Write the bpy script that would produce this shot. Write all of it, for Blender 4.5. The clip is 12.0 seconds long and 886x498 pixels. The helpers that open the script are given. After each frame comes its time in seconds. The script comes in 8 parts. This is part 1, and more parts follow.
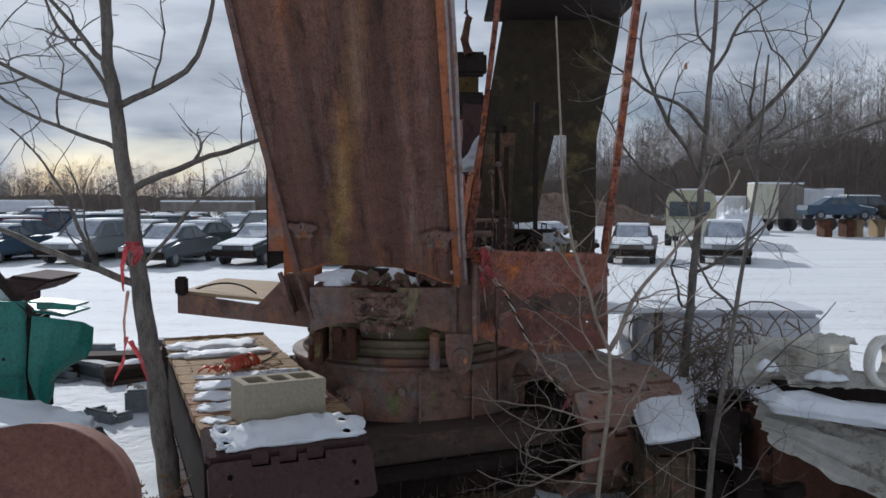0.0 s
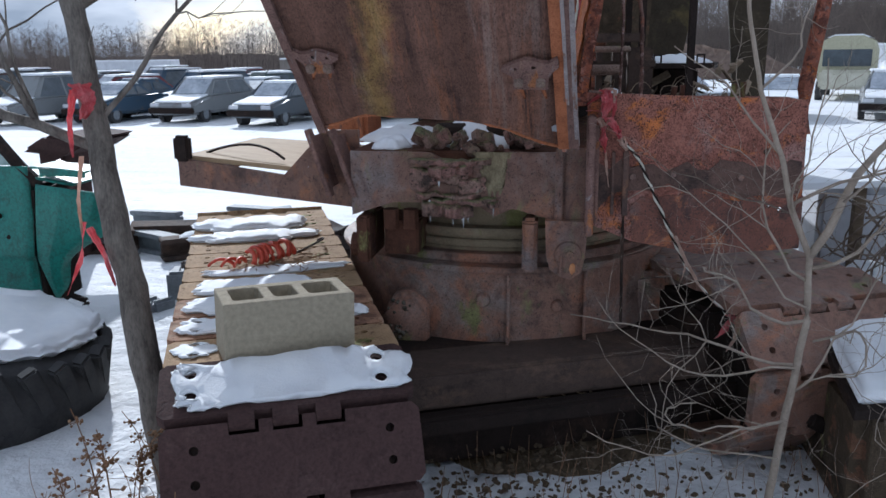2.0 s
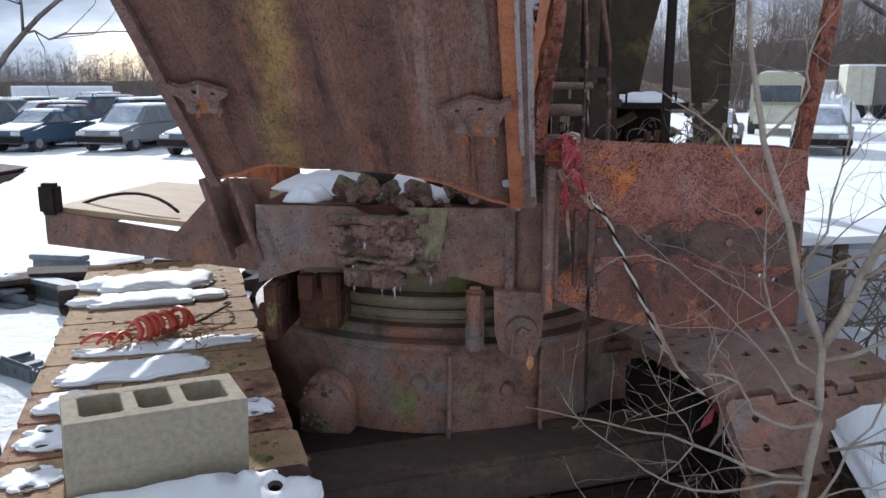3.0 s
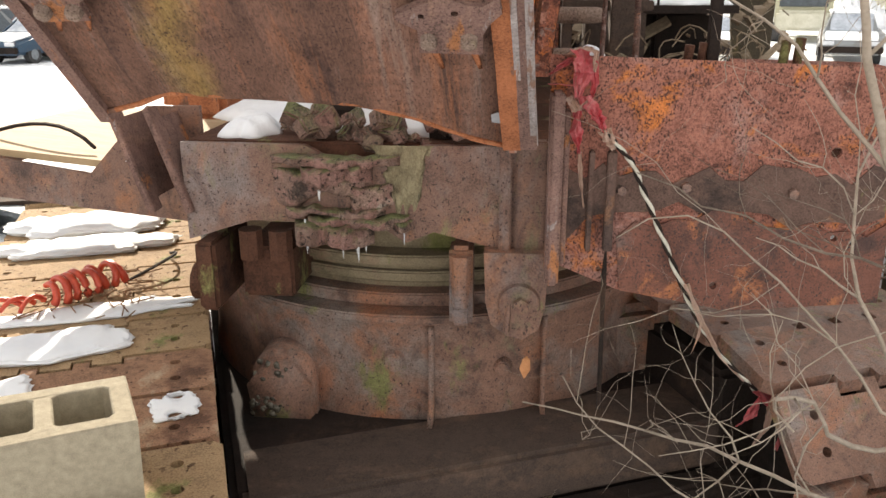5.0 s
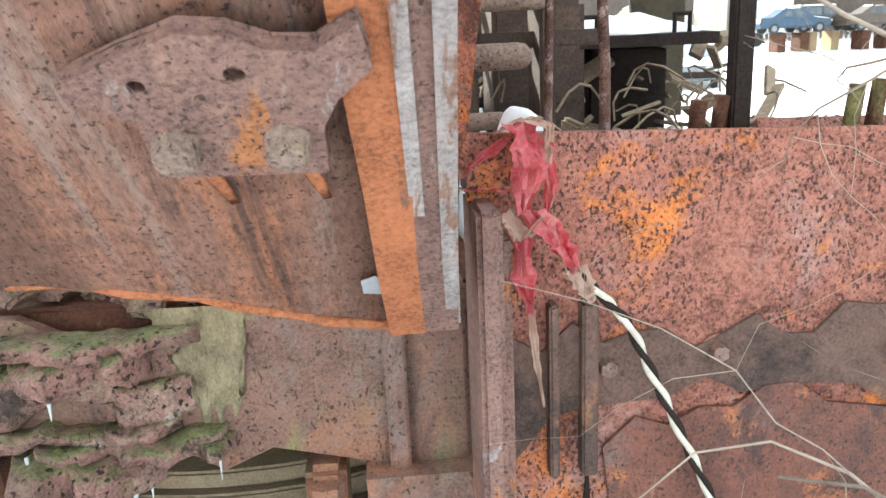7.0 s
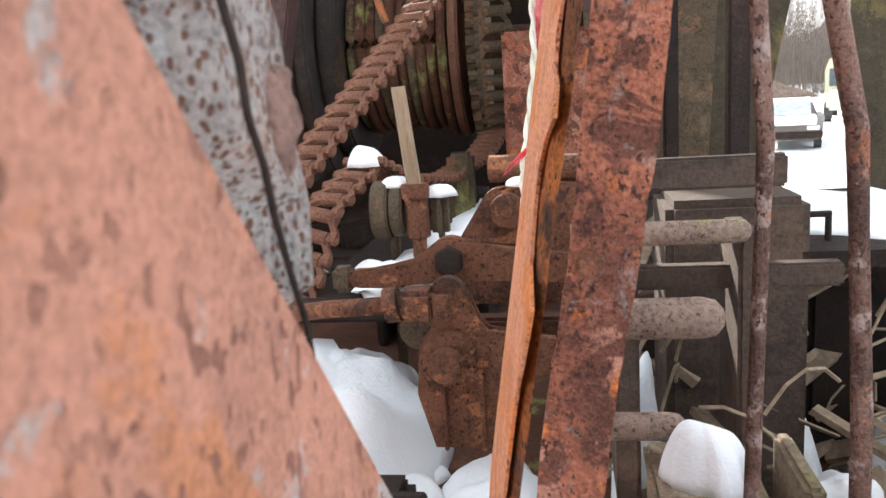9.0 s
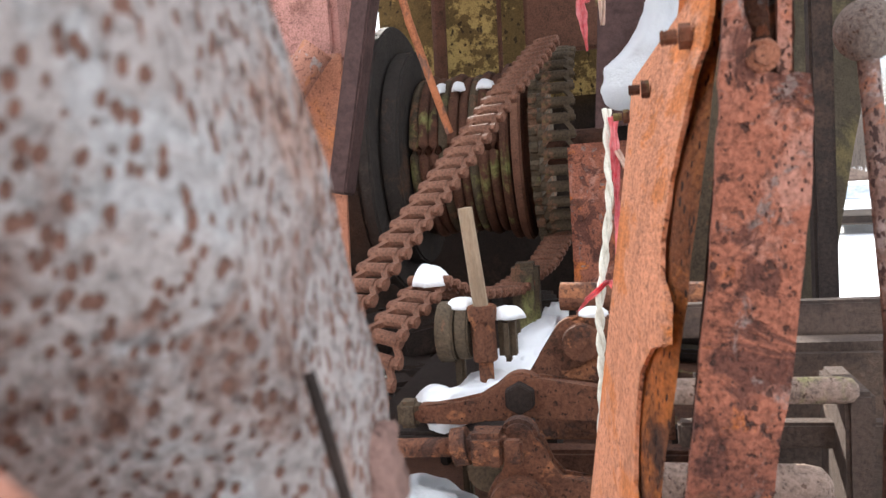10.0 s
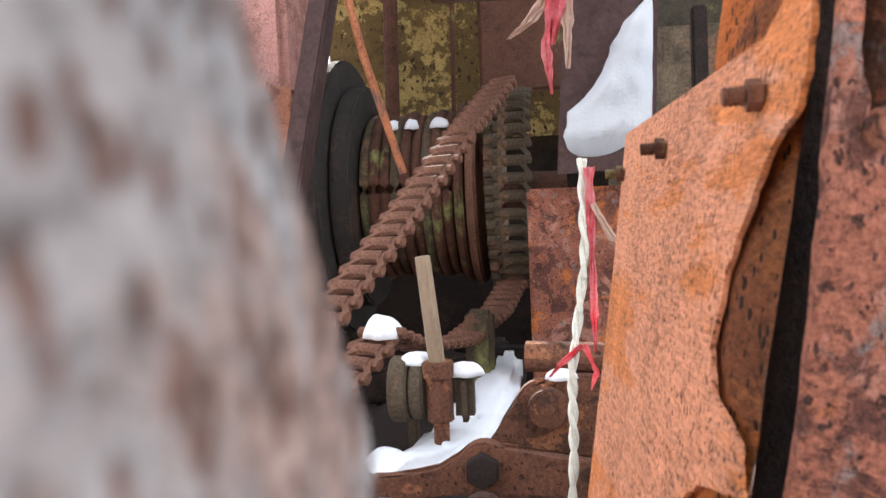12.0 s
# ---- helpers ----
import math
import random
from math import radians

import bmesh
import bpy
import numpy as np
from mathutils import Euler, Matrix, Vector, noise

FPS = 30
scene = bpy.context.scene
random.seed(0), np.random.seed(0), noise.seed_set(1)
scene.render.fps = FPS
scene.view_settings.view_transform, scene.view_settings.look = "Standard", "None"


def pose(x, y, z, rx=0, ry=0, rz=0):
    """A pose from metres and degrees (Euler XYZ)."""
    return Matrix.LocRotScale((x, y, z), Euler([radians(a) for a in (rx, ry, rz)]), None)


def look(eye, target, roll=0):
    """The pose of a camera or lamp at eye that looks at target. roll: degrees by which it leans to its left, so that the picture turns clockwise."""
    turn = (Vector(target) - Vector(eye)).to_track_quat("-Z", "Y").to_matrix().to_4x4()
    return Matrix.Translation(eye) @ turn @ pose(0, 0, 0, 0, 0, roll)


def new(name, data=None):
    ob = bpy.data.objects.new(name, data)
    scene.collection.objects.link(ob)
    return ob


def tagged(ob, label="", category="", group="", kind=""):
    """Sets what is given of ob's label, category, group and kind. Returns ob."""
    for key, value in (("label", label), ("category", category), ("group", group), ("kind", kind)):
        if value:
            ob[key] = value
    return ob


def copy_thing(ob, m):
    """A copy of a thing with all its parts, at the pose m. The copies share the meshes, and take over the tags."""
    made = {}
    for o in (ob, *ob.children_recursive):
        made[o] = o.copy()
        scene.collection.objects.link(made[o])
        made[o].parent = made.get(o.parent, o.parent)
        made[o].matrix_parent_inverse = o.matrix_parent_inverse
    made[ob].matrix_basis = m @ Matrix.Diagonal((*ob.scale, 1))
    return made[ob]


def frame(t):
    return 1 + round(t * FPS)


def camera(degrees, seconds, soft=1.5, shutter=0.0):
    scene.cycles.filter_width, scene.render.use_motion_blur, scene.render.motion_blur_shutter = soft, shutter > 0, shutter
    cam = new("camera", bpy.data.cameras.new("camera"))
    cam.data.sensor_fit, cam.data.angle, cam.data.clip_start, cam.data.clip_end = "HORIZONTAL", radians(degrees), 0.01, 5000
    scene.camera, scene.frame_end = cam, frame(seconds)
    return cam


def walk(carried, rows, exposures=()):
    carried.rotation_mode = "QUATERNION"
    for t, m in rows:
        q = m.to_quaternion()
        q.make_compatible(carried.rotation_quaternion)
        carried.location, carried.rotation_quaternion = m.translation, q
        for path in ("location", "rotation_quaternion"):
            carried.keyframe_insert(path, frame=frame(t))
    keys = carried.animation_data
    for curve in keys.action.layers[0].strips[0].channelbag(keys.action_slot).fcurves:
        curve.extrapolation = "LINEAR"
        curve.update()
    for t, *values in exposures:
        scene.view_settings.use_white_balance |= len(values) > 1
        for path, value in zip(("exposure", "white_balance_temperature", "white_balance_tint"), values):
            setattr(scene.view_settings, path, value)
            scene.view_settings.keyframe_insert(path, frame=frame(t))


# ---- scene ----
cam = camera(58.0, 12.0)
PATH = [
    (0, (0.154, -0.498, 2.428), (0.146, 1.498, 2.299), 0.2),
    (0.5, (0.204, -0.202, 2.351), (0.078, 1.773, 2.061), -0.7),
    (1, (0.233, 0.206, 2.306), (-0.044, 2.143, 1.892), -1.9),
    (1.5, (0.239, 0.653, 2.267), (-0.084, 2.57, 1.801), -1.4),
    (2, (0.23, 0.951, 2.285), (-0.073, 2.869, 1.81), -0.7),
    (2.5, (0.149, 1.284, 2.287), (-0.07, 3.225, 1.861), 0.2),
    (3, (0.189, 1.52, 2.299), (0.03, 3.472, 1.894), 0.1),
    (3.5, (0.277, 1.64, 2.325), (0.101, 3.58, 1.875), 0.3),
    (3.7, (0.294, 1.666, 2.316), (0.104, 3.592, 1.813), 0.5),
    (5.3, (0.186, 2.209, 2.275), (0.006, 4.103, 1.657), -0.6),
    (5.5, (0.161, 2.289, 2.271), (-0.022, 4.185, 1.661), -1.4),
    (6, (0.175, 2.546, 2.234), (-0.035, 4.453, 1.67), -2.1),
    (6.5, (0.201, 2.749, 2.219), (0.142, 4.67, 1.664), -2.3),
    (7, (0.199, 2.966, 2.26), (0.339, 4.889, 1.729), -2.6),
    (7.2, (0.213, 3.111, 2.259), (0.441, 5.045, 1.801), -2.0),
    (8.8, (0.304, 3.4, 2.434), (0.073, 5.342, 2.013), -3.7),
    (9, (0.288, 3.413, 2.444), (-0.023, 5.35, 2.052), -3.7),
    (9.5, (0.276, 3.442, 2.478), (-0.155, 5.374, 2.191), -4.6),
    (10, (0.267, 3.458, 2.503), (-0.174, 5.401, 2.323), -4.0),
    (10.5, (0.26, 3.504, 2.536), (-0.039, 5.478, 2.421), -2.7),
    (11, (0.232, 3.528, 2.523), (0.005, 5.512, 2.403), -1.6),
    (11.5, (0.229, 3.531, 2.531), (-0.033, 5.511, 2.429), -2.3),
    (12, (0.23, 3.539, 2.523), (-0.065, 5.515, 2.418), -2.5),
]
walk(cam, [(t, look(eye, target, roll)) for t, eye, target, roll in PATH],
     [(0, -0.6, 5600, 10), (0.5, -0.42, 5500, 10), (1.0, -0.25, 5350, 10), (1.5, -0.15, 5320, 10), (2.0, -0.12, 5300, 10), (2.5, -0.05, 5400, 10), (3.0, 0.2, 5450, 10), (3.7, 0.4, 5650, 10), (5.3, 1.28, 7100, 10), (5.6, 1.45, 7000, 10), (6.0, 1.75, 6500, 9),
      (6.5, 1.93, 6150, 4), (7.2, 1.97, 6050, 2), (8.8, 1.9, 6150, 6), (9.5, 1.85, 6450, 10), (10.0, 1.85, 6200, 10), (10.5, 1.78, 5600, 8), (11.0, 1.82, 5900, 9), (12.0, 1.84, 6100, 10)])
cam.data.dof.use_dof, cam.data.dof.focus_distance, cam.data.dof.aperture_fstop = True, 1.2, 26.0

# ---- light ----
SUN_EL, SUN_AZ = 27.0, 28.0            # degrees above the horizon, degrees left of straight ahead
sd = Vector((-math.sin(radians(SUN_AZ)) * math.cos(radians(SUN_EL)), math.cos(radians(SUN_AZ)) * math.cos(radians(SUN_EL)), math.sin(radians(SUN_EL))))
sun = new("sun", bpy.data.lights.new("sun", "SUN"))
sun.data.energy, sun.data.angle, sun.data.color = 4.2, radians(0.8), (1.0, 0.93, 0.82)
sun.matrix_world = look(sd * 60, (0, 0, 0))

world = bpy.data.worlds.new("sky")
scene.world = world
world.use_nodes = True
wt = world.node_tree
wt.nodes.clear()


def wn(kind, **inputs):
    n = wt.nodes.new(kind)
    for k, v in inputs.items():
        n.inputs[k.replace("_", " ")].default_value = v
    return n


sky = wn("ShaderNodeTexSky")
sky.sky_type, sky.sun_disc = "NISHITA", False
sky.sun_elevation, sky.sun_rotation = radians(SUN_EL), radians(-SUN_AZ)
sky.dust_density, sky.air_density = 0.7, 1.0
tc = wn("ShaderNodeTexCoord")
mp = wn("ShaderNodeMapping", Scale=(1.0, 1.0, 3.6), Location=(0.3, 0.2, 0.1))
cl = wn("ShaderNodeTexNoise", Scale=2.6, Detail=7.0, Roughness=0.55, Distortion=0.3)
ramp = wn("ShaderNodeValToRGB")
ramp.color_ramp.elements[0].position, ramp.color_ramp.elements[1].position = 0.30, 0.50
cl2 = wn("ShaderNodeTexNoise", Scale=4.2, Detail=5.0, Roughness=0.5)
ramp2 = wn("ShaderNodeValToRGB")
ramp2.color_ramp.elements[0].position, ramp2.color_ramp.elements[0].color = 0.36, (4.7, 5.1, 5.6, 1)
ramp2.color_ramp.elements[1].position, ramp2.color_ramp.elements[1].color = 0.66, (12.0, 11.8, 11.5, 1)
mix = wn("ShaderNodeMix")
mix.data_type = "RGBA"
bg = wn("ShaderNodeBackground", Strength=0.087)
wo = wn("ShaderNodeOutputWorld")
L = wt.links.new
L(tc.outputs["Generated"], mp.inputs[0])
L(mp.outputs[0], cl.inputs["Vector"])
L(mp.outputs[0], cl2.inputs["Vector"])
L(cl.outputs["Fac"], ramp.inputs[0])
L(cl2.outputs["Fac"], ramp2.inputs[0])
L(ramp.outputs[0], mix.inputs[0])
L(sky.outputs[0], mix.inputs[6])
L(ramp2.outputs[0], mix.inputs[7])
L(mix.outputs[2], bg.inputs[0])
L(bg.outputs[0], wo.inputs[0])

# ---- materials ----


class Mat:
    """A small builder of node materials."""

    def __init__(self, name, rough=0.8, metal=0.0):
        self.m = bpy.data.materials.new(name)
        self.m.use_nodes = True
        self.t = self.m.node_tree
        self.p = self.t.nodes["Principled BSDF"]
        self.p.inputs["Roughness"].default_value = rough
        self.p.inputs["Metallic"].default_value = metal
        self.co = self.t.nodes.new("ShaderNodeTexCoord").outputs["Object"]

    def noise(self, scale, detail=4.0, rough=0.6, stretch=(1, 1, 1), distort=0.0):
        mp = self.t.nodes.new("ShaderNodeMapping")
        mp.inputs["Scale"].default_value = stretch
        self.t.links.new(self.co, mp.inputs[0])
        n = self.t.nodes.new("ShaderNodeTexNoise")
        for k, v in (("Scale", scale), ("Detail", detail), ("Roughness", rough), ("Distortion", distort)):
            n.inputs[k].default_value = v
        self.t.links.new(mp.outputs[0], n.inputs["Vector"])
        return n.outputs["Fac"]

    def pits(self, scale, jitter=1.0, stretch=(1, 1, 1)):
        n = self.t.nodes.new("ShaderNodeTexVoronoi")
        mp = self.t.nodes.new("ShaderNodeMapping")
        mp.inputs["Scale"].default_value = stretch
        n.inputs["Scale"].default_value = scale
        n.inputs["Randomness"].default_value = jitter
        self.t.links.new(self.co, mp.inputs["Vector"])
        self.t.links.new(mp.outputs["Vector"], n.inputs["Vector"])
        return n.outputs["Distance"]

    def ramp(self, fac, *stops):
        r = self.t.nodes.new("ShaderNodeValToRGB")
        e = r.color_ramp.elements
        while len(e) < len(stops):
            e.new(0.5)
        for el, (pos, col) in zip(e, stops):
            el.position = pos
            el.color = (col, col, col, 1) if isinstance(col, (int, float)) else (*col, 1)
        self.t.links.new(fac, r.inputs[0])
        return r.outputs[0]

    def mix(self, fac, a, b, mode="MIX"):
        n = self.t.nodes.new("ShaderNodeMix")
        n.data_type, n.blend_type = "RGBA", mode
        for slot, v in ((0, fac), (6, a), (7, b)):
            if isinstance(v, (int, float)):
                n.inputs[slot].default_value = v
            elif isinstance(v, tuple):
                n.inputs[slot].default_value = (*v, 1)
            else:
                self.t.links.new(v, n.inputs[slot])
        return n.outputs[2]

    def math(self, op, a, b):
        n = self.t.nodes.new("ShaderNodeMath")
        n.operation = op
        for i, v in enumerate((a, b)):
            if isinstance(v, (int, float)):
                n.inputs[i].default_value = v
            else:
                self.t.links.new(v, n.inputs[i])
        return n.outputs[0]

    def random(self):
        return self.t.nodes.new("ShaderNodeObjectInfo").outputs["Random"]

    def up(self):
        """How far a face looks upward, 0 to 1."""
        g = self.t.nodes.new("ShaderNodeNewGeometry")
        s = self.t.nodes.new("ShaderNodeSeparateXYZ")
        self.t.links.new(g.outputs["Normal"], s.inputs[0])
        return s.outputs["Z"]

    def done(self, col=None, bump=None, strength=0.3, dist=0.01, rough=None):
        if col is not None:
            if isinstance(col, tuple):
                self.p.inputs["Base Color"].default_value = (*col, 1)
            else:
                self.t.links.new(col, self.p.inputs["Base Color"])
        if bump is not None:
            b = self.t.nodes.new("ShaderNodeBump")
            b.inputs["Strength"].default_value, b.inputs["Distance"].default_value = strength, dist
            self.t.links.new(bump, b.inputs["Height"])
            self.t.links.new(b.outputs[0], self.p.inputs["Normal"])
        if rough is not None:
            self.t.links.new(rough, self.p.inputs["Roughness"])
        return self.m


def rust(name, dark=(0.055, 0.026, 0.018), mid=(0.17, 0.068, 0.035), light=(0.36, 0.13, 0.05), paint=None, cover=0.5, pit=0.0, pit_scale=60.0, streak=(1, 1, 1), moss=0.0, blotches=(), grit=0.55, grit_scale=210, pit_col=None, stain=None, relief=0.6, lie=(1, 1, 1), soft=0.05, wet=False, bands=0.0, dots=None, rough=0.85, spec=0.25):
    """Weathered iron: two scales of rust, optional flaking paint, blotches (colour, scale, threshold), pits, moss, fine grit."""
    m = Mat(name, rough)
    m.p.inputs["Specular IOR Level"].default_value = spec
    big = m.noise(3.2, 6, 0.62, streak)
    fine = m.noise(38, 5, 0.7)
    v = m.math("ADD", m.math("MULTIPLY", big, 0.7), m.math("MULTIPLY", fine, 0.3))
    col = m.ramp(v, (0.34, dark), (0.46, mid), (0.55, mid), (0.66, light))
    grain = m.noise(grit_scale, 4, 0.75, lie)
    bump = m.math("ADD", fine, m.math("MULTIPLY", grain, 0.9))
    if paint:
        edge = m.math("ADD", m.math("MULTIPLY", m.noise(5.5, 6, 0.7, streak), 0.6), m.math("MULTIPLY", m.noise(26, 4, 0.7), 0.4))
        on = m.ramp(edge, (0.56 - cover * 0.2, 0.0), (0.60 - cover * 0.2, 1.0))
        shade = m.mix(m.noise(17, 4), tuple(c * 0.75 for c in paint), tuple(min(1, c * 1.2) for c in paint))
        col = m.mix(on, col, shade)
        bump = m.math("ADD", bump, m.math("MULTIPLY", on, 0.6))
    for k, (bc, bs, bt) in enumerate(blotches):
        son = m.ramp(m.noise(bs, 6, 0.68, tuple(c ** 0.5 * q for c, q in zip(streak, lie)), 0.3 + 0.17 * k), (bt, 0.0), (bt + soft, 0.92))
        col = m.mix(son, col, m.mix(fine, tuple(c * 0.7 for c in bc), tuple(c * 1.2 for c in bc)))
        bump = m.math("SUBTRACT", bump, m.math("MULTIPLY", son, 0.35))
    if stain:
        # a run of old lubricant: colour, place along x at height z, drift, half width
        sc, sx, sz, drift, half = stain
        xyz = m.t.nodes.new("ShaderNodeSeparateXYZ")
        m.t.links.new(m.co, xyz.inputs[0])
        off = m.math("SUBTRACT", xyz.outputs[0], m.math("ADD", sx, m.math("MULTIPLY", m.math("SUBTRACT", xyz.outputs[2], sz), drift)))
        off = m.math("ADD", off, m.math("MULTIPLY", m.math("SUBTRACT", m.noise(9, 6, 0.7), 0.5), 0.16))
        on = m.ramp(m.math("ABSOLUTE", off, 0.0), (half * 0.1, 0.6), (half, 0.0))
        on = m.math("MULTIPLY", on, m.ramp(m.math("MULTIPLY", xyz.outputs[2], 0.25), (0.60, 1.0), (0.72, 0.25)))
        col = m.mix(on, col, m.mix(fine, tuple(c * 0.7 for c in sc), tuple(c * 1.25 for c in sc)))
    if moss:
        mo = m.ramp(m.noise(6, 6, 0.7, (1, 1, 0.5)), (0.60 - moss * 0.12, 0.0), (0.68 - moss * 0.1, 1.0))
        col = m.mix(mo, col, m.mix(fine, (0.10, 0.10, 0.025), (0.32, 0.31, 0.13)))
    if wet:
        # green growth and melt water on the upper faces of the lumps
        on = m.math("MULTIPLY", m.ramp(m.up(), (0.25, 0.0), (0.7, 1.0)), m.ramp(m.noise(17, 5, 0.7), (0.38, 0.0), (0.55, 1.0)))
        col = m.mix(on, col, m.mix(m.noise(60, 4), (0.05, 0.055, 0.025), (0.24, 0.25, 0.11)))
        m.p.inputs["Roughness"].default_value = 0.5
    if pit:
        wob = m.noise(pit_scale * 0.95, 2.0, 0.5, (1, 1, 0.75))
        hole = m.ramp(wob, (0.665 - pit * 0.10, 0.0), (0.70 - pit * 0.10, 1.0))
        patch = m.ramp(m.noise(9, 4), (0.32, 0.15), (0.50, 1.0))
        hole = m.math("MULTIPLY", hole, patch)
        col = m.mix(hole, col, pit_col or tuple(c * 0.9 for c in dark))
        bump = m.math("SUBTRACT", bump, m.math("MULTIPLY", hole, 1.3))
    if dots:
        # round corrosion pits, their size and density uneven: (cells per metre, size, colour)
        dscale, dsize, dcol = dots
        far = m.math("ADD", m.pits(dscale, 1.0, (1, 1, 0.6)), m.math("MULTIPLY", m.math("SUBTRACT", m.noise(dscale * 0.5, 3, 0.6), 0.5), 0.9))
        hole = m.ramp(far, (dsize * 0.72, 1.0), (dsize, 0.0))
        col = m.mix(hole, col, m.mix(fine, tuple(c * 0.6 for c in dcol), tuple(min(1, c * 1.4) for c in dcol)))
        bump = m.math("SUBTRACT", bump, m.math("MULTIPLY", hole, 1.6))
    if bands:
        # broad run-off bands along the length of the plate
        tone = m.ramp(m.noise(1.0, 2, 0.5, (7.5, 0.25, 0.25)), (0.34, 1 - bands), (0.5, 1.0), (0.66, 1 + bands))
        col = m.mix(1.0, col, tone, "MULTIPLY")
    if grit:
        tone = m.ramp(m.math("ADD", m.math("MULTIPLY", grain, 0.65), m.math("MULTIPLY", m.noise(15, 5, 0.7), 0.35)), (0.36, 1 - grit), (0.50, 1.0), (0.62, 1 + grit * 0.55))
        col = m.mix(1.0, col, tone, "MULTIPLY")
    return m.done(col, bump, relief, 0.004)


def plain(name, a, b, scale=8.0, rough=0.7, bump=0.25, metal=0.0, stretch=(1, 1, 1), dist=0.004):
    m = Mat(name, rough, metal)
    n = m.math("ADD", m.math("MULTIPLY", m.noise(scale, 5, 0.6, stretch), 0.6), m.math("MULTIPLY", m.noise(scale * 7, 4, 0.7, stretch), 0.4))
    return m.done(m.ramp(n, (0.35, a), (0.65, b)), n, bump, dist)


def varied(name, colours, rough=0.45, dirt=(0.12, 0.09, 0.07), amount=0.5):
    """A paint whose colour changes from one object to the next."""
    m = Mat(name, rough)
    stops = [((i + 0.02) / len(colours), c) for i, c in enumerate(colours)]
    base = m.ramp(m.random(), *stops)
    m.t.nodes[-1].color_ramp.interpolation = "CONSTANT"
    d = m.ramp(m.noise(2.5, 6, 0.7), (0.62 - amount * 0.2, 0.0), (0.72, 1.0))
    return m.done(m.mix(d, base, dirt), m.noise(20), 0.1)


M_BOOM = rust("boom_rust", (0.065, 0.036, 0.03), (0.15, 0.08, 0.058), (0.215, 0.102, 0.066), streak=(4.2, 0.28, 0.28), pit=0.38, pit_scale=240, soft=0.10, blotches=(((0.26, 0.11, 0.06), 4.2, 0.565), ((0.19, 0.13, 0.108), 5, 0.53), ((0.085, 0.048, 0.039), 9, 0.565)), stain=((0.36, 0.235, 0.075), -0.40, 2.15, 0.22, 0.065), grit=0.5, grit_scale=150, lie=(1.4, 0.5, 0.5), bands=0.4)
M_BOOMSIDE = rust("boom_side_grey", (0.09, 0.045, 0.033), (0.18, 0.115, 0.095), (0.27, 0.21, 0.19), paint=(0.285, 0.25, 0.24), cover=0.75, dots=(440, 0.40, (0.135, 0.07, 0.052)), soft=0.09, blotches=(((0.30, 0.20, 0.165), 26, 0.545), ((0.14, 0.075, 0.055), 20, 0.56), ((0.31, 0.30, 0.30), 45, 0.54)), grit=0.7, grit_scale=420)
M_LIP = rust("lip_salmon", (0.22, 0.11, 0.085), (0.40, 0.19, 0.135), (0.46, 0.235, 0.165), blotches=(((0.36, 0.32, 0.305), 22, 0.55), ((0.43, 0.18, 0.095), 18, 0.56)), pit=0.75, pit_scale=150, pit_col=(0.21, 0.095, 0.07), grit=0.4, grit_scale=420)
M_WORN = rust("worn_grey_edge", (0.15, 0.11, 0.10), (0.31, 0.265, 0.255), (0.44, 0.40, 0.395), streak=(5, 0.3, 0.3), blotches=(((0.24, 0.13, 0.09), 15, 0.55),), grit=0.45)
M_EDGE = rust("edge_brown", (0.10, 0.06, 0.05), (0.21, 0.125, 0.105), (0.32, 0.19, 0.14), streak=(4, 0.4, 0.4), blotches=(((0.40, 0.165, 0.07), 9, 0.60), ((0.30, 0.25, 0.24), 12, 0.60)), pit=0.4, pit_scale=240)
M_ORANGE = rust("strip_orange", (0.20, 0.078, 0.04), (0.37, 0.135, 0.062), (0.43, 0.175, 0.085), streak=(6, 0.5, 0.5), blotches=(((0.17, 0.095, 0.07), 12, 0.57),), grit=0.5)
M_FRAME = rust("deck_rust", (0.07, 0.038, 0.03), (0.20, 0.11, 0.08), (0.33, 0.165, 0.10), pit=0.3, pit_scale=170, moss=0.04, streak=(1.6, 1.6, 0.6), soft=0.14, blotches=(((0.23, 0.185, 0.175), 3.2, 0.50), ((0.36, 0.15, 0.07), 4.5, 0.55), ((0.10, 0.058, 0.048), 6, 0.55), ((0.20, 0.18, 0.10), 5, 0.60)), grit=0.55, rough=0.52, spec=0.45)
M_MOSSY = rust("mossy_scale", (0.05, 0.034, 0.028), (0.20, 0.125, 0.10), (0.33, 0.22, 0.175), moss=0.22, pit=0.6, pit_scale=110, blotches=(((0.36, 0.30, 0.25), 20, 0.60), ((0.05, 0.034, 0.028), 13, 0.55), ((0.29, 0.16, 0.135), 8, 0.52)), grit=0.75, relief=0.9, wet=True)
# Base colour also tuned towards black to deepen the shade of enclosed parts.
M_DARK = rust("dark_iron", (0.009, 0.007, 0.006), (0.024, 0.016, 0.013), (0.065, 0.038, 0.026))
M_BODY = rust("carbody_rust", (0.08, 0.048, 0.038), (0.25, 0.135, 0.095), (0.38, 0.20, 0.125), moss=0.05, pit=0.3, pit_scale=160, soft=0.13, blotches=(((0.27, 0.22, 0.195), 2.6, 0.50), ((0.40, 0.16, 0.08), 3.6, 0.53), ((0.09, 0.055, 0.044), 6, 0.56), ((0.21, 0.20, 0.12), 5, 0.60)), grit=0.55, rough=0.52, spec=0.45)
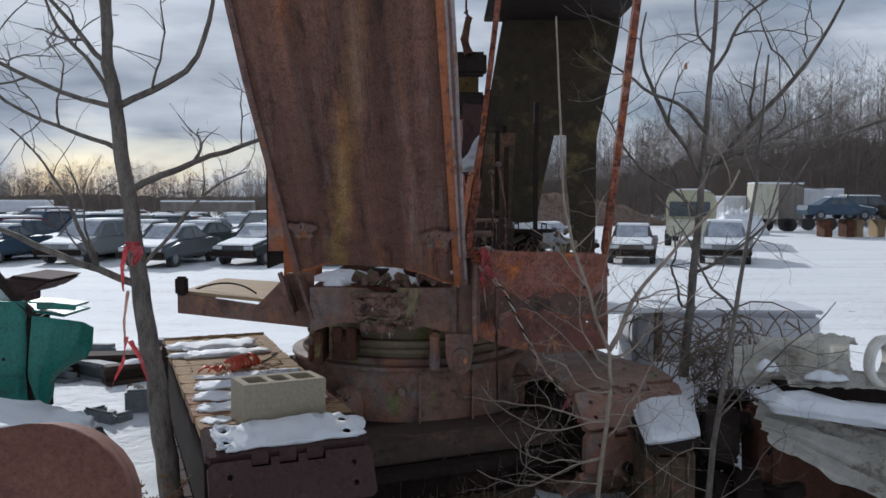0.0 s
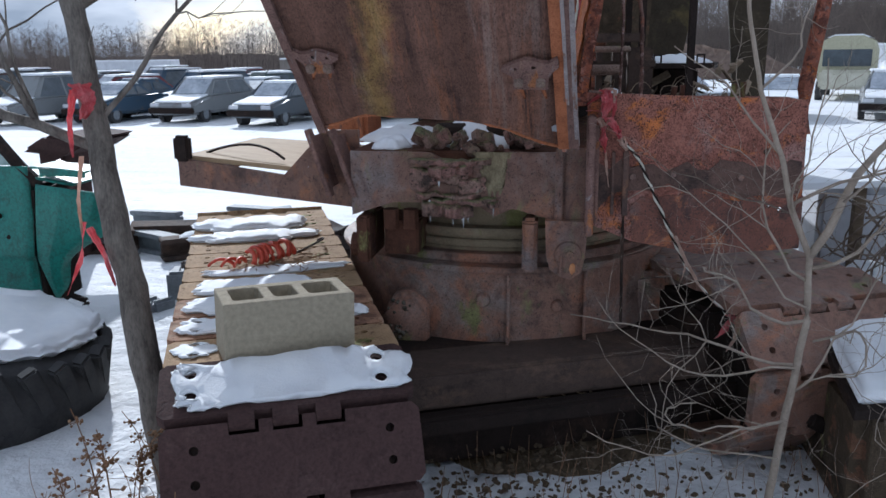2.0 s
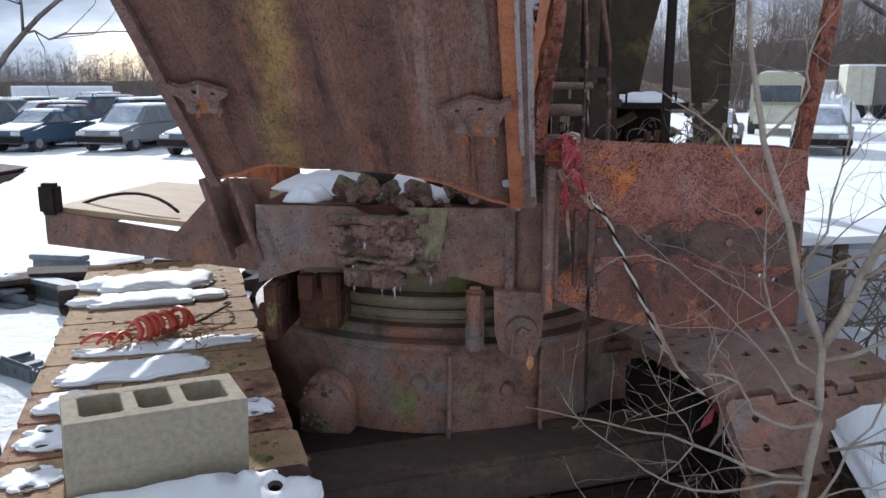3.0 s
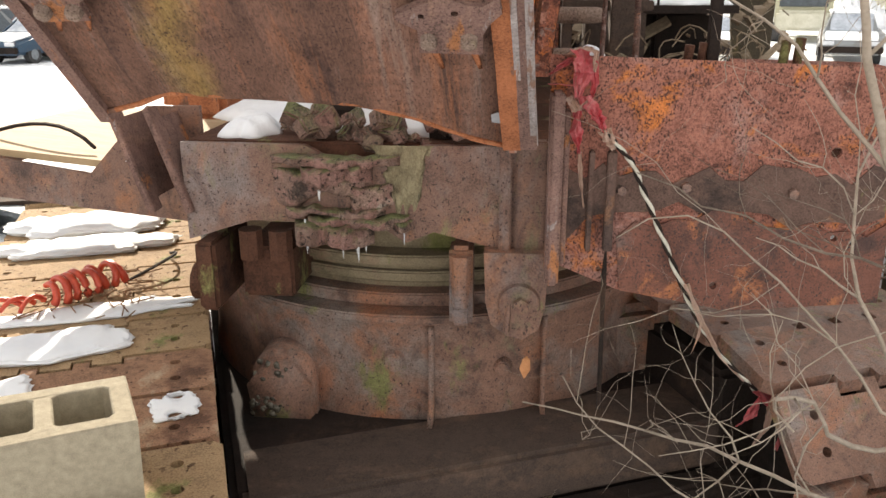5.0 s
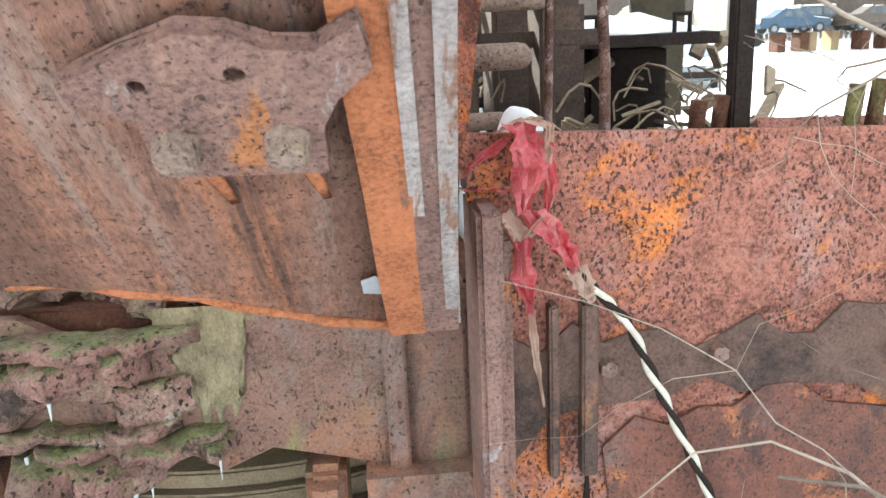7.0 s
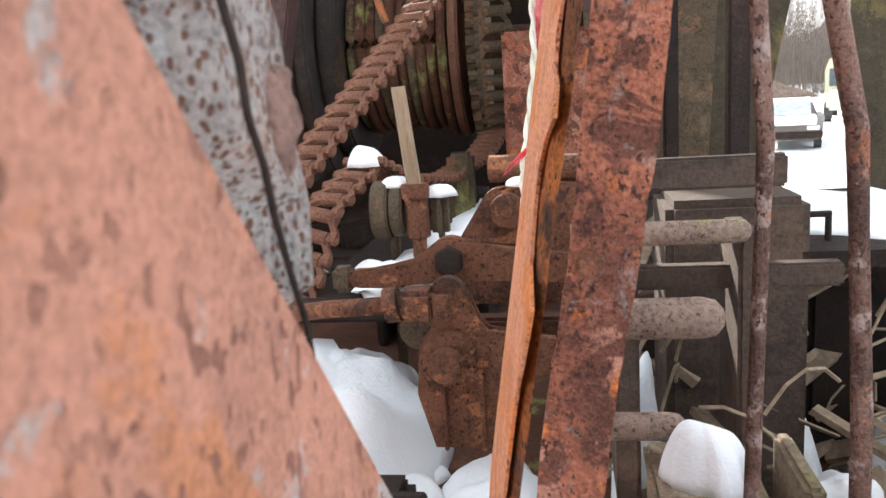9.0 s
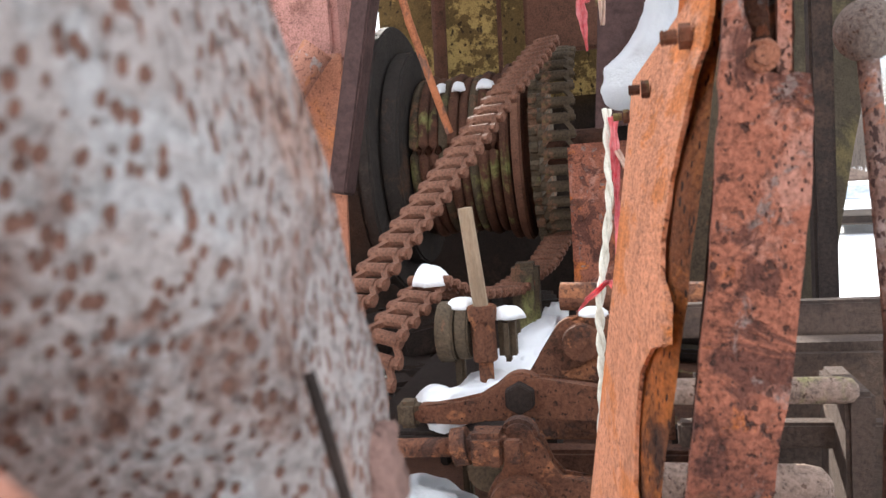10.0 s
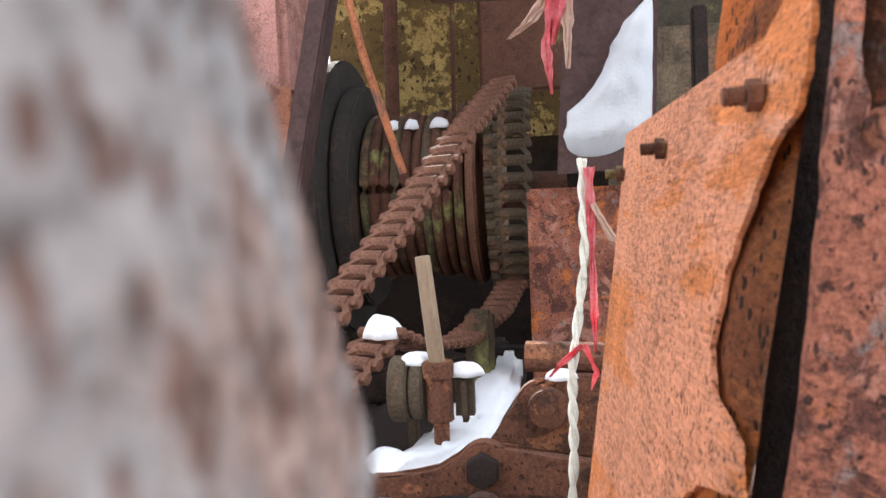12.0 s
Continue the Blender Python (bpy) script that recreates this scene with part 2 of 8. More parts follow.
M_PANEL = rust("panel_red", (0.14, 0.055, 0.04), (0.31, 0.13, 0.095), (0.39, 0.17, 0.125), blotches=(((0.36, 0.20, 0.17), 6, 0.53), ((0.55, 0.18, 0.05), 9, 0.55), ((0.12, 0.05, 0.038), 8, 0.60)), soft=0.09, pit=0.9, pit_scale=260, pit_col=(0.085, 0.042, 0.034), grit=0.7)
M_SKIN = rust("lower_skin_red", (0.075, 0.034, 0.027), (0.175, 0.066, 0.043), (0.27, 0.098, 0.055), soft=0.08, blotches=(((0.42, 0.15, 0.06), 11, 0.575), ((0.16, 0.10, 0.085), 6, 0.57), ((0.07, 0.034, 0.028), 9, 0.56)), pit=0.5, pit_scale=230, pit_col=(0.05, 0.026, 0.022), grit=0.55, rough=0.55, spec=0.45)
M_POST = rust("post_salmon", (0.13, 0.048, 0.033), (0.32, 0.115, 0.07), (0.40, 0.16, 0.105), blotches=(((0.40, 0.19, 0.14), 15, 0.53), ((0.56, 0.17, 0.045), 22, 0.56), ((0.12, 0.046, 0.033), 24, 0.52), ((0.24, 0.17, 0.15), 34, 0.59)), soft=0.05, dots=(330, 0.17, (0.10, 0.045, 0.033)), pit=0.35, pit_scale=240, pit_col=(0.085, 0.038, 0.028), grit=0.7, grit_scale=320, relief=0.9)
M_TORN = rust("torn_plate_orange", (0.42, 0.16, 0.08), (0.58, 0.24, 0.13), (0.62, 0.30, 0.185), blotches=(((0.58, 0.19, 0.055), 14, 0.51),), pit=0.85, pit_scale=430, pit_col=(0.19, 0.075, 0.04), grit=0.5, grit_scale=330, relief=0.7, lie=(1, 0.24, 1.3))
M_MAROON = rust("shoe_maroon", (0.10, 0.038, 0.032), (0.17, 0.066, 0.052), (0.23, 0.095, 0.065), pit=0.2, pit_scale=60)
M_SHOE = rust("shoe_tan", (0.17, 0.10, 0.055), (0.36, 0.24, 0.135), (0.46, 0.33, 0.20), moss=0.1, pit=0.3, pit_scale=45)
M_SHOEBROWN = rust("shoe_tan_brown", (0.11, 0.058, 0.036), (0.30, 0.165, 0.10), (0.43, 0.29, 0.18), soft=0.12, blotches=(((0.13, 0.065, 0.042), 5, 0.52), ((0.42, 0.32, 0.22), 7, 0.57)), pit=0.3, pit_scale=70)
M_IRON = rust("machinery_rust", (0.03, 0.015, 0.011), (0.095, 0.042, 0.026), (0.20, 0.088, 0.05), moss=0.1)
M_GREENIRON = rust("machinery_green_rust", (0.08, 0.058, 0.042), (0.23, 0.175, 0.12), (0.34, 0.27, 0.19), moss=0.45, blotches=(((0.27, 0.155, 0.10), 7, 0.56), ((0.34, 0.29, 0.21), 9, 0.57)))
M_RING = rust("ring_olive_tan", (0.13, 0.10, 0.065), (0.27, 0.215, 0.14), (0.38, 0.31, 0.21), moss=0.25, soft=0.12, blotches=(((0.36, 0.22, 0.15), 5, 0.56),), grit=0.35)
M_BACK = rust("backing_dark", (0.05, 0.035, 0.03), (0.14, 0.085, 0.068), (0.25, 0.145, 0.105), moss=0.2, soft=0.1, blotches=(((0.09, 0.06, 0.052), 6, 0.53), ((0.30, 0.15, 0.08), 9, 0.60)), grit=0.5)
M_HOUSING = rust("housing_salmon", (0.24, 0.10, 0.065), (0.42, 0.18, 0.11), (0.46, 0.23, 0.155), blotches=(((0.36, 0.25, 0.21), 3.5, 0.50), ((0.50, 0.19, 0.07), 5, 0.55), ((0.17, 0.08, 0.055), 9, 0.60)), soft=0.12, pit=0.4, pit_scale=120, grit=0.5)
M_LINK = rust("linkage_rust", (0.05, 0.024, 0.016), (0.14, 0.06, 0.035), (0.25, 0.11, 0.06), blotches=(((0.30, 0.125, 0.06), 22, 0.56), ((0.06, 0.032, 0.024), 16, 0.57)), pit=0.4, pit_scale=200)
M_MOSSIRON = rust("dark_mossy_iron", (0.028, 0.021, 0.015), (0.085, 0.062, 0.04), (0.17, 0.125, 0.08), moss=0.2, blotches=(((0.19, 0.10, 0.06), 9, 0.55),))
M_ROLLER = rust("pedal_grey_rust", (0.12, 0.075, 0.055), (0.25, 0.18, 0.145), (0.34, 0.25, 0.20), moss=0.04, pit=0.4, pit_scale=220)
M_CHAIN = rust("chain_rust", (0.07, 0.034, 0.024), (0.16, 0.075, 0.048), (0.27, 0.135, 0.085))
M_YELLOW = rust("yellow_flaked", (0.05, 0.032, 0.015), (0.13, 0.085, 0.03), (0.2, 0.13, 0.04), paint=(0.40, 0.28, 0.10), cover=0.25, pit=0.6, pit_scale=60)
M_PINK = rust("faded_red", (0.12, 0.06, 0.05), (0.26, 0.125, 0.10), (0.36, 0.17, 0.12), paint=(0.40, 0.20, 0.17), cover=0.6)
M_CONC = plain("concrete_block", (0.25, 0.215, 0.155), (0.40, 0.345, 0.25), 60, 0.95, 0.6)
M_PLY = plain("plywood", (0.30, 0.20, 0.11), (0.46, 0.34, 0.20), 5, 0.8, 0.3, 0, (1, 6, 1))
M_BARK = plain("bark", (0.06, 0.05, 0.042), (0.24, 0.21, 0.18), 13, 0.9, 0.9, 0, (1.6, 1.6, 0.5), 0.008)
M_TWIG = plain("twig", (0.10, 0.07, 0.05), (0.23, 0.18, 0.14), 14, 0.85, 0.3)
M_PALE = plain("pale_twig", (0.24, 0.19, 0.145), (0.42, 0.35, 0.28), 16, 0.85, 0.3)
M_WEED = plain("dry_weed", (0.15, 0.075, 0.04), (0.33, 0.20, 0.11), 20, 0.9, 0.2)
M_LEAF = plain("dead_leaf", (0.28, 0.11, 0.04), (0.45, 0.20, 0.08), 30, 0.8, 0.2)
M_TAPE = plain("red_tape", (0.58, 0.035, 0.06), (0.76, 0.30, 0.30), 26, 0.4, 0.35)
M_TAPEPALE = plain("faded_tape", (0.50, 0.32, 0.24), (0.70, 0.52, 0.42), 14, 0.5, 0.2)
M_ROPE = plain("white_cord", (0.45, 0.42, 0.34), (0.72, 0.69, 0.60), 60, 0.8, 0.4)
M_REDPLASTIC = plain("red_plastic", (0.42, 0.04, 0.02), (0.66, 0.10, 0.05), 20, 0.4, 0.1)
M_WOOD = plain("grey_timber", (0.10, 0.075, 0.05), (0.24, 0.18, 0.12), 6, 0.9, 0.5, 0, (1, 1, 5))
M_STICK = plain("wood_handle", (0.20, 0.135, 0.085), (0.34, 0.25, 0.165), 10, 0.8, 0.3, 0, (4, 4, 1))
M_RUBBER = plain("tyre_rubber", (0.02, 0.02, 0.022), (0.055, 0.052, 0.05), 9, 0.8, 0.3)
M_PALEGLASS = plain("hazy_glass", (0.22, 0.30, 0.29), (0.50, 0.58, 0.57), 1.5, 0.15, 0.02)
M_GLASS = plain("car_glass", (0.05, 0.06, 0.07), (0.11, 0.13, 0.15), 3, 0.12, 0.02)
M_TEAL = rust("teal_paint", (0.03, 0.06, 0.048), (0.022, 0.15, 0.115), (0.04, 0.21, 0.165), paint=(0.02, 0.18, 0.14), cover=1.0, soft=0.12, blotches=(((0.04, 0.25, 0.20), 2.5, 0.54), ((0.03, 0.085, 0.066), 4, 0.57), ((0.13, 0.07, 0.04), 7, 0.67)), grit=0.4, grit_scale=60, rough=0.38, spec=0.5)
M_CARS = varied("car_paint", [(0.03, 0.065, 0.11), (0.12, 0.13, 0.14), (0.15, 0.022, 0.025), (0.03, 0.036, 0.038), (0.09, 0.105, 0.12), (0.035, 0.06, 0.055), (0.22, 0.23, 0.235), (0.075, 0.055, 0.042)])
M_BUSW = plain("bus_cream", (0.42, 0.40, 0.30), (0.62, 0.60, 0.50), 2.5, 0.6, 0.1)
M_BUSY = rust("bus_yellow", (0.15, 0.13, 0.07), (0.36, 0.34, 0.23), (0.5, 0.48, 0.36), paint=(0.47, 0.45, 0.32), cover=0.8)
M_TRAILER = plain("trailer_grey", (0.12, 0.10, 0.085), (0.27, 0.24, 0.215), 1.2, 0.6, 0.1, 0, (1, 1, 0.3))
M_WHITE = plain("white_box", (0.52, 0.53, 0.56), (0.70, 0.71, 0.74), 2, 0.6, 0.1)
M_TAN = rust("crumpled_tan", (0.22, 0.16, 0.11), (0.52, 0.46, 0.37), (0.72, 0.68, 0.60), paint=(0.80, 0.77, 0.70), cover=0.75, soft=0.12, grit=0.25)
M_GREYPART = plain("grey_casting", (0.13, 0.145, 0.16), (0.27, 0.29, 0.31), 12, 0.7, 0.3)
M_SPLINT = plain("splintered_wood", (0.12, 0.085, 0.055), (0.34, 0.26, 0.18), 14, 0.95, 0.6)
M_TORNEDGE = rust("torn_edge_orange", (0.06, 0.032, 0.024), (0.24, 0.085, 0.035), (0.50, 0.185, 0.055), dots=(210, 0.28, (0.05, 0.025, 0.018)), soft=0.07, blotches=(((0.55, 0.18, 0.045), 13, 0.47), ((0.12, 0.06, 0.046), 12, 0.525)), lie=(1, 0.4, 1), grit=0.6, grit_scale=380)
M_SCAR = rust("scar_dark_rust", (0.03, 0.016, 0.012), (0.10, 0.042, 0.026), (0.20, 0.075, 0.038), blotches=(((0.17, 0.135, 0.125), 90, 0.56), ((0.26, 0.085, 0.04), 60, 0.56)), grit=0.7, grit_scale=500, relief=0.9)
M_SCARBOLT = rust("bolt_flaking_rust", (0.12, 0.05, 0.033), (0.30, 0.12, 0.07), (0.42, 0.19, 0.12), blotches=(((0.08, 0.038, 0.028), 120, 0.56),), grit=0.7, grit_scale=500, relief=0.9)
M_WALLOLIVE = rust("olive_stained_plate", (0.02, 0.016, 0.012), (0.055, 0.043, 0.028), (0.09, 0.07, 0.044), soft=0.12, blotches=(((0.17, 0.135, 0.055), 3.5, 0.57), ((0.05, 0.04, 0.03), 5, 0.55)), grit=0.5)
M_MAROON = rust("maroon_sheet", (0.034, 0.019, 0.017), (0.066, 0.037, 0.034), (0.10, 0.062, 0.056), soft=0.1, blotches=(((0.05, 0.028, 0.026), 14, 0.54),), grit=0.35, grit_scale=90)
M_WHEEL = rust("brake_wheel_grey", (0.014, 0.012, 0.011), (0.034, 0.028, 0.025), (0.07, 0.056, 0.048), soft=0.1, blotches=(((0.13, 0.11, 0.095), 12, 0.62), ((0.10, 0.055, 0.035), 7, 0.58)), grit=0.5)
M_KNOB = rust("knob_dull_iron", (0.10, 0.072, 0.06), (0.17, 0.13, 0.11), (0.24, 0.19, 0.165), pit=0.5, pit_scale=420, pit_col=(0.09, 0.055, 0.042), grit=0.55, grit_scale=420)
M_PIPE = rust("pipe_maroon_rust", (0.09, 0.04, 0.032), (0.20, 0.088, 0.062), (0.34, 0.17, 0.105), soft=0.12, blotches=(((0.36, 0.22, 0.13), 7, 0.58), ((0.10, 0.045, 0.038), 9, 0.55)), grit=0.4, rough=0.7, spec=0.3)
M_BEAM = rust("beam_dark_brown", (0.028, 0.022, 0.019), (0.08, 0.056, 0.045), (0.15, 0.098, 0.07), streak=(0.5, 1, 2), soft=0.1, blotches=(((0.13, 0.085, 0.06), 5, 0.55),), grit=0.4)
M_DIRT = plain("litter", (0.05, 0.035, 0.022), (0.17, 0.12, 0.07), 18, 1.0, 0.8, 0, (1, 1, 1), 0.02)

M_WETCRUST = plain("wet_crust", (0.018, 0.014, 0.010), (0.20, 0.17, 0.13), 60, 0.18, 0.7)
M_ICE = plain("ice", (0.45, 0.47, 0.48), (0.7, 0.72, 0.74), 40, 0.1, 0.2)
sn = Mat("snow", 0.75)
sn.p.inputs["Subsurface Weight"].default_value = 0.0
h = sn.math("ADD", sn.noise(9, 6, 0.6), sn.math("MULTIPLY", sn.noise(160, 3, 0.6), 0.25))
M_SNOW = sn.done(sn.ramp(sn.noise(5, 5), (0.3, (0.74, 0.76, 0.80)), (0.7, (0.86, 0.87, 0.88))), h, 0.35, 0.02)

gd = Mat("snowy_ground", 0.8)
tracks = gd.noise(0.55, 6, 0.6, (0.25, 1.6, 1))
rough_n = gd.noise(5, 6, 0.65)
base = gd.ramp(gd.math("ADD", gd.math("MULTIPLY", tracks, 0.6), gd.math("MULTIPLY", rough_n, 0.4)), (0.34, (0.58, 0.57, 0.57)), (0.45, (0.76, 0.77, 0.79)), (0.7, (0.86, 0.87, 0.88)))
bare = gd.ramp(gd.noise(2.3, 7, 0.68), (0.655, 0.0), (0.70, 1.0))
M_GROUND = gd.done(gd.mix(bare, base, (0.20, 0.15, 0.10)), gd.math("ADD", gd.math("ADD", rough_n, gd.noise(1.7, 5, 0.65)), gd.math("MULTIPLY", tracks, 0.8)), 0.6, 0.09)

# ---- mesh helpers ----


def mesh_of(bm, name, smooth=False):
    me = bpy.data.meshes.new(name)
    bmesh.ops.recalc_face_normals(bm, faces=bm.faces)
    if smooth:
        for f in bm.faces:
            f.smooth = True
    bm.to_mesh(me)
    bm.free()
    return me


def thing(name, base, label, category, group="", kind=""):
    ob = new(name)
    ob.location = base
    ob.empty_display_size = 0.1
    return tagged(ob, label, category, group, kind)


def part(name, bm, material, parent, label="", smooth=False):
    """Links a bmesh as one mesh object under a thing or a part; mesh in world metres."""
    me = bm if isinstance(bm, bpy.types.Mesh) else mesh_of(bm, name, smooth)
    if not me.materials:
        me.materials.append(material)
    ob = new(name, me)
    if parent:
        ob.parent = parent
        if parent.type == "EMPTY":
            ob.matrix_parent_inverse = Matrix.Translation(parent.location).inverted()
    if label:
        ob["label"] = label
    return ob


def alone(name, bm, material, label, category, group="", kind="", smooth=False):
    """A thing that is one mesh."""
    return tagged(part(name, bm, material, None, "", smooth), label, category, group, kind)


def box(bm, lo, hi, m=None, bevel=0.0, rough=0.0):
    c = [(a + b) / 2 for a, b in zip(lo, hi)]
    s = [abs(b - a) for a, b in zip(lo, hi)]
    mat = Matrix.Translation(c) @ Matrix.Diagonal((*s, 1))
    r = bmesh.ops.create_cube(bm, size=1.0, matrix=(m @ mat) if m else mat)
    vs = r["verts"]
    if bevel:
        es = {e for v in vs for e in v.link_edges}
        r = bmesh.ops.bevel(bm, geom=list(es), offset=bevel, segments=2, affect="EDGES")
        vs = r["verts"]
    if rough:
        for v in vs:
            v.co += Vector((random.uniform(-1, 1), random.uniform(-1, 1), random.uniform(-1, 1))) * rough
    return bm


def cyl(bm, a, b, r, r2=None, n=16):
    a, b = Vector(a), Vector(b)
    d = b - a
    m = Matrix.Translation((a + b) / 2) @ d.to_track_quat("Z", "Y").to_matrix().to_4x4()
    bmesh.ops.create_cone(bm, cap_ends=True, segments=n, radius1=r, radius2=r if r2 is None else r2, depth=d.length, matrix=m)
    return bm


def tube(bm, pts, r, n=6, r_end=None):
    """A tapered tube along points."""
    pts = [Vector(p) for p in pts]
    r_end = r if r_end is None else r_end
    rings = []
    for i, p in enumerate(pts):
        d = (pts[min(i + 1, len(pts) - 1)] - pts[max(i - 1, 0)]).normalized()
        q = d.to_track_quat("Z", "Y")
        rr = r + (r_end - r) * i / max(1, len(pts) - 1)
        rings.append([bm.verts.new(p + q @ Vector((math.cos(2 * math.pi * k / n) * rr, math.sin(2 * math.pi * k / n) * rr, 0))) for k in range(n)])
    for a, b in zip(rings, rings[1:]):
        for k in range(n):
            bm.faces.new((a[k], a[(k + 1) % n], b[(k + 1) % n], b[k]))
    bm.faces.new(rings[0])
    bm.faces.new(rings[-1][::-1])
    return bm


def plate(bm, outline, thick, m=None, holes=()):
    """A flat plate from an outline in its own x, y, with round holes (x, y, r), grown by thick along z."""
    m = m or Matrix.Identity(4)
    edges = []

    def loop(pts):
        vs = [bm.verts.new((x, y, 0)) for x, y in pts]
        edges.extend(bm.edges.new((vs[i], vs[(i + 1) % len(vs)])) for i in range(len(vs)))
        return vs

    vs = loop(outline)
    for hx, hy, hr in holes:
        vs += loop([(hx + hr * math.cos(k * math.pi / 6), hy + hr * math.sin(k * math.pi / 6)) for k in range(12)])
    faces = [f for f in bmesh.ops.triangle_fill(bm, edges=edges, use_beauty=True)["geom"] if isinstance(f, bmesh.types.BMFace)]
    ext = bmesh.ops.extrude_face_region(bm, geom=faces)
    top = [v for v in ext["geom"] if isinstance(v, bmesh.types.BMVert)]
    for v in top:
        v.co.z += thick
    for v in set(vs) | set(top):
        v.co = m @ v.co
    return bm


def axes(o, x, y):
    """A pose from an origin and two directions."""
    x, y = Vector(x).normalized(), Vector(y).normalized()
    z = x.cross(y).normalized()
    y = z.cross(x)
    return Matrix(((x.x, y.x, z.x, o[0]), (x.y, y.y, z.y, o[1]), (x.z, y.z, z.z, o[2]), (0, 0, 0, 1)))


def wobble(pts, amount, seed=0):
    rnd = random.Random(seed)
    return [Vector(p) + Vector([rnd.uniform(-amount, amount) for _ in range(3)]) for p in pts]


def bezier(a, b, c, n=8):
    a, b, c = Vector(a), Vector(b), Vector(c)
    return [a * (1 - t) ** 2 + b * 2 * t * (1 - t) + c * t * t for t in [i / (n - 1) for i in range(n)]]


def heap(bm, cx, cy, z, rx, ry, h, seed=0, turn=0.0, n=60, edge=0.35):
    """A soft heap of snow with an uneven outline, lying at height z."""
    off = Vector((seed * 3.1, seed * 1.7, 0))
    ct, st = math.cos(turn), math.sin(turn)
    centre = None
    rings = []
    rn = 14
    for j in range(rn + 1):
        f = j / rn
        ring = []
        for k in range(n):
            a = 2 * math.pi * k / n
            d = Vector((math.cos(a), math.sin(a), 0))
            w = 1 + edge * 1.3 * noise.noise(d * 1.3 + off) + edge * 0.42 * noise.noise(d * 2.6 + off) * f * f + edge * 0.16 * noise.noise(d * 7 + off) * f * f
            x, y = d.x * rx * f * w, d.y * ry * f * w
            zz = h * (1 - f ** 3.2) * (0.85 + 0.45 * noise.noise(Vector((x * 9, y * 9, seed))) + 0.22 * noise.noise(Vector((x * 26, y * 26, seed + 5)))) if j < rn else -0.004
            ring.append((cx + x * ct - y * st, cy + x * st + y * ct, z + zz))
        rings.append(ring)
    centre = bm.verts.new(rings[0][0])
    prev = None
    for ring in rings[1:]:
        vs = [bm.verts.new(p) for p in ring]
        for k in range(n):
            k2 = (k + 1) % n
            if prev is None:
                bm.faces.new((centre, vs[k], vs[k2]))
            else:
                bm.faces.new((prev[k], vs[k], vs[k2], prev[k2]))
        prev = vs
    bm.faces.new(prev[::-1])
    return bm


def snow(bm, label, category="snow"):
    return alone("snow_patch", bm, M_SNOW, label, category, kind="stuff", smooth=True)


def snow_slab(outline, h, m, seed=0, holes=()):
    """A sheet of snow with a rounded rim and a lumpy top, over a flat support."""
    bm = bmesh.new()
    plate(bm, outline, h, m, holes)
    bmesh.ops.bevel(bm, geom=[e for e in bm.edges if e.calc_face_angle(0) > 1.0], offset=h * 0.42, segments=3, affect="EDGES")
    bmesh.ops.triangulate(bm, faces=bm.faces[:])
    bmesh.ops.subdivide_edges(bm, edges=[e for e in bm.edges if e.calc_length() > h * 1.5], cuts=2, use_grid_fill=True)
    z = m.to_3x3() @ Vector((0, 0, 1))
    inv = m.inverted()
    for v in bm.verts:
        q = inv @ v.co
        if q.z > h * 0.5:
            v.co += z * h * (0.6 * noise.noise(Vector((q.x * 11, q.y * 11, seed))) + 0.25 * noise.noise(Vector((q.x * 35, q.y * 35, seed))))
    return bm


def lobes(rx, ry, seed, n=64, wave=0.10, power=0.5):
    """A rounded-rectangle outline with soft lobes."""
    out = []
    for k in range(n):
        a = 2 * math.pi * k / n
        c, s = math.cos(a), math.sin(a)
        w = 1 + wave * 1.4 * noise.noise(Vector((c * 1.6, s * 1.6, seed))) + wave * 0.9 * noise.noise(Vector((c * 4, s * 4, seed)))
        out.append((math.copysign(abs(c) ** power, c) * rx * w, math.copysign(abs(s) ** power, s) * ry * w))
    return out

# ---- ground ----


def ground_z(x, y):
    """Near the machine the ground lies higher than the yard beyond."""
    f = min(1.0, max(0.0, (y - 6.5) / 9.0))
    near = 0.70 * (1 - f * f * (3 - 2 * f))
    lump = 0.05 * noise.noise(Vector((x * 0.8, y * 0.8, 0))) + 0.02 * noise.noise(Vector((x * 3, y * 3, 4)))
    return near + lump * (1 if y < 16 else 0.5)


def make_ground():
    bm = bmesh.new()
    xs = [-1500, -300, -90, -45] + [-26 + i * 1.3 for i in range(14)] + [-8 + i * 0.22 for i in range(64)] + [6.2 + i * 1.3 for i in range(18)] + [40, 90, 300, 1500]
    ys = [-1500, -200, -40, -12, -6] + [-4 + i * 0.2 for i in range(70)] + [10.2 + i * 0.9 for i in range(26)] + [38, 55, 80, 120, 200, 400, 1500, 2500]
    grid = [[bm.verts.new((x, y, ground_z(x, y))) for y in ys] for x in xs]
    for i in range(len(xs) - 1):
        for j in range(len(ys) - 1):
            bm.faces.new((grid[i][j], grid[i + 1][j], grid[i + 1][j + 1], grid[i][j + 1]))
    return alone("ground", bm, M_GROUND, "trodden snow-covered yard ground with dirt showing", "ground", kind="structure", smooth=True)


make_ground()

# ---- the old cable excavator ----
U = Vector((-0.391, 0.92, 0))          # along the tracks, away from the viewer
V = Vector((0.92, 0.391, 0))           # across the tracks
C0 = Vector((-0.614, 3.147, 0))        # middle of the near end of one track's flat top
TOP, RAD, PITCH = 1.385, 0.33, 0.235
EX = thing("cable_excavator", (0.2, 4.6, 0.7), "derelict rust-brown cable excavator on crawler tracks, parts torn away", "excavator")


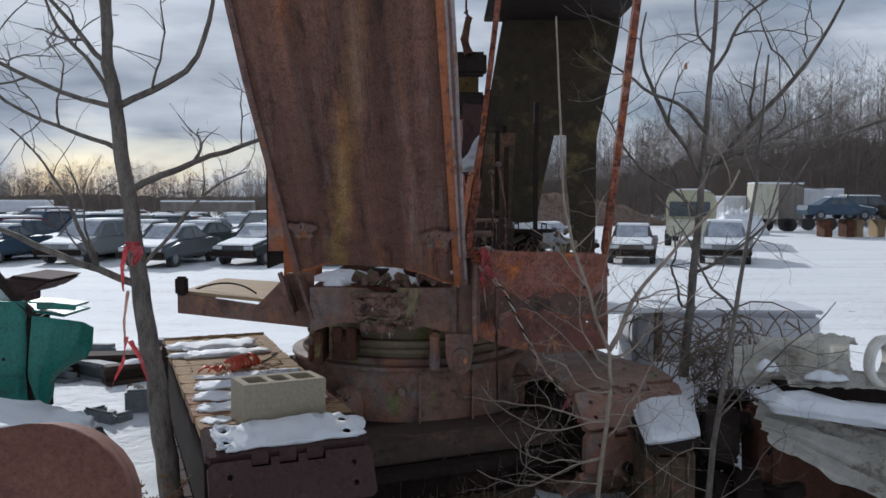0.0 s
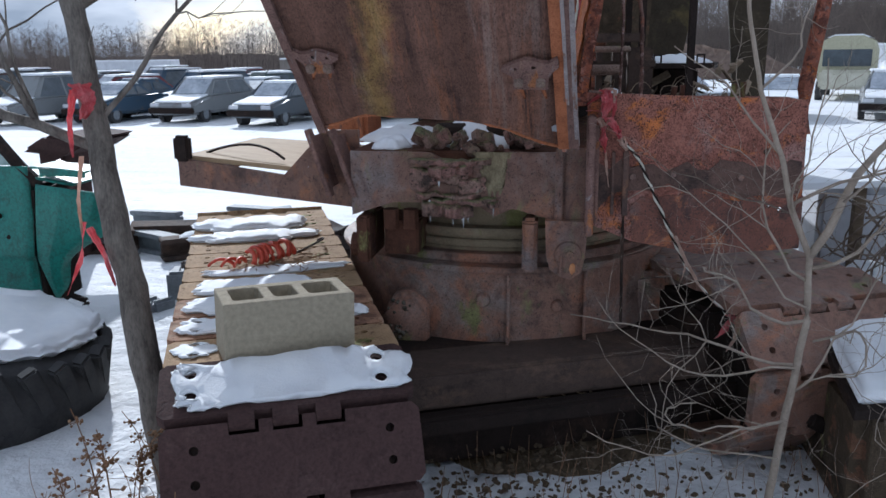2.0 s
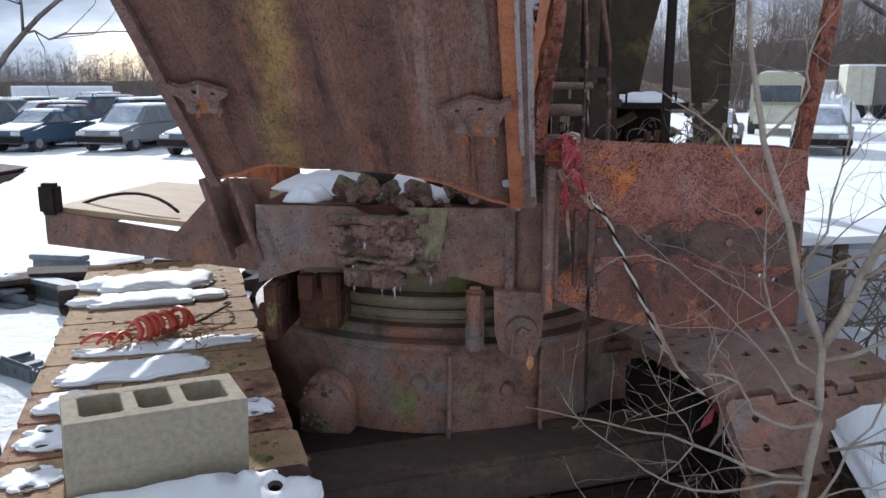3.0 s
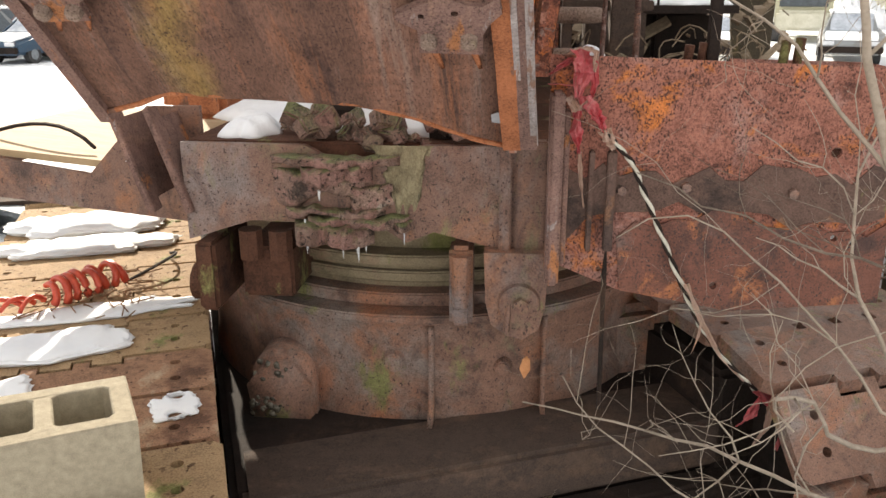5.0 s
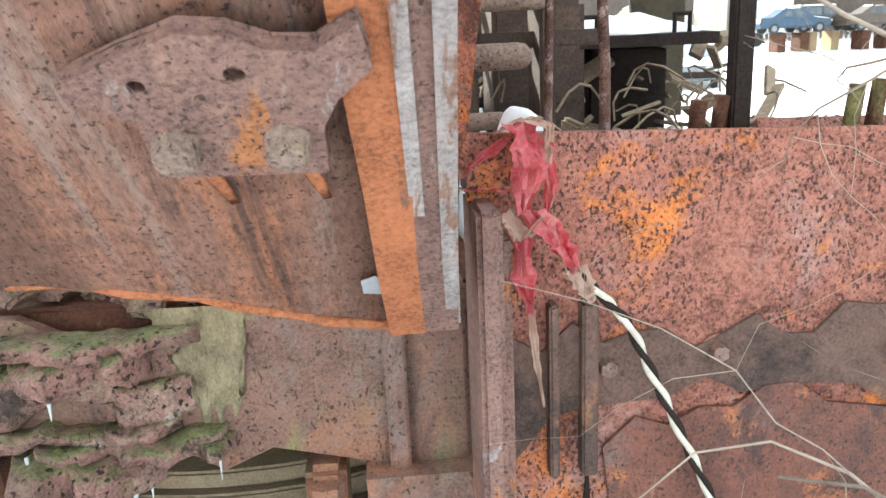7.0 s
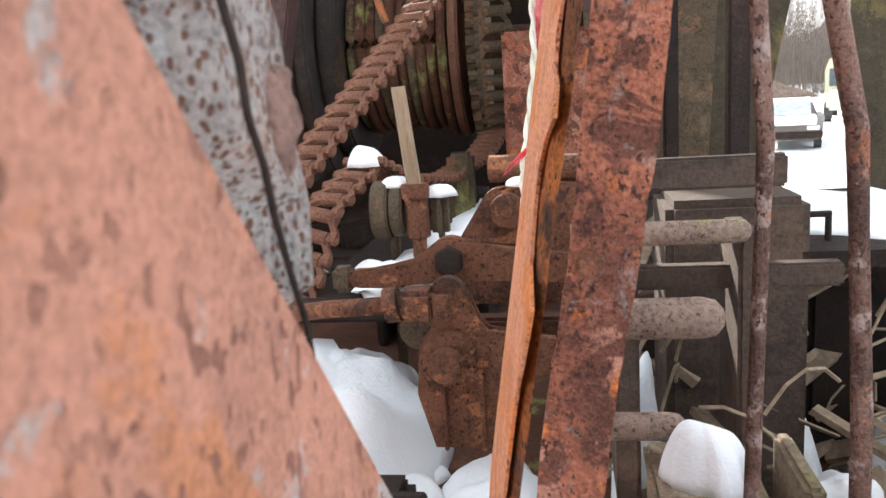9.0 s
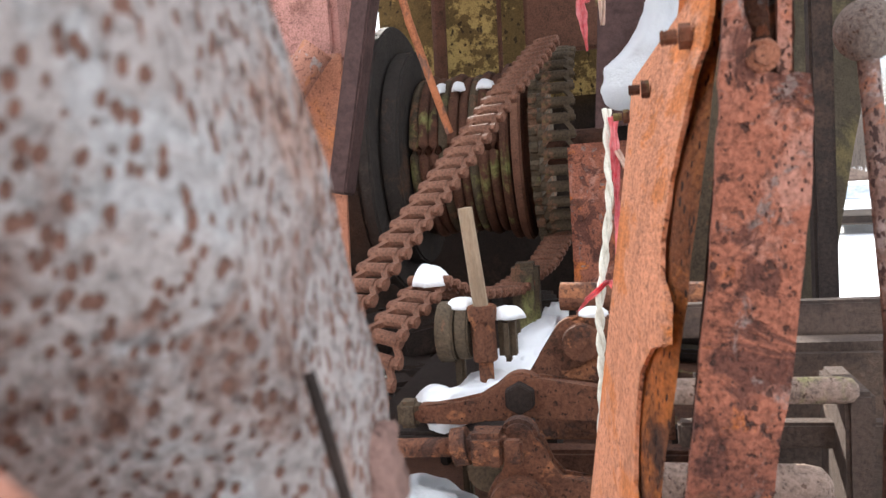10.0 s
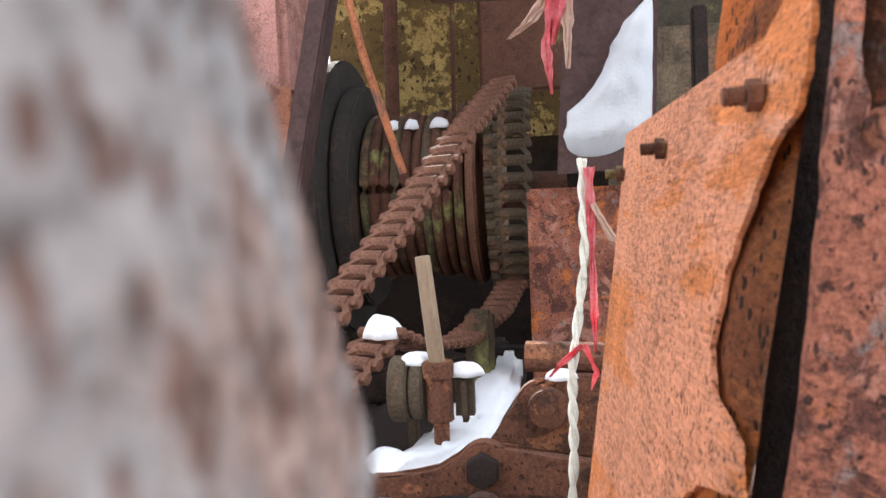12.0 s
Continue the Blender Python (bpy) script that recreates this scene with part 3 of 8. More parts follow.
def shoe_mesh(name):
    """A cast shoe: interlocking teeth at both edges, bolt holes near the ends, a raised rib."""
    bm = bmesh.new()
    w, p = 0.36, PITCH / 2 - 0.006
    teeth = [-0.17, -0.10, -0.05, 0.02, 0.07, 0.14]
    front, back = [], []
    for i in range(0, 6, 2):
        a, b = teeth[i], teeth[i + 1]
        front += [(a, -p + 0.0), (a, -p - 0.035), (b, -p - 0.035), (b, -p)]
        back += [(a - 0.006, p), (a - 0.006, p - 0.035), (b + 0.006, p - 0.035), (b + 0.006, p)]
    out = [(-w, -p + 0.02), (-w + 0.02, -p)] + front + [(w - 0.02, -p), (w, -p + 0.02), (w, p - 0.02), (w - 0.02, p)] + back[::-1] + [(-w + 0.02, p), (-w, p - 0.02)]
    holes = [(sx * 0.27, sy * 0.045, 0.013) for sx in (-1, 1) for sy in (-1, 1)]
    plate(bm, out, 0.038, Matrix.Translation((0, 0, -0.038)), holes)
    box(bm, (-0.2, -0.03, -0.09), (0.2, 0.03, -0.036))
    return mesh_of(bm, name)


SHOE_TAN, SHOE_RED, SHOE_OLD, SHOE_BROWN = [shoe_mesh("track_shoe") for k in range(4)]
SHOE_BROWN.materials.append(M_SHOEBROWN)
SHOE_TAN.materials.append(M_SHOE)
SHOE_RED.materials.append(M_MAROON)
SHOE_OLD.materials.append(M_BODY)


def crawler(centre, length, lead, red=True):
    """One crawler: frame, end wheels, and the shoes laid round them."""
    o = Vector((centre.x, centre.y, 0))
    zc = TOP - RAD
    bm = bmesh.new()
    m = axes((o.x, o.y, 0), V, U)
    # Frame box made extra wide and dark to paint the shaded gap beside it.
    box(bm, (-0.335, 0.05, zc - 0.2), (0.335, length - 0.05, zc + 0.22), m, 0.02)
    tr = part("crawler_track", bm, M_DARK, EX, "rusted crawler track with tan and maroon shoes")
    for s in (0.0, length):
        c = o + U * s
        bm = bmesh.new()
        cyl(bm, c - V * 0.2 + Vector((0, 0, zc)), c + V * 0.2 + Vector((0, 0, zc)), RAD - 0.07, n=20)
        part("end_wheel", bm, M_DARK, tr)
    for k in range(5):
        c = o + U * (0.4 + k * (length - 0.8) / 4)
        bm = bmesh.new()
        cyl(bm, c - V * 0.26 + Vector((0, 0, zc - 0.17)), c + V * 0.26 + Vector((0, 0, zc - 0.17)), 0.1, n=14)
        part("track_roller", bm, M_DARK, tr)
    arc = math.pi * RAD
    total = 2 * length + 2 * arc
    count = int(total / PITCH)
    step = total / count
    for i in range(count):
        d = (i + 0.5) * step + lead
        d %= total
        if d < length:
            s, z, a = d, TOP, 0.0
        elif d < length + arc:
            a = (d - length) / RAD
            s, z = length + math.sin(a) * RAD, zc + math.cos(a) * RAD
        elif d < 2 * length + arc:
            s, z, a = length - (d - length - arc), zc - RAD, math.pi
        else:
            a = math.pi + (d - 2 * length - arc) / RAD
            s, z = math.sin(a) * RAD, zc + math.cos(a) * RAD
        up = red and a > 0.3
        ob = part("track_shoe", SHOE_RED if up else ((SHOE_BROWN if 0.15 < d < 0.75 else SHOE_TAN) if red else SHOE_OLD), None, tr)
        tilt = Matrix.Rotation(-a + random.uniform(-0.02, 0.02), 4, "X")
        ob.matrix_basis = m @ Matrix.Translation((random.uniform(-0.006, 0.006), s, z)) @ tilt
        ob.matrix_parent_inverse = Matrix.Identity(4)
    return tr


crawler(C0, 2.45, 0.0)
crawler(C0 + V * 2.01 + U * 0.30, 2.45, 0.06, False)

# car body between the tracks
mc = axes((-0.33, 3.80, 0), V, U)
RC = Vector((-0.08, 4.845, 0))         # the slewing axis


def drum_y(x, r=0.765):
    """Front of the round casting at x."""
    return RC.y - math.sqrt(max(0.0, r * r - (x - RC.x) ** 2))


bm = bmesh.new()
n = 96
rings = []
for r, z in ((0.775, 0.98), (0.772, 1.14), (0.764, 1.20), (0.762, 1.36), (0.768, 1.405), (0.772, 1.42)):
    rings.append([bm.verts.new((RC.x + math.cos(2 * math.pi * k / n) * (r + 0.004 * noise.noise(Vector((k * 0.21, z * 6, 0)))), RC.y + math.sin(2 * math.pi * k / n) * (r + 0.004 * noise.noise(Vector((k * 0.21, z * 6, 0)))), z)) for k in range(n)])
for a, b in zip(rings, rings[1:]):
    for k in range(n):
        bm.faces.new((a[k], a[(k + 1) % n], b[(k + 1) % n], b[k]))
bm.faces.new(rings[0][::-1])
bm.faces.new(rings[-1])
part("car_body", bm, M_BODY, EX, "rust-brown round car body casting", True)
# Dark block added to block light and fill the shaded gap under the body.
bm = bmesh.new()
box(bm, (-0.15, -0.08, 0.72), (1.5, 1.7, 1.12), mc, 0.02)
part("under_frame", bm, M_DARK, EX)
bm = bmesh.new()
box(bm, (0.55, 0.22, 0.98), (1.42, 1.6, 1.34), mc, 0.03)
part("side_frame", bm, M_BODY, EX)
bm = bmesh.new()
box(bm, (-0.12, -0.14, 0.98), (1.52, 0.12, 1.13), mc, 0.015)
part("axle_beam", bm, M_BEAM, EX)
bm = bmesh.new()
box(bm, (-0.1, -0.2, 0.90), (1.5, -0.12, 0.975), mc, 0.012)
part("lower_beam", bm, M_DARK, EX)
for x0 in (0.005, 0.315):
    bm = bmesh.new()
    y0 = drum_y(x0)
    prev = None
    for k in range(12):
        z = 1.13 + 0.275 * k / 11
        d = 0.022 + 0.05 * (1 - k / 11) ** 3
        q = [bm.verts.new(p) for p in ((x0 - 0.009, y0 + 0.03, z), (x0 - 0.007, y0 - d, z), (x0 + 0.007, y0 - d, z), (x0 + 0.009, y0 + 0.03, z))]
        if prev:
            for c in range(4):
                bm.faces.new((prev[c], prev[(c + 1) % 4], q[(c + 1) % 4], q[c]))
        else:
            bm.faces.new(q[::-1])
        prev = q
    bm.faces.new(prev)
    part("rib", bm, M_BODY, EX, "", True)
for x0, z0, r in ((-0.10, 1.30, 0.036), (0.20, 1.27, 0.03), (-0.05, 1.155, 0.026)):
    bm = bmesh.new()
    y0 = drum_y(x0)
    cyl(bm, (x0, y0 + 0.01, z0), (x0, y0 - 0.022, z0), r, r * 0.72, 10)
    bmesh.ops.bevel(bm, geom=[e for e in bm.edges if e.calc_face_angle(0) > 0.5], offset=0.004, segments=2, affect="EDGES")
    part("bolt", bm, M_BODY, EX)
bm = bmesh.new()
arch = [(-0.42 + 0.092 * math.cos(math.pi * k / 14), 1.228 + 0.09 * math.sin(math.pi * k / 14)) for k in range(15)]
plate(bm, arch + [(-0.515, 1.0), (-0.325, 1.0)], 0.17, axes((0, 4.23, 0), (1, 0, 0), (0, 0, 1)))
bmesh.ops.bevel(bm, geom=[e for e in bm.edges if e.calc_face_angle(0) > 0.9], offset=0.022, segments=3, affect="EDGES")
boss_ = part("corner_boss", bm, M_BODY, EX, "rounded brown corner boss of the car body", True)
bm = bmesh.new()
rnd = random.Random(52)
for k in range(150):
    a = rnd.uniform(1.3, 3.3)
    f = rnd.uniform(0.25, 1.02)
    x, z = -0.42 + 0.09 * f * math.cos(a), 1.228 + 0.085 * f * math.sin(a) - rnd.uniform(0, 0.15)
    q = rnd.uniform(0.004, 0.013)
    bmesh.ops.create_icosphere(bm, subdivisions=1, radius=q, matrix=Matrix.Translation((x, 4.052 + rnd.uniform(-0.006, 0.008), z)) @ Matrix.Diagonal((1, 0.7, rnd.uniform(0.7, 1.5), 1)))
part("frost_crust", bm, M_WETCRUST, boss_, "dark wet crust glittering with frost", True)

# slewing ring
ring = None
for r, z0, z1 in ((0.788, 1.418, 1.442), (0.72, 1.442, 1.48), (0.665, 1.48, 1.50), (0.68, 1.50, 1.53), (0.66, 1.53, 1.55), (0.69, 1.55, 1.58), (0.62, 1.58, 1.68)):
    bm = bmesh.new()
    cyl(bm, RC + Vector((0, 0, z0)), RC + Vector((0, 0, z1)), r, n=72)
    bmesh.ops.bevel(bm, geom=[e for e in bm.edges if e.calc_face_angle(0) > 1.0], offset=0.005, segments=2, affect="EDGES")
    if ring is None:
        ring = part("slewing_ring", bm, M_BODY, EX, "dull greenish stepped slewing ring on a rusty flange")
    else:
        part("ring_band", bm, M_RING if z0 > 1.45 else M_BODY, ring)

# revolving deck frame
bm = bmesh.new()
box(bm, (-0.62, 4.04, 1.86), (1.03, 6.6, 1.915), None, 0.006)
part("deck_plate", bm, M_IRON, EX)
random.seed(5)
bm = bmesh.new()
top = [(-0.62, 1.915), (-0.30, 1.912), (-0.24, 1.88), (-0.05, 1.885), (0.0, 1.915), (0.31, 1.915)]
bot = [(0.31, 1.64), (0.16, 1.66), (0.02, 1.695), (-0.05, 1.665), (-0.12, 1.71), (-0.2, 1.69), (-0.3, 1.715), (-0.45, 1.715), (-0.62, 1.66)]
plate(bm, top + bot, 0.02, axes((0, 4.03, 0), (1, 0, 0), (0, 0, 1)))
part("front_plate", bm, M_FRAME, EX, "rust-streaked torn front plate of the deck")


def ledge(x0, x1, z, thick, depth, seed, mat=None):
    """One lumpy delaminated slab of iron scale jutting from the plate, its front edge broken and rounded."""
    bm = bmesh.new()
    n, prof = 56, ((0.0, 0.0), (0.55, 0.0), (0.86, 0.05), (0.98, 0.2), (1.0, 0.42), (0.93, 0.62), (0.97, 0.8), (0.82, 0.96), (0.4, 1.05), (0.0, 1.1))
    rows = [[] for _ in prof]
    for k in range(n + 1):
        f = k / n
        x = x0 + (x1 - x0) * f
        fade = min(1, f * 5) ** 0.5 * min(1, (1 - f) * 4) ** 0.5
        d = depth * fade * (0.72 + 0.5 * noise.noise(Vector((x * 12, seed, 0))) + 0.30 * noise.noise(Vector((x * 34, seed, 2))))
        d = max(0.006, d)
        sag = 0.013 * noise.noise(Vector((x * 8, seed, 1))) + 0.006 * noise.noise(Vector((x * 30, seed, 4)))
        th = thick * (0.75 + 0.5 * noise.noise(Vector((x * 10, seed, 8))))
        for row, (pd, pz) in zip(rows, prof):
            w = 0.007 * noise.noise(Vector((x * 38, pz * 2.6, seed))) + 0.004 * noise.noise(Vector((x * 95, pz * 6, seed)))
            row.append(bm.verts.new((x, 4.012 - d * pd - (w if pd else 0), z + sag - th * pz + w * 0.5)))
    for a, b in zip(rows, rows[1:]):
        for k in range(n):
            bm.faces.new((a[k], a[k + 1], b[k + 1], b[k]))
    return part("iron_scale", bm, mat or M_MOSSY, EX, "mossy wet lump of scaling iron", True)


for x0, x1, z, thick, depth, seed in ((-0.385, -0.06, 1.890, 0.034, 0.085, 1), (-0.31, -0.13, 1.866, 0.060, 0.105, 2), (-0.385, -0.15, 1.855, 0.10, 0.04, 3), (-0.19, -0.08, 1.815, 0.075, 0.035, 9), (-0.36, -0.10, 1.758, 0.03, 0.065, 5), (-0.30, -0.04, 1.738, 0.034, 0.085, 6), (-0.335, -0.13, 1.722, 0.070, 0.11, 7), (-0.14, -0.03, 1.727, 0.03, 0.06, 8)):
    ledge(x0, x1, z, thick, depth, seed)
bm = bmesh.new()
prev = None
for k in range(22):
    u = k / 21
    col = []
    for q in range(34):
        f = q / 33
        drop = 0.19 * (0.45 + 0.55 * math.sin(math.pi * min(1, u * 1.15)) + 0.5 * noise.noise(Vector((u * 6, 0, 5))))
        z = 1.915 - f * max(0.03, drop)
        c = -0.045 + 0.012 * noise.noise(Vector((0, 0, z * 14)))
        half = (0.082 - 0.035 * f) * (1 + 0.5 * noise.noise(Vector((u > 0.5, 0, z * 40))))
        x = c + (u - 0.5) * 2 * half
        rim = min(1, u * 6, (1 - u) * 6, (1 - f) * 8)
        col.append(bm.verts.new((x, 4.0115 - rim * (0.004 + 0.010 * abs(noise.noise(Vector((x * 40, z * 25, 3))))), z)))
    if prev:
        for q in range(33):
            bm.faces.new((prev[q], col[q], col[q + 1], prev[q + 1]))
    prev = col
part("moss_run", bm, plain("pale_moss", (0.10, 0.075, 0.045), (0.36, 0.31, 0.19), 42, 1.0, 1.0, 0, (1, 1, 0.6), 0.008), EX, "run of pale yellow-green moss and lime", True)
for k in range(11):
    bm = bmesh.new()
    x, z = random.choice(((-0.31, 1.672), (-0.26, 1.655), (-0.20, 1.655), (-0.16, 1.66), (-0.06, 1.705), (-0.09, 1.70), (-0.25, 1.80), (-0.28, 1.73)))
    x += random.uniform(-0.02, 0.02)
    y = 3.968 + random.uniform(-0.01, 0.02)
    cyl(bm, (x, y, z - random.uniform(0.015, 0.04)), (x, y + 0.002, z + 0.006), 0.0005, 0.003, 6)
    part("icicle", bm, M_ICE, EX, "small clear icicle")
bm = bmesh.new()
for x0, x1 in ((0.185, 0.215), (0.225, 0.30)):
    box(bm, (x0, 3.985 if x0 < 0.2 else 4.00, 1.64), (x1, 4.04, 1.93), None, 0.004)
part("angle_bar", bm, M_FRAME, EX)
bm = bmesh.new()
box(bm, (0.296, 3.79, 1.64), (0.325, 3.93, 2.07), None, 0.006)
box(bm, (0.325, 3.83, 1.68), (0.34, 3.93, 2.03), None, 0.004)
part("edge_bracket", bm, M_EDGE, EX)
bm = bmesh.new()
out = [(0.15, 1.66), (0.31, 1.66), (0.305, 1.52), (0.29, 1.46), (0.25, 1.43), (0.21, 1.44), (0.17, 1.47), (0.155, 1.53)]
plate(bm, out, 0.06, axes((0, 4.02, 0), (1, 0, 0), (0, 0, 1)))
lug = part("roller_lug", bm, M_FRAME, EX)
bm = bmesh.new()
cyl(bm, (0.24, 3.965, 1.53), (0.24, 3.945, 1.53), 0.055, 0.05, 20)
cyl(bm, (0.245, 3.95, 1.53), (0.245, 3.93, 1.53), 0.022, 0.02, 6)
cyl(bm, (0.215, 3.95, 1.53), (0.21, 3.94, 1.46), 0.008, n=6)
part("boss", bm, M_FRAME, lug)
bm = bmesh.new()
box(bm, (0.06, 4.0, 1.44), (0.12, 4.1, 1.66), None, 0.012)
cyl(bm, (0.09, 4.0, 1.64), (0.09, 4.0, 1.5), 0.03, 0.022, 10)
part("hook_roller", bm, M_FRAME, EX)
bm = bmesh.new()
box(bm, (-0.60, 3.98, 1.47), (-0.545, 4.25, 1.66), None, 0.01)
cyl(bm, (-0.605, 4.05, 1.53), (-0.63, 4.05, 1.53), 0.05, n=14)
box(bm, (-0.50, 4.05, 1.49), (-0.36, 4.3, 1.63), None, 0.008)
for x0 in (-0.47, -0.39):
    cyl(bm, (x0, 4.05, 1.68), (x0, 4.05, 1.6), 0.032, n=8)
part("hook_bracket", bm, M_IRON, EX)

# side step bracket with its plywood
bm = bmesh.new()
out = [(-1.42, 1.865), (-0.95, 1.795), (-0.765, 1.985), (-0.62, 1.985), (-0.62, 1.66), (-1.42, 1.745)]
plate(bm, out, 0.018, axes((0, 4.17, 0), (1, 0, 0), (0, 0, 1)))
box(bm, (-1.42, 4.17, 1.745), (-1.40, 5.0, 1.86), None, 0.003)
arm = part("step_bracket", bm, M_FRAME, EX, "rusted side step bracket with gussets")
bm = bmesh.new()
box(bm, (-1.43, 4.13, 1.85), (-1.36, 4.18, 1.96), None, 0.012)
part("stub_post", bm, M_DARK, arm)
for x0, x1 in ((-0.790, -0.706), (-0.694, -0.604)):
    bm = bmesh.new()
    mm = axes((x0, 4.022, 2.0), Vector((x1 - x0, 0, -0.27)), (0, 1, 0))
    box(bm, (0, -0.03, -0.010), (0.28, 0.02, 0.010), mm, 0.003)
    box(bm, (0.03, 0.02, -0.004), (0.25, 0.135, 0.004), mm, 0.0)
    part("gusset", bm, M_EDGE, arm)
bm = bmesh.new()
out = [(-1.40, 4.18), (-0.80, 4.18), (-0.78, 5.1), (-1.36, 4.95)]
plate(bm, out, 0.02, Matrix.Translation((0, 0, 1.80)))
for v in bm.verts:
    v.co.z += (v.co.x + 1.40) * -0.1 + 0.055
alone("plywood_sheet", bm, M_PLY, "weathered tan plywood sheet lying on the step bracket", "plywood")
bm = bmesh.new()
tube(bm, bezier((-1.36, 4.3, 1.868), (-1.15, 4.36, 1.95), (-0.98, 4.25, 1.85), 9), 0.006, 5)
alone("cable", bm, M_DARK, "thin dark cable lying on the plywood", "cable")

# boom: its wide underside rises towards the viewer
BZ0, SLOPE = 1.99, math.radians(45)


def boom_pt(x, z, depth=0.0):
    """A point on the boom's underside, or depth metres behind it."""
    return Vector((x, 5.70 - z + depth * 0.707, z + depth * 0.707))


def right_edge(z):
    return 0.268 - 0.073 * (z - 1.974)


def left_edge(z):
    return -0.632 - 0.05 * min(0.85, max(0.0, z - 2.04))


def lower_edge(x):
    """Height of the boom's worn lower edge."""
    pts = ((-0.9, 2.0), (-0.575, 2.041), (-0.458, 2.079), (-0.228, 2.073), (-0.087, 2.059), (0.038, 2.022), (0.094, 1.994), (0.165, 1.97), (0.205, 1.958), (0.3, 1.96))
    for (x0, z0), (x1, z1) in zip(pts, pts[1:]):
        if x <= x1:
            return z0 + (z1 - z0) * (x - x0) / (x1 - x0)
    return 1.962


bm = bmesh.new()
rows_z = [2.06] + [2.11 + 0.06 * i for i in range(22)] + [3.5 + 0.25 * i for i in range(10)]
cols = 26
grid = []
for i, z in enumerate(rows_z):
    row = []
    for k in range(cols):
        f = k / (cols - 1)
        x = left_edge(z) + (right_edge(z) - 0.012 - left_edge(z)) * f
        zz = z
        if i == 0:
            zz = lower_edge(x) + 0.005 * noise.noise(Vector((f * 14, 0, 0)))
        row.append(boom_pt(x, zz, 0.006 * noise.noise(Vector((x * 5, z * 5, 0))) + 0.05 * (1 - math.sin(math.pi * min(1, max(0, f)) * 0.98 + 0.03)) * 0.25))
    grid.append([bm.verts.new(p) for p in row])
for a, b in zip(grid, grid[1:]):
    for k in range(cols - 1):
        bm.faces.new((a[k], a[k + 1], b[k + 1], b[k]))
ext = bmesh.ops.extrude_face_region(bm, geom=bm.faces[:])
for v in ext["geom"]:
    if isinstance(v, bmesh.types.BMVert):
        v.co += Vector((0, 0.707, 0.707)) * 0.014
boom = part("boom", bm, M_BOOM, EX, "wide rust-streaked boom rising overhead")


def boom_strip(name, fx0, fx1, d0, d1, mat, label="", z0=1.96, z1=5.6, parent=None, n=40, fade=0.0):
    """A bar along the boom between two offsets from its edge and two depths."""
    bm = bmesh.new()
    prev = None
    for i in range(n):
        z = z0 + (z1 - z0) * i / (n - 1)
        w = 0.002 * noise.noise(Vector((z * 9, fx0 * 30, 0)))
        e = d0 + fade * max(0.0, 1 - (z - z0) / 0.25)
        q = [boom_pt(right_edge(z) + fx0 + w, z, e), boom_pt(right_edge(z) + fx1 + w, z, e), boom_pt(right_edge(z) + fx1 + w, z, d1), boom_pt(right_edge(z) + fx0 + w, z, d1)]
        q = [bm.verts.new(p) for p in q]
        if prev:
            for k in range(4):
                bm.faces.new((prev[k], prev[(k + 1) % 4], q[(k + 1) % 4], q[k]))
        else:
            bm.faces.new(q[::-1])
        prev = q
    bm.faces.new(prev)
    bmesh.ops.bevel(bm, geom=[e for e in bm.edges if e.calc_face_angle(0) > 1.0], offset=0.004, segments=1, affect="EDGES")
    return part(name, bm, mat, parent or boom, label)


boom_strip("edge_strip", -0.072, -0.036, -0.0045, 0.018, M_ORANGE, "bright orange rusted edge strip", 1.963)
boom_strip("edge_strip", -0.0365, -0.002, -0.004, 0.018, M_EDGE, "brown rusted edge strip", 1.965)
boom_strip("edge_bead", -0.038, -0.027, -0.0085, 0.002, M_WORN, "pale worn bead along the edge", 2.06, fade=0.006)
boom_strip("edge_bead", -0.014, 0.0, -0.0085, 0.018, M_WORN, "pale worn bead along the edge", 1.975, fade=0.005)
bm = bmesh.new()
tube(bm, [boom_pt(-0.62 + 0.84 * k / 30, lower_edge(-0.62 + 0.84 * k / 30) + 0.003, 0.004 + 0.002 * (k % 3)) for k in range(31)], 0.006, 6)
part("lower_lip", bm, M_ORANGE, boom, "orange rusted lower lip", True)
bm = bmesh.new()
plate(bm, [(-0.012, -0.012), (0.004, -0.016), (0.013, -0.006), (0.011, 0.012), (0.0, 0.019), (-0.013, 0.011)], 0.0012, axes(boom_pt(0.187, 2.038, -0.0005), (1, 0, 0), (0, -0.707, 0.707)))
part("paint_flake", bm, plain("grey_paint", (0.25, 0.26, 0.28), (0.36, 0.36, 0.38), 60), boom, "remaining flake of grey paint")
bm = bmesh.new()
prev = None
for i in range(60):
    z = 1.93 + 0.045 * i
    x1 = min(right_edge(z) - 0.005, 0.2255) if z < 2.5 else 0.2255 - 0.073 * (z - 2.5)
    back = 0.1985 + 0.09 * (min(z, 2.44) - 2.288)
    q = [bm.verts.new(p) for p in (boom_pt(x1 - 0.016, z, 0.02), boom_pt(x1, z, 0.02), boom_pt(x1, z, back * 0.5), boom_pt(x1, z, back), boom_pt(x1 - 0.016, z, back))]
    if prev:
        for k in range(5):
            bm.faces.new((prev[k], prev[(k + 1) % 5], q[(k + 1) % 5], q[k]))
    prev = q
part("side_plate", bm, M_LIP, boom, "salmon pitted side plate")
bm = bmesh.new()
prev = None
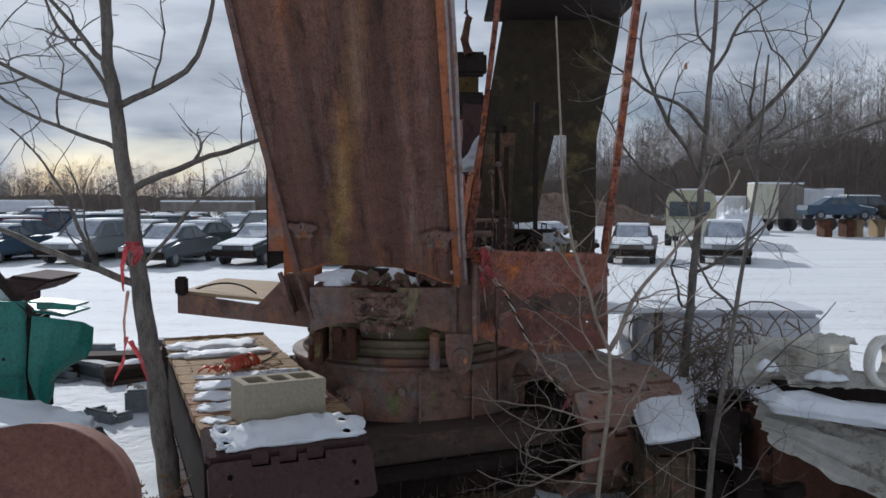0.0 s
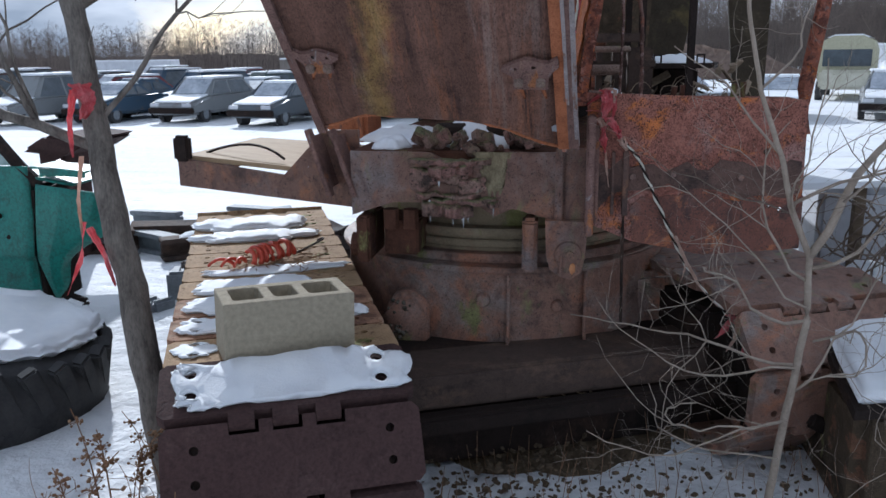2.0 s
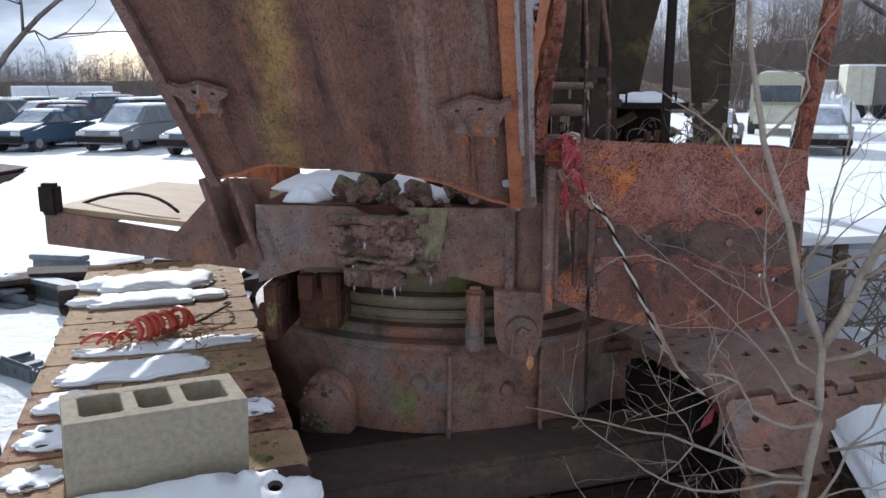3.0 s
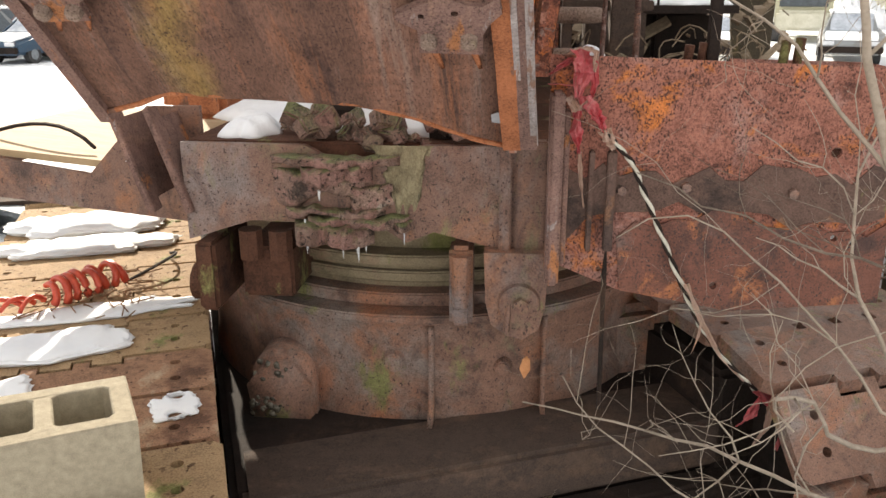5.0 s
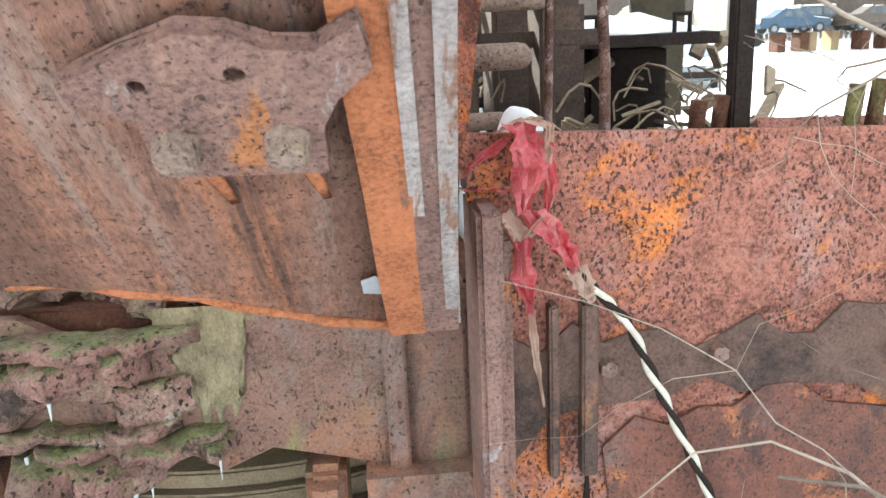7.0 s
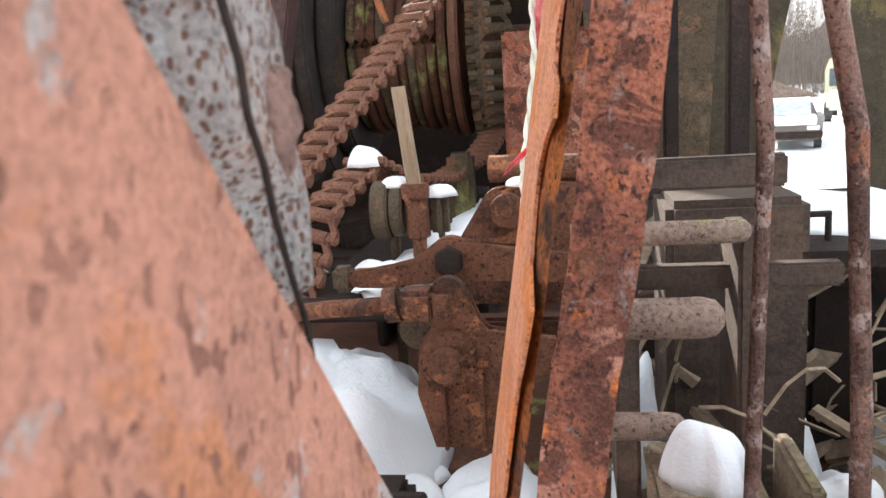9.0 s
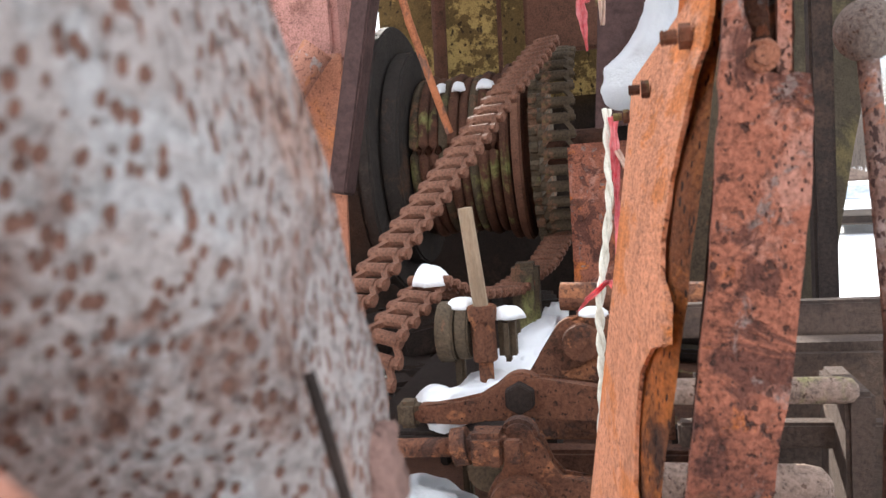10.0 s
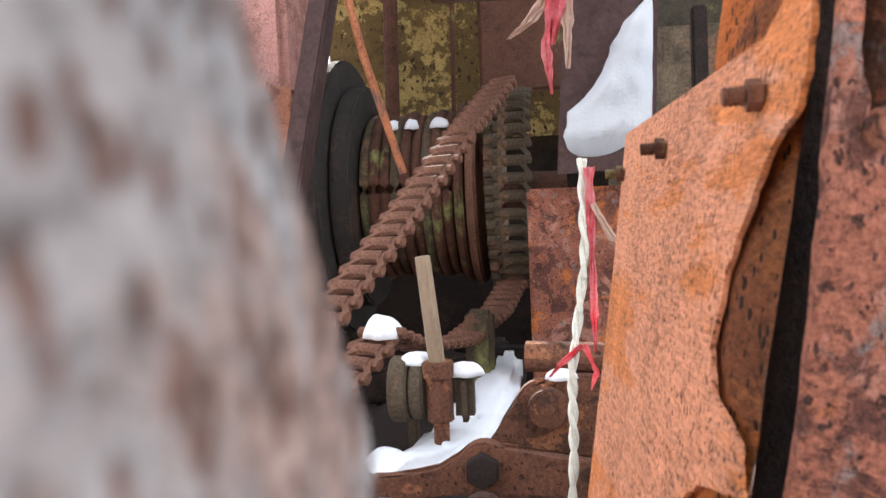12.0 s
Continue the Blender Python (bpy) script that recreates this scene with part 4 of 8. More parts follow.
for i in range(60):
    z = 2.02 + 0.06 * i
    x0 = left_edge(z)
    w = 0.003 * noise.noise(Vector((z * 7, 5, 0)))
    q = [bm.verts.new(p) for p in (boom_pt(x0 - 0.004, z, 0.205), boom_pt(x0 - 0.006, z, -0.004), boom_pt(x0 + 0.022 + w, z, -0.004), boom_pt(x0 + 0.022 + w, z, 0.016), boom_pt(x0 + 0.008, z, 0.016), boom_pt(x0 + 0.008, z, 0.205))]
    if prev:
        for k in range(6):
            bm.faces.new((prev[k], prev[(k + 1) % 6], q[(k + 1) % 6], q[k]))
    prev = q
part("side_plate", bm, M_EDGE, boom, "chipped brown and grey side plate")


def grey_edge(z):
    """How far back the recessed grey web reaches at height z."""
    pts = ((2.30, 3.612), (2.38, 3.630), (2.42, 3.6385), (2.456, 3.635), (2.485, 3.617), (2.505, 3.604), (2.52, 3.594), (2.54, 3.582), (2.556, 3.570), (2.6, 3.535), (2.7, 3.44), (3.2, 2.95))
    for (z0, y0), (z1, y1) in zip(pts, pts[1:]):
        if z <= z1:
            return y0 + (y1 - y0) * (z - z0) / (z1 - z0)
    return pts[-1][1] - (z - 3.2)


bm = bmesh.new()
prev = None
for i in range(46):
    z = 2.30 + i * 0.023
    yb = grey_edge(max(z, 2.3)) - 0.006
    x = 0.215 - 0.06 * max(0, z - 2.6)
    ring = [(x - 0.10, yb - 0.03, z), (x - 0.05, yb - 0.004, z), (x - 0.014, yb + 0.004, z), (x - 0.004, yb + 0.005, z), (x, yb - 0.002, z), (x + 0.001, yb - 0.05, z), (x - 0.002, yb - 0.16, z), (x - 0.10, yb - 0.16, z)]
    ring = [(px if py > 6.004 - z else min(px, x - 0.03), max(py, 6.004 - z), z) for px, py, z in ring]
    ring = [bm.verts.new(Vector(p) + Vector((0.0022, 0.0022, 0)) * noise.noise(Vector(p) * 30)) for p in ring]
    if prev:
        for k in range(len(ring)):
            k2 = (k + 1) % len(ring)
            bm.faces.new((prev[k], prev[k2], ring[k2], ring[k]))
    else:
        bm.faces.new(ring[::-1])
    prev = ring
bm.faces.new(prev)
web = part("web_tube", bm, M_BOOMSIDE, boom, "grey pitted rounded web of the boom", True)
bm = bmesh.new()
tube(bm, [(0.218, 3.573, 2.474), (0.221, 3.5715, 2.464), (0.2225, 3.5735, 2.452), (0.223, 3.5735, 2.441), (0.2225, 3.581, 2.43), (0.222, 3.585, 2.419), (0.2205, 3.596, 2.402), (0.220, 3.606, 2.385), (0.2185, 3.613, 2.36), (0.217, 3.622, 2.33)], 0.0011, 6, 0.0009)
part("wire", bm, M_DARK, boom, "dark bent wire")
bm = bmesh.new()
bmesh.ops.create_uvsphere(bm, u_segments=28, v_segments=20, radius=0.0082, matrix=Matrix.Translation((0.2135, 3.6145, 2.438)) @ Matrix.Diagonal((0.75, 1, 1.9, 1)))
for v in bm.verts:
    v.co += Vector((1, 1, 1)) * (0.0022 * noise.noise(v.co * 170) + 0.0009 * noise.noise(v.co * 520))
part("weld_lump", bm, M_EDGE, boom, "", True)


def boom_lug(xc, zc, w, h, flip=1):
    """A worn bolted plate: a wide ragged top with two eyes above a narrower bolted foot."""
    mb = axes(boom_pt(xc, zc, -0.01), (1, 0, 0), (0, -0.707, 0.707))
    bm = bmesh.new()
    out = [(-0.80, -1.0), (0.85, -1.05), (0.87, -0.45), (1.05, -0.1), (1.38, 0.22), (1.30, 0.62), (0.95, 0.40), (0.55, 0.42), (0.2, 0.58), (-0.2, 0.62), (-0.72, 0.45), (-1.32, 0.16), (-1.30, 0.02), (-0.78, -0.28)]
    out = [(x * w * flip, y * h) for x, y in out]
    plate(bm, out, 0.014, mb @ Matrix.Translation((0, 0, -0.002)), [(-0.68 * w * flip, 0.14 * h, 0.008), (0.2 * w * flip, 0.22 * h, 0.009)])
    bmesh.ops.bevel(bm, geom=[e for e in bm.edges if e.calc_face_angle(0) > 1.0], offset=0.0025, segments=2, affect="EDGES")
    lugp = part("bolted_lug", bm, M_EDGE, boom, "worn bolted lug with two holes")
    for k in (-0.54, 0.54):
        bm = bmesh.new()
        cyl(bm, mb @ Vector((w * k, -h * 0.58, 0.010)), mb @ Vector((w * k, -h * 0.58, 0.028)), 0.0165, 0.0145, 6)
        bmesh.ops.bevel(bm, geom=[e for e in bm.edges if e.calc_face_angle(0) > 0.6], offset=0.002, segments=2, affect="EDGES")
        part("bolt", bm, M_ROLLER, lugp)
        bm = bmesh.new()
        tube(bm, [mb @ Vector((w * k + 0.004 * q * flip, -h * (1.02 + 0.22 * q), 0.0045 - 0.0006 * q)) for q in range(5)], 0.0085, 6, 0.004)
        for v in bm.verts:
            d = (v.co.y + v.co.z - 5.70) / 2
            v.co.y -= d * 0.985 - 0.0016
            v.co.z -= d * 0.985 + 0.0016
        part("rust_run", bm, M_ORANGE, lugp, "orange rust run below a bolt", True)


boom_lug(0.108, 2.244, 0.063, 0.075)
boom_lug(-0.545, 2.285, 0.05, 0.055, -1)

# machinery and scrap seen between the boom and the deck
random.seed(9)
for k in range(34):
    bm = bmesh.new()
    x = random.uniform(-0.36, 0.10)
    y, z = random.uniform(4.02, 4.16), random.uniform(1.91, 1.99)
    s = random.uniform(0.010, 0.038)
    box(bm, (-s, -s * 0.7, -s * 0.8), (s, s * 0.7, s * 0.8), pose(x, y, z, random.uniform(-40, 40), random.uniform(-40, 40), random.uniform(0, 90)), 0.006)
    part("broken_fitting", bm, M_MOSSY, EX)
bm = bmesh.new()
box(bm, (-0.86, 4.45, 1.90), (-0.66, 4.75, 2.45), None, 0.02)
part("upright", bm, M_ORANGE, EX, "bright orange rusted upright")
bm = bmesh.new()
box(bm, (0.0, 4.1, 1.9), (0.1, 4.28, 2.0), None, 0.012)
cyl(bm, (-0.30, 4.2, 1.97), (0.12, 4.2, 1.97), 0.04, n=14)
part("boom_foot", bm, M_DARK, EX)

# front panel, corner posts and torn side plate of the cab
bm = bmesh.new()
out = [(0.29, 2.145), (1.035, 2.118), (1.045, 1.60), (0.72, 1.567), (0.46, 1.613), (0.325, 1.668)]
holes = [(0.912, 1.94, 0.012), (0.93, 1.75, 0.008), (0.97, 1.74, 0.008), (0.42, 1.66, 0.006), (0.68, 1.63, 0.009)]
plate(bm, out, 0.012, axes((0, 3.876, 0), (1, 0, 0), (0, 0, 1)), holes)
pan = part("cab_panel", bm, M_PANEL, EX, "red-brown pitted cab front panel with a torn lower skin")
bm = bmesh.new()
rnd = random.Random(3)
out = [(0.335, 1.90)] + [(0.34 + 0.69 * k / 18, 1.893 + rnd.uniform(-0.03, 0.02) + (0.02 if k % 5 == 2 else 0)) for k in range(1, 19)]
out += [(1.03, 1.80)] + [(1.03 - 0.69 * k / 14, 1.775 + rnd.uniform(-0.015, 0.02) + 0.04 * math.exp(-((k - 8) / 3) ** 2)) for k in range(1, 14)] + [(0.335, 1.72)]
plate(bm, out, 0.008, axes((0, 3.866, 0), (1, 0, 0), (0, 0, 1)))
part("backing_strip", bm, M_BACK, pan, "exposed dull backing strip")
bm = bmesh.new()
out = [(0.455, 1.74)] + [(0.455 + 0.585 * k / 14, 1.76 + rnd.uniform(-0.016, 0.02) + 0.035 * math.exp(-((k - 6) / 3) ** 2)) for k in range(1, 14)] + [(1.043, 1.79), (1.044, 1.601), (0.72, 1.569), (0.47, 1.612)]
plate(bm, out, 0.006, axes((0, 3.8625, 0), (1, 0, 0), (0, 0, 1)), holes[1:3] + holes[4:])
part("lower_skin", bm, M_SKIN, pan, "dark red-brown smooth lower skin")
for x0, z0 in ((0.60, 1.86), (0.83, 1.85), (0.46, 1.85)):
    bm = bmesh.new()
    cyl(bm, (x0, 3.862, z0), (x0, 3.846, z0), 0.013, 0.011, 6)
    cyl(bm, (x0, 3.866, z0), (x0, 3.86, z0), 0.022, n=14)
    part("bolt", bm, M_FRAME, pan)
for x0, w0 in ((0.385, 0.012), (0.425, 0.02)):
    bm = bmesh.new()
    box(bm, (x0, 3.84, 1.71), (x0 + w0, 3.868, 1.94), None, 0.003)
    part("guide", bm, M_BACK, pan)
bm = bmesh.new()
tube(bm, [(0.43, 3.855, 1.9), (0.436, 3.85, 1.8), (0.432, 3.85, 1.66), (0.436, 3.86, 1.5), (0.44, 3.86, 1.3)], 0.006, 6)
alone("wire_rope", bm, M_DARK, "thin frayed wire rope hanging down the panel", "rope")

def line_at(pts, z):
    """The value at height z on a line of (z, value) points."""
    for (z0, a), (z1, b) in zip(pts, pts[1:]):
        if z <= z1:
            return a + (b - a) * (z - z0) / (z1 - z0)
    return pts[-1][1]


POST_L = ((2.10, 0.2535), (2.276, 0.2725), (2.356, 0.2872), (2.43, 0.2965), (2.50, 0.3035), (2.57, 0.3085), (2.60, 0.3105), (4.27, 0.492))
POST_R = ((2.10, 0.2875), (2.276, 0.3085), (2.356, 0.3215), (2.43, 0.3325), (2.50, 0.3385), (2.60, 0.339), (2.63, 0.3425), (4.27, 0.523))
POST_FACE = Matrix.Translation((0, 3.80, 2.35)) @ axes((0, 0, 0), (1, 0, 0), (0, -0.0995, 0.995)) @ Matrix.Translation((0, -2.35, 0))
rnd = random.Random(6)
heights = [2.10 + 0.012 * k for k in range(180)]
notch = [(0.3375, 2.5325), (0.3335, 2.5335), (0.3290, 2.5325), (0.3255, 2.5340), (0.3175, 2.5350), (0.3165, 2.5430), (0.3172, 2.5500), (0.3150, 2.5560), (0.3143, 2.5640), (0.3150, 2.5720), (0.3150, 2.5790), (0.3200, 2.5800), (0.3260, 2.5835), (0.3310, 2.5845), (0.3350, 2.5865), (0.3388, 2.5875)]
out = [(line_at(POST_R, z) + rnd.uniform(-0.0006, 0.0006), z) for z in heights if z < 2.53] + notch + [(line_at(POST_R, z) + rnd.uniform(-0.0006, 0.0006), z) for z in heights if z > 2.59]
out += [(line_at(POST_L, z) + rnd.uniform(-0.0007, 0.0007), z) for z in heights[::-1]]
bm = bmesh.new()
plate(bm, out, 0.006, POST_FACE @ Matrix.Translation((0, 0, -0.006)))
post = part("corner_post", bm, M_POST, EX, "salmon pitted angle-iron corner post")
bm = bmesh.new()
prev = None
for k in range(60):
    z = 2.10 + 0.036 * k
    xr, yf = line_at(POST_R, z) - 0.0065, 3.805 - 0.10 * (z - 2.35)
    row = [bm.verts.new(p) for p in ((xr - 0.005, yf, z), (xr, yf, z), (xr, yf + 0.04, z), (xr - 0.005, yf + 0.04, z))]
    if prev:
        for q in range(4):
            bm.faces.new((prev[q], prev[(q + 1) % 4], row[(q + 1) % 4], row[q]))
    prev = row
part("rear_leg", bm, M_POST, post)
# the rusted-through slot: a deep dark channel with a flaking rib and a bolt at its foot
bm = bmesh.new()
prev = None
for k in range(24):
    z = 2.525 + 0.003 * k
    row = []
    for q, (x0, d0) in enumerate(((0.3125, 0.0075), (0.3160, 0.0105), (0.3178, 0.0052), (0.3215, 0.0036), (0.3242, 0.0048), (0.3256, 0.0098), (0.3290, 0.0082), (0.3335, 0.0078))):
        w = noise.noise(Vector((x0 * 90, z * 110, 3.0)))
        row.append(bm.verts.new(POST_FACE @ Vector((x0 + 0.0006 * w, z, -d0 + 0.0016 * w))))
    if prev:
        for q in range(7):
            bm.faces.new((prev[q], prev[q + 1], row[q + 1], row[q]))
    prev = row
bmesh.ops.solidify(bm, geom=bm.faces[:], thickness=0.002)
part("rusted_slot", bm, M_SCAR, post, "dark rusted-through slot with flaking layers", True)
for x0, z0, rr in ((0.2967, 2.3557, 0.0062), (0.3210, 2.5405, 0.0050)):
    bm = bmesh.new()
    cyl(bm, POST_FACE @ Vector((x0, z0, -0.001)), POST_FACE @ Vector((x0, z0, 0.0018)), rr * 1.3, rr * 1.2, 16)
    cyl(bm, POST_FACE @ Vector((x0, z0, 0.001)), POST_FACE @ Vector((x0, z0, 0.0062)), rr * 0.86, rr * 0.74, 6)
    for v in bm.verts:
        v.co += Vector((1, 0.5, 1)) * 0.0006 * noise.noise(v.co * 400)
    part("bolt", bm, M_SCARBOLT, post, "rust-eaten bolt")
bm = bmesh.new()
edge = [(3.83, 2.26), (3.823, 2.285), (3.80, 2.312), (3.785, 2.336), (3.845, 2.345), (3.87, 2.372), (3.875, 2.395), (3.845, 2.414), (3.797, 2.4275), (3.806, 2.442), (3.842, 2.4496), (3.854, 2.4645), (3.846, 2.4947), (3.834, 2.514), (3.8155, 2.538), (3.794, 2.5495), (3.794, 2.572), (3.80, 2.598), (3.775, 2.75), (3.74, 2.9)]
ragged = []
rnd = random.Random(17)
for (y0, z0), (y1, z1) in zip(edge, edge[1:]):
    ragged += [(y0 + (y1 - y0) * k / 5 + rnd.uniform(-0.0016, 0.0016), z0 + (z1 - z0) * k / 5) for k in range(5)]
poly = ragged + [(3.74, 2.9), (3.758, 2.9), (3.79, 2.75), (3.812, 2.62), (3.822, 2.588), (3.84, 2.578), (4.165, 2.572), (4.14, 2.48), (4.115, 2.30), (4.095, 2.10), (3.85, 2.10), (3.83, 2.2)]
mp3 = Matrix(((0, 0, -1, 0.296), (1, 0, 0, 0), (0, 1, 0, 0), (0, 0, 0, 1)))


def on_side(bm, dx=0.007):
    for v in bm.verts:
        v.co.x += 0.16 * (v.co.z - 2.557) - 0.067 * (v.co.y - 3.832) + dx
    return bm


plate(bm, poly, 0.0022, mp3)
side = part("torn_side_plate", on_side(bm), M_TORN, EX, "orange rusted side plate, torn along its front edge")
bm = bmesh.new()
prev = None
for a in range(44):
    z = 2.10 + 0.018 * a
    front = 3.814 + 0.004 * noise.noise(Vector((0, 0, z * 12))) - 0.12 * max(0.0, z - 2.62)
    row = []
    for b in range(13):
        y = front + 0.11 * (b / 12) ** 1.4
        curl = 0.005 * max(0.0, 1 - (y - front) / 0.035) ** 2
        row.append(bm.verts.new((0.2975 + curl + 0.0012 * noise.noise(Vector((0, y * 60, z * 40))), y, z)))
    if prev:
        for b in range(12):
            bm.faces.new((prev[b], prev[b + 1], row[b + 1], row[b]))
    prev = row
bmesh.ops.solidify(bm, geom=bm.faces[:], thickness=0.0015)
part("torn_edge", on_side(bm), M_TORNEDGE, side, "dark and bright orange backing flange along the tear", True)
# Added near-black strip: paints the shade of the gap between flange and post.
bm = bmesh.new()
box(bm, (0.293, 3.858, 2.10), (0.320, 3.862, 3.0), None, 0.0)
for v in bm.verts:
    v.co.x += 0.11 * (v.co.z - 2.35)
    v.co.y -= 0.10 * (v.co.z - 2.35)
part("inner_stiffener", bm, M_DARK, post, "black strip standing in for the shade of the gap behind the post")
for y0, z0 in ((3.832, 2.557), (3.997, 2.55), (4.145, 2.542)):
    x0 = 0.302 + 0.16 * (z0 - 2.557) - 0.067 * (y0 - 3.832)
    bm = bmesh.new()
    cyl(bm, (x0 - 0.002, y0, z0), (x0 - 0.0070, y0, z0), 0.0058, n=6)
    cyl(bm, (x0 - 0.0078, y0, z0), (x0 - 0.0150, y0, z0), 0.0030, n=10)
    for q in range(4):
        cyl(bm, (x0 - 0.0082 - 0.0018 * q, y0, z0), (x0 - 0.0091 - 0.0018 * q, y0, z0), 0.0035, n=10)
    part("bolt", bm, M_IRON, side)
bm = bmesh.new()
tube(bm, [(1.03, 3.89, 2.0), (1.036, 3.93, 2.15), (1.075, 3.87, 2.6), (1.16, 3.80, 3.5), (1.2, 3.77, 4.2)], 0.026, 4)
part("corner_post", bm, M_POST, EX, "leaning red-brown corner post")
bm = bmesh.new()
tube(bm, [(1.04, 3.90, 2.1), (0.99, 3.98, 2.11), (0.7, 4.0, 2.115)], 0.012, 4)
part("sill", bm, M_PANEL, EX)

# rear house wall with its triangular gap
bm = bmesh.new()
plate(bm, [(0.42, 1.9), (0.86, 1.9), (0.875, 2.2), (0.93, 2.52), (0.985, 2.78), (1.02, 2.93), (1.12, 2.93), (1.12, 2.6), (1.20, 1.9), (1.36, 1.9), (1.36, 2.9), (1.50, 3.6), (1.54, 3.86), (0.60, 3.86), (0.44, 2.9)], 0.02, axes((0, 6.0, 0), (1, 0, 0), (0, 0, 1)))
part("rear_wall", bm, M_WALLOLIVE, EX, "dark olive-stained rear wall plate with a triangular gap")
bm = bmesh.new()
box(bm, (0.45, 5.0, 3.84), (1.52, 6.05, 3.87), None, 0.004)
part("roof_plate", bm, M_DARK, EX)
# Invented wall, added to keep light out of the drum space.
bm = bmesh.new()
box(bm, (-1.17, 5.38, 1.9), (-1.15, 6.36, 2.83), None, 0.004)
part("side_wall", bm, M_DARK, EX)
# Unseen roof over the drum, added only to darken what lies below.
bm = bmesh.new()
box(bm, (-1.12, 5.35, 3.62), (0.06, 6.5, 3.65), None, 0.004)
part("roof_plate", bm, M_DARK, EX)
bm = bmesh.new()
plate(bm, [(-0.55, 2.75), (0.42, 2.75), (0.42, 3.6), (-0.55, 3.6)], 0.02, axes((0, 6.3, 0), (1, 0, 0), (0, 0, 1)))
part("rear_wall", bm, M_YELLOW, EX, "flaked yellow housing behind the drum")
# Dark sheet added to hide the bright yard and stand for shade here.
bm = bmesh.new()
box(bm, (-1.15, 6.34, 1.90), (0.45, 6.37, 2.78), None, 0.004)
part("rear_wall", bm, M_DARK, EX, "plain dark rear wall low down, added to keep the drum space dark")
bm = bmesh.new()
for x0 in (-0.33, -0.12):
    cyl(bm, (x0, 6.22, 2.5), (x0 + 0.02, 6.22, 3.4), 0.025 if x0 < -0.2 else 0.008, n=10)
part("pipe", bm, M_IRON, EX)
bm = bmesh.new()
box(bm, (0.0, 5.98, 2.86), (0.30, 6.02, 3.25), None, 0.01)
part("guard", bm, M_IRON, EX)
bm = bmesh.new()
box(bm, (-0.16, 5.4, 3.0), (0.22, 5.44, 3.03), pose(0, 0, 0, 0, 2, 0), 0.004)
part("cross_bar", bm, M_IRON, EX)

# hoist drum on its shaft
DC = Vector((0, 5.78, 2.56))


def ringx(bm, x0, x1, r, n=40):
    cyl(bm, DC + Vector((x0, 0, 0)), DC + Vector((x1, 0, 0)), r, n=n)


bm = bmesh.new()
ringx(bm, -0.28, 0.04, 0.20)
drum = part("hoist_drum", bm, M_IRON, EX, "rusted hoist drum wound with old rope")
for k in range(9):
    bm = bmesh.new()
    rr = 0.213 + 0.008 * (k % 3 == 1) - 0.004 * (k == 5)
    tube(bm, [DC + Vector((-0.272 + k * 0.027, math.cos(2 * math.pi * q / 48) * rr, math.sin(2 * math.pi * q / 48) * rr)) for q in range(49)], 0.0148, 8)
    part("rope_wrap", bm, M_IRON if k % 3 else M_MOSSIRON, drum, "", True)


def tyre_ring(name, x0, x1, r, mat):
    bm = bmesh.new()
    ringx(bm, x0, x1, r, 56)
    bmesh.ops.bevel(bm, geom=[e for e in bm.edges if e.calc_face_angle(0) > 1.0], offset=0.006, segments=2, affect="EDGES")
    return part(name, bm, mat, drum)


tyre_ring("brake_band", -0.47, -0.385, 0.37, M_WHEEL)
tyre_ring("brake_band", -0.38, -0.345, 0.385, M_WHEEL)
tyre_ring("brake_band", -0.34, -0.29, 0.31, M_WHEEL)
tyre_ring("flange", -0.035, -0.012, 0.25, M_IRON)
tyre_ring("flange", -0.005, 0.022, 0.255, M_CHAIN)


def sprocket(x0, x1, r, teeth, name):
    bm = bmesh.new()
    ringx(bm, x0, x1, r)
    for k in range(teeth):
        a = 2 * math.pi * k / teeth
        p = DC + Vector(((x0 + x1) / 2, math.cos(a) * r, math.sin(a) * r))
        cyl(bm, p + Vector((x0 - x1, 0, 0)) * 0.5, p - Vector((x0 - x1, 0, 0)) * 0.5, 0.015, n=8)
    return part(name, bm, M_MOSSIRON, drum)


sprocket(0.045, 0.068, 0.265, 38, "sprocket")
bm = bmesh.new()
ringx(bm, -0.6, 0.25, 0.05, 16)
part("shaft", bm, M_IRON, drum)

# roller chains
lbm = bmesh.new()
plate(lbm, [(-0.026, -0.004), (-0.021, -0.0085), (-0.014, -0.0085), (-0.006, -0.005), (0.006, -0.005), (0.014, -0.0085), (0.021, -0.0085), (0.026, -0.004), (0.026, 0.004), (0.021, 0.0085), (0.014, 0.0085), (0.006, 0.005), (-0.006, 0.005), (-0.014, 0.0085), (-0.021, 0.0085), (-0.026, 0.004)], 0.012)
for v in lbm.verts:
    v.co.z += 0.0165 + (0.0095 if v.co.x > 0 else 0.0)
side2 = bmesh.ops.duplicate(lbm, geom=lbm.verts[:] + lbm.edges[:] + lbm.faces[:])
for v in side2["geom"]:
    if isinstance(v, bmesh.types.BMVert):
        v.co.z = -v.co.z
cyl(lbm, (-0.0175, 0.001, -0.0225), (-0.0175, 0.001, 0.0225), 0.0118, n=12)
cyl(lbm, (0.0185, 0, 0.036), (0.0185, 0, 0.0405), 0.0058, n=8)
cyl(lbm, (0.0185, 0, -0.036), (0.0185, 0, -0.0405), 0.0058, n=8)
LINK = mesh_of(lbm, "chain_link")
LINK.materials.append(M_CHAIN)
LINK_G = LINK.copy()
LINK_G.materials.clear()
LINK_G.materials.append(M_MOSSIRON)


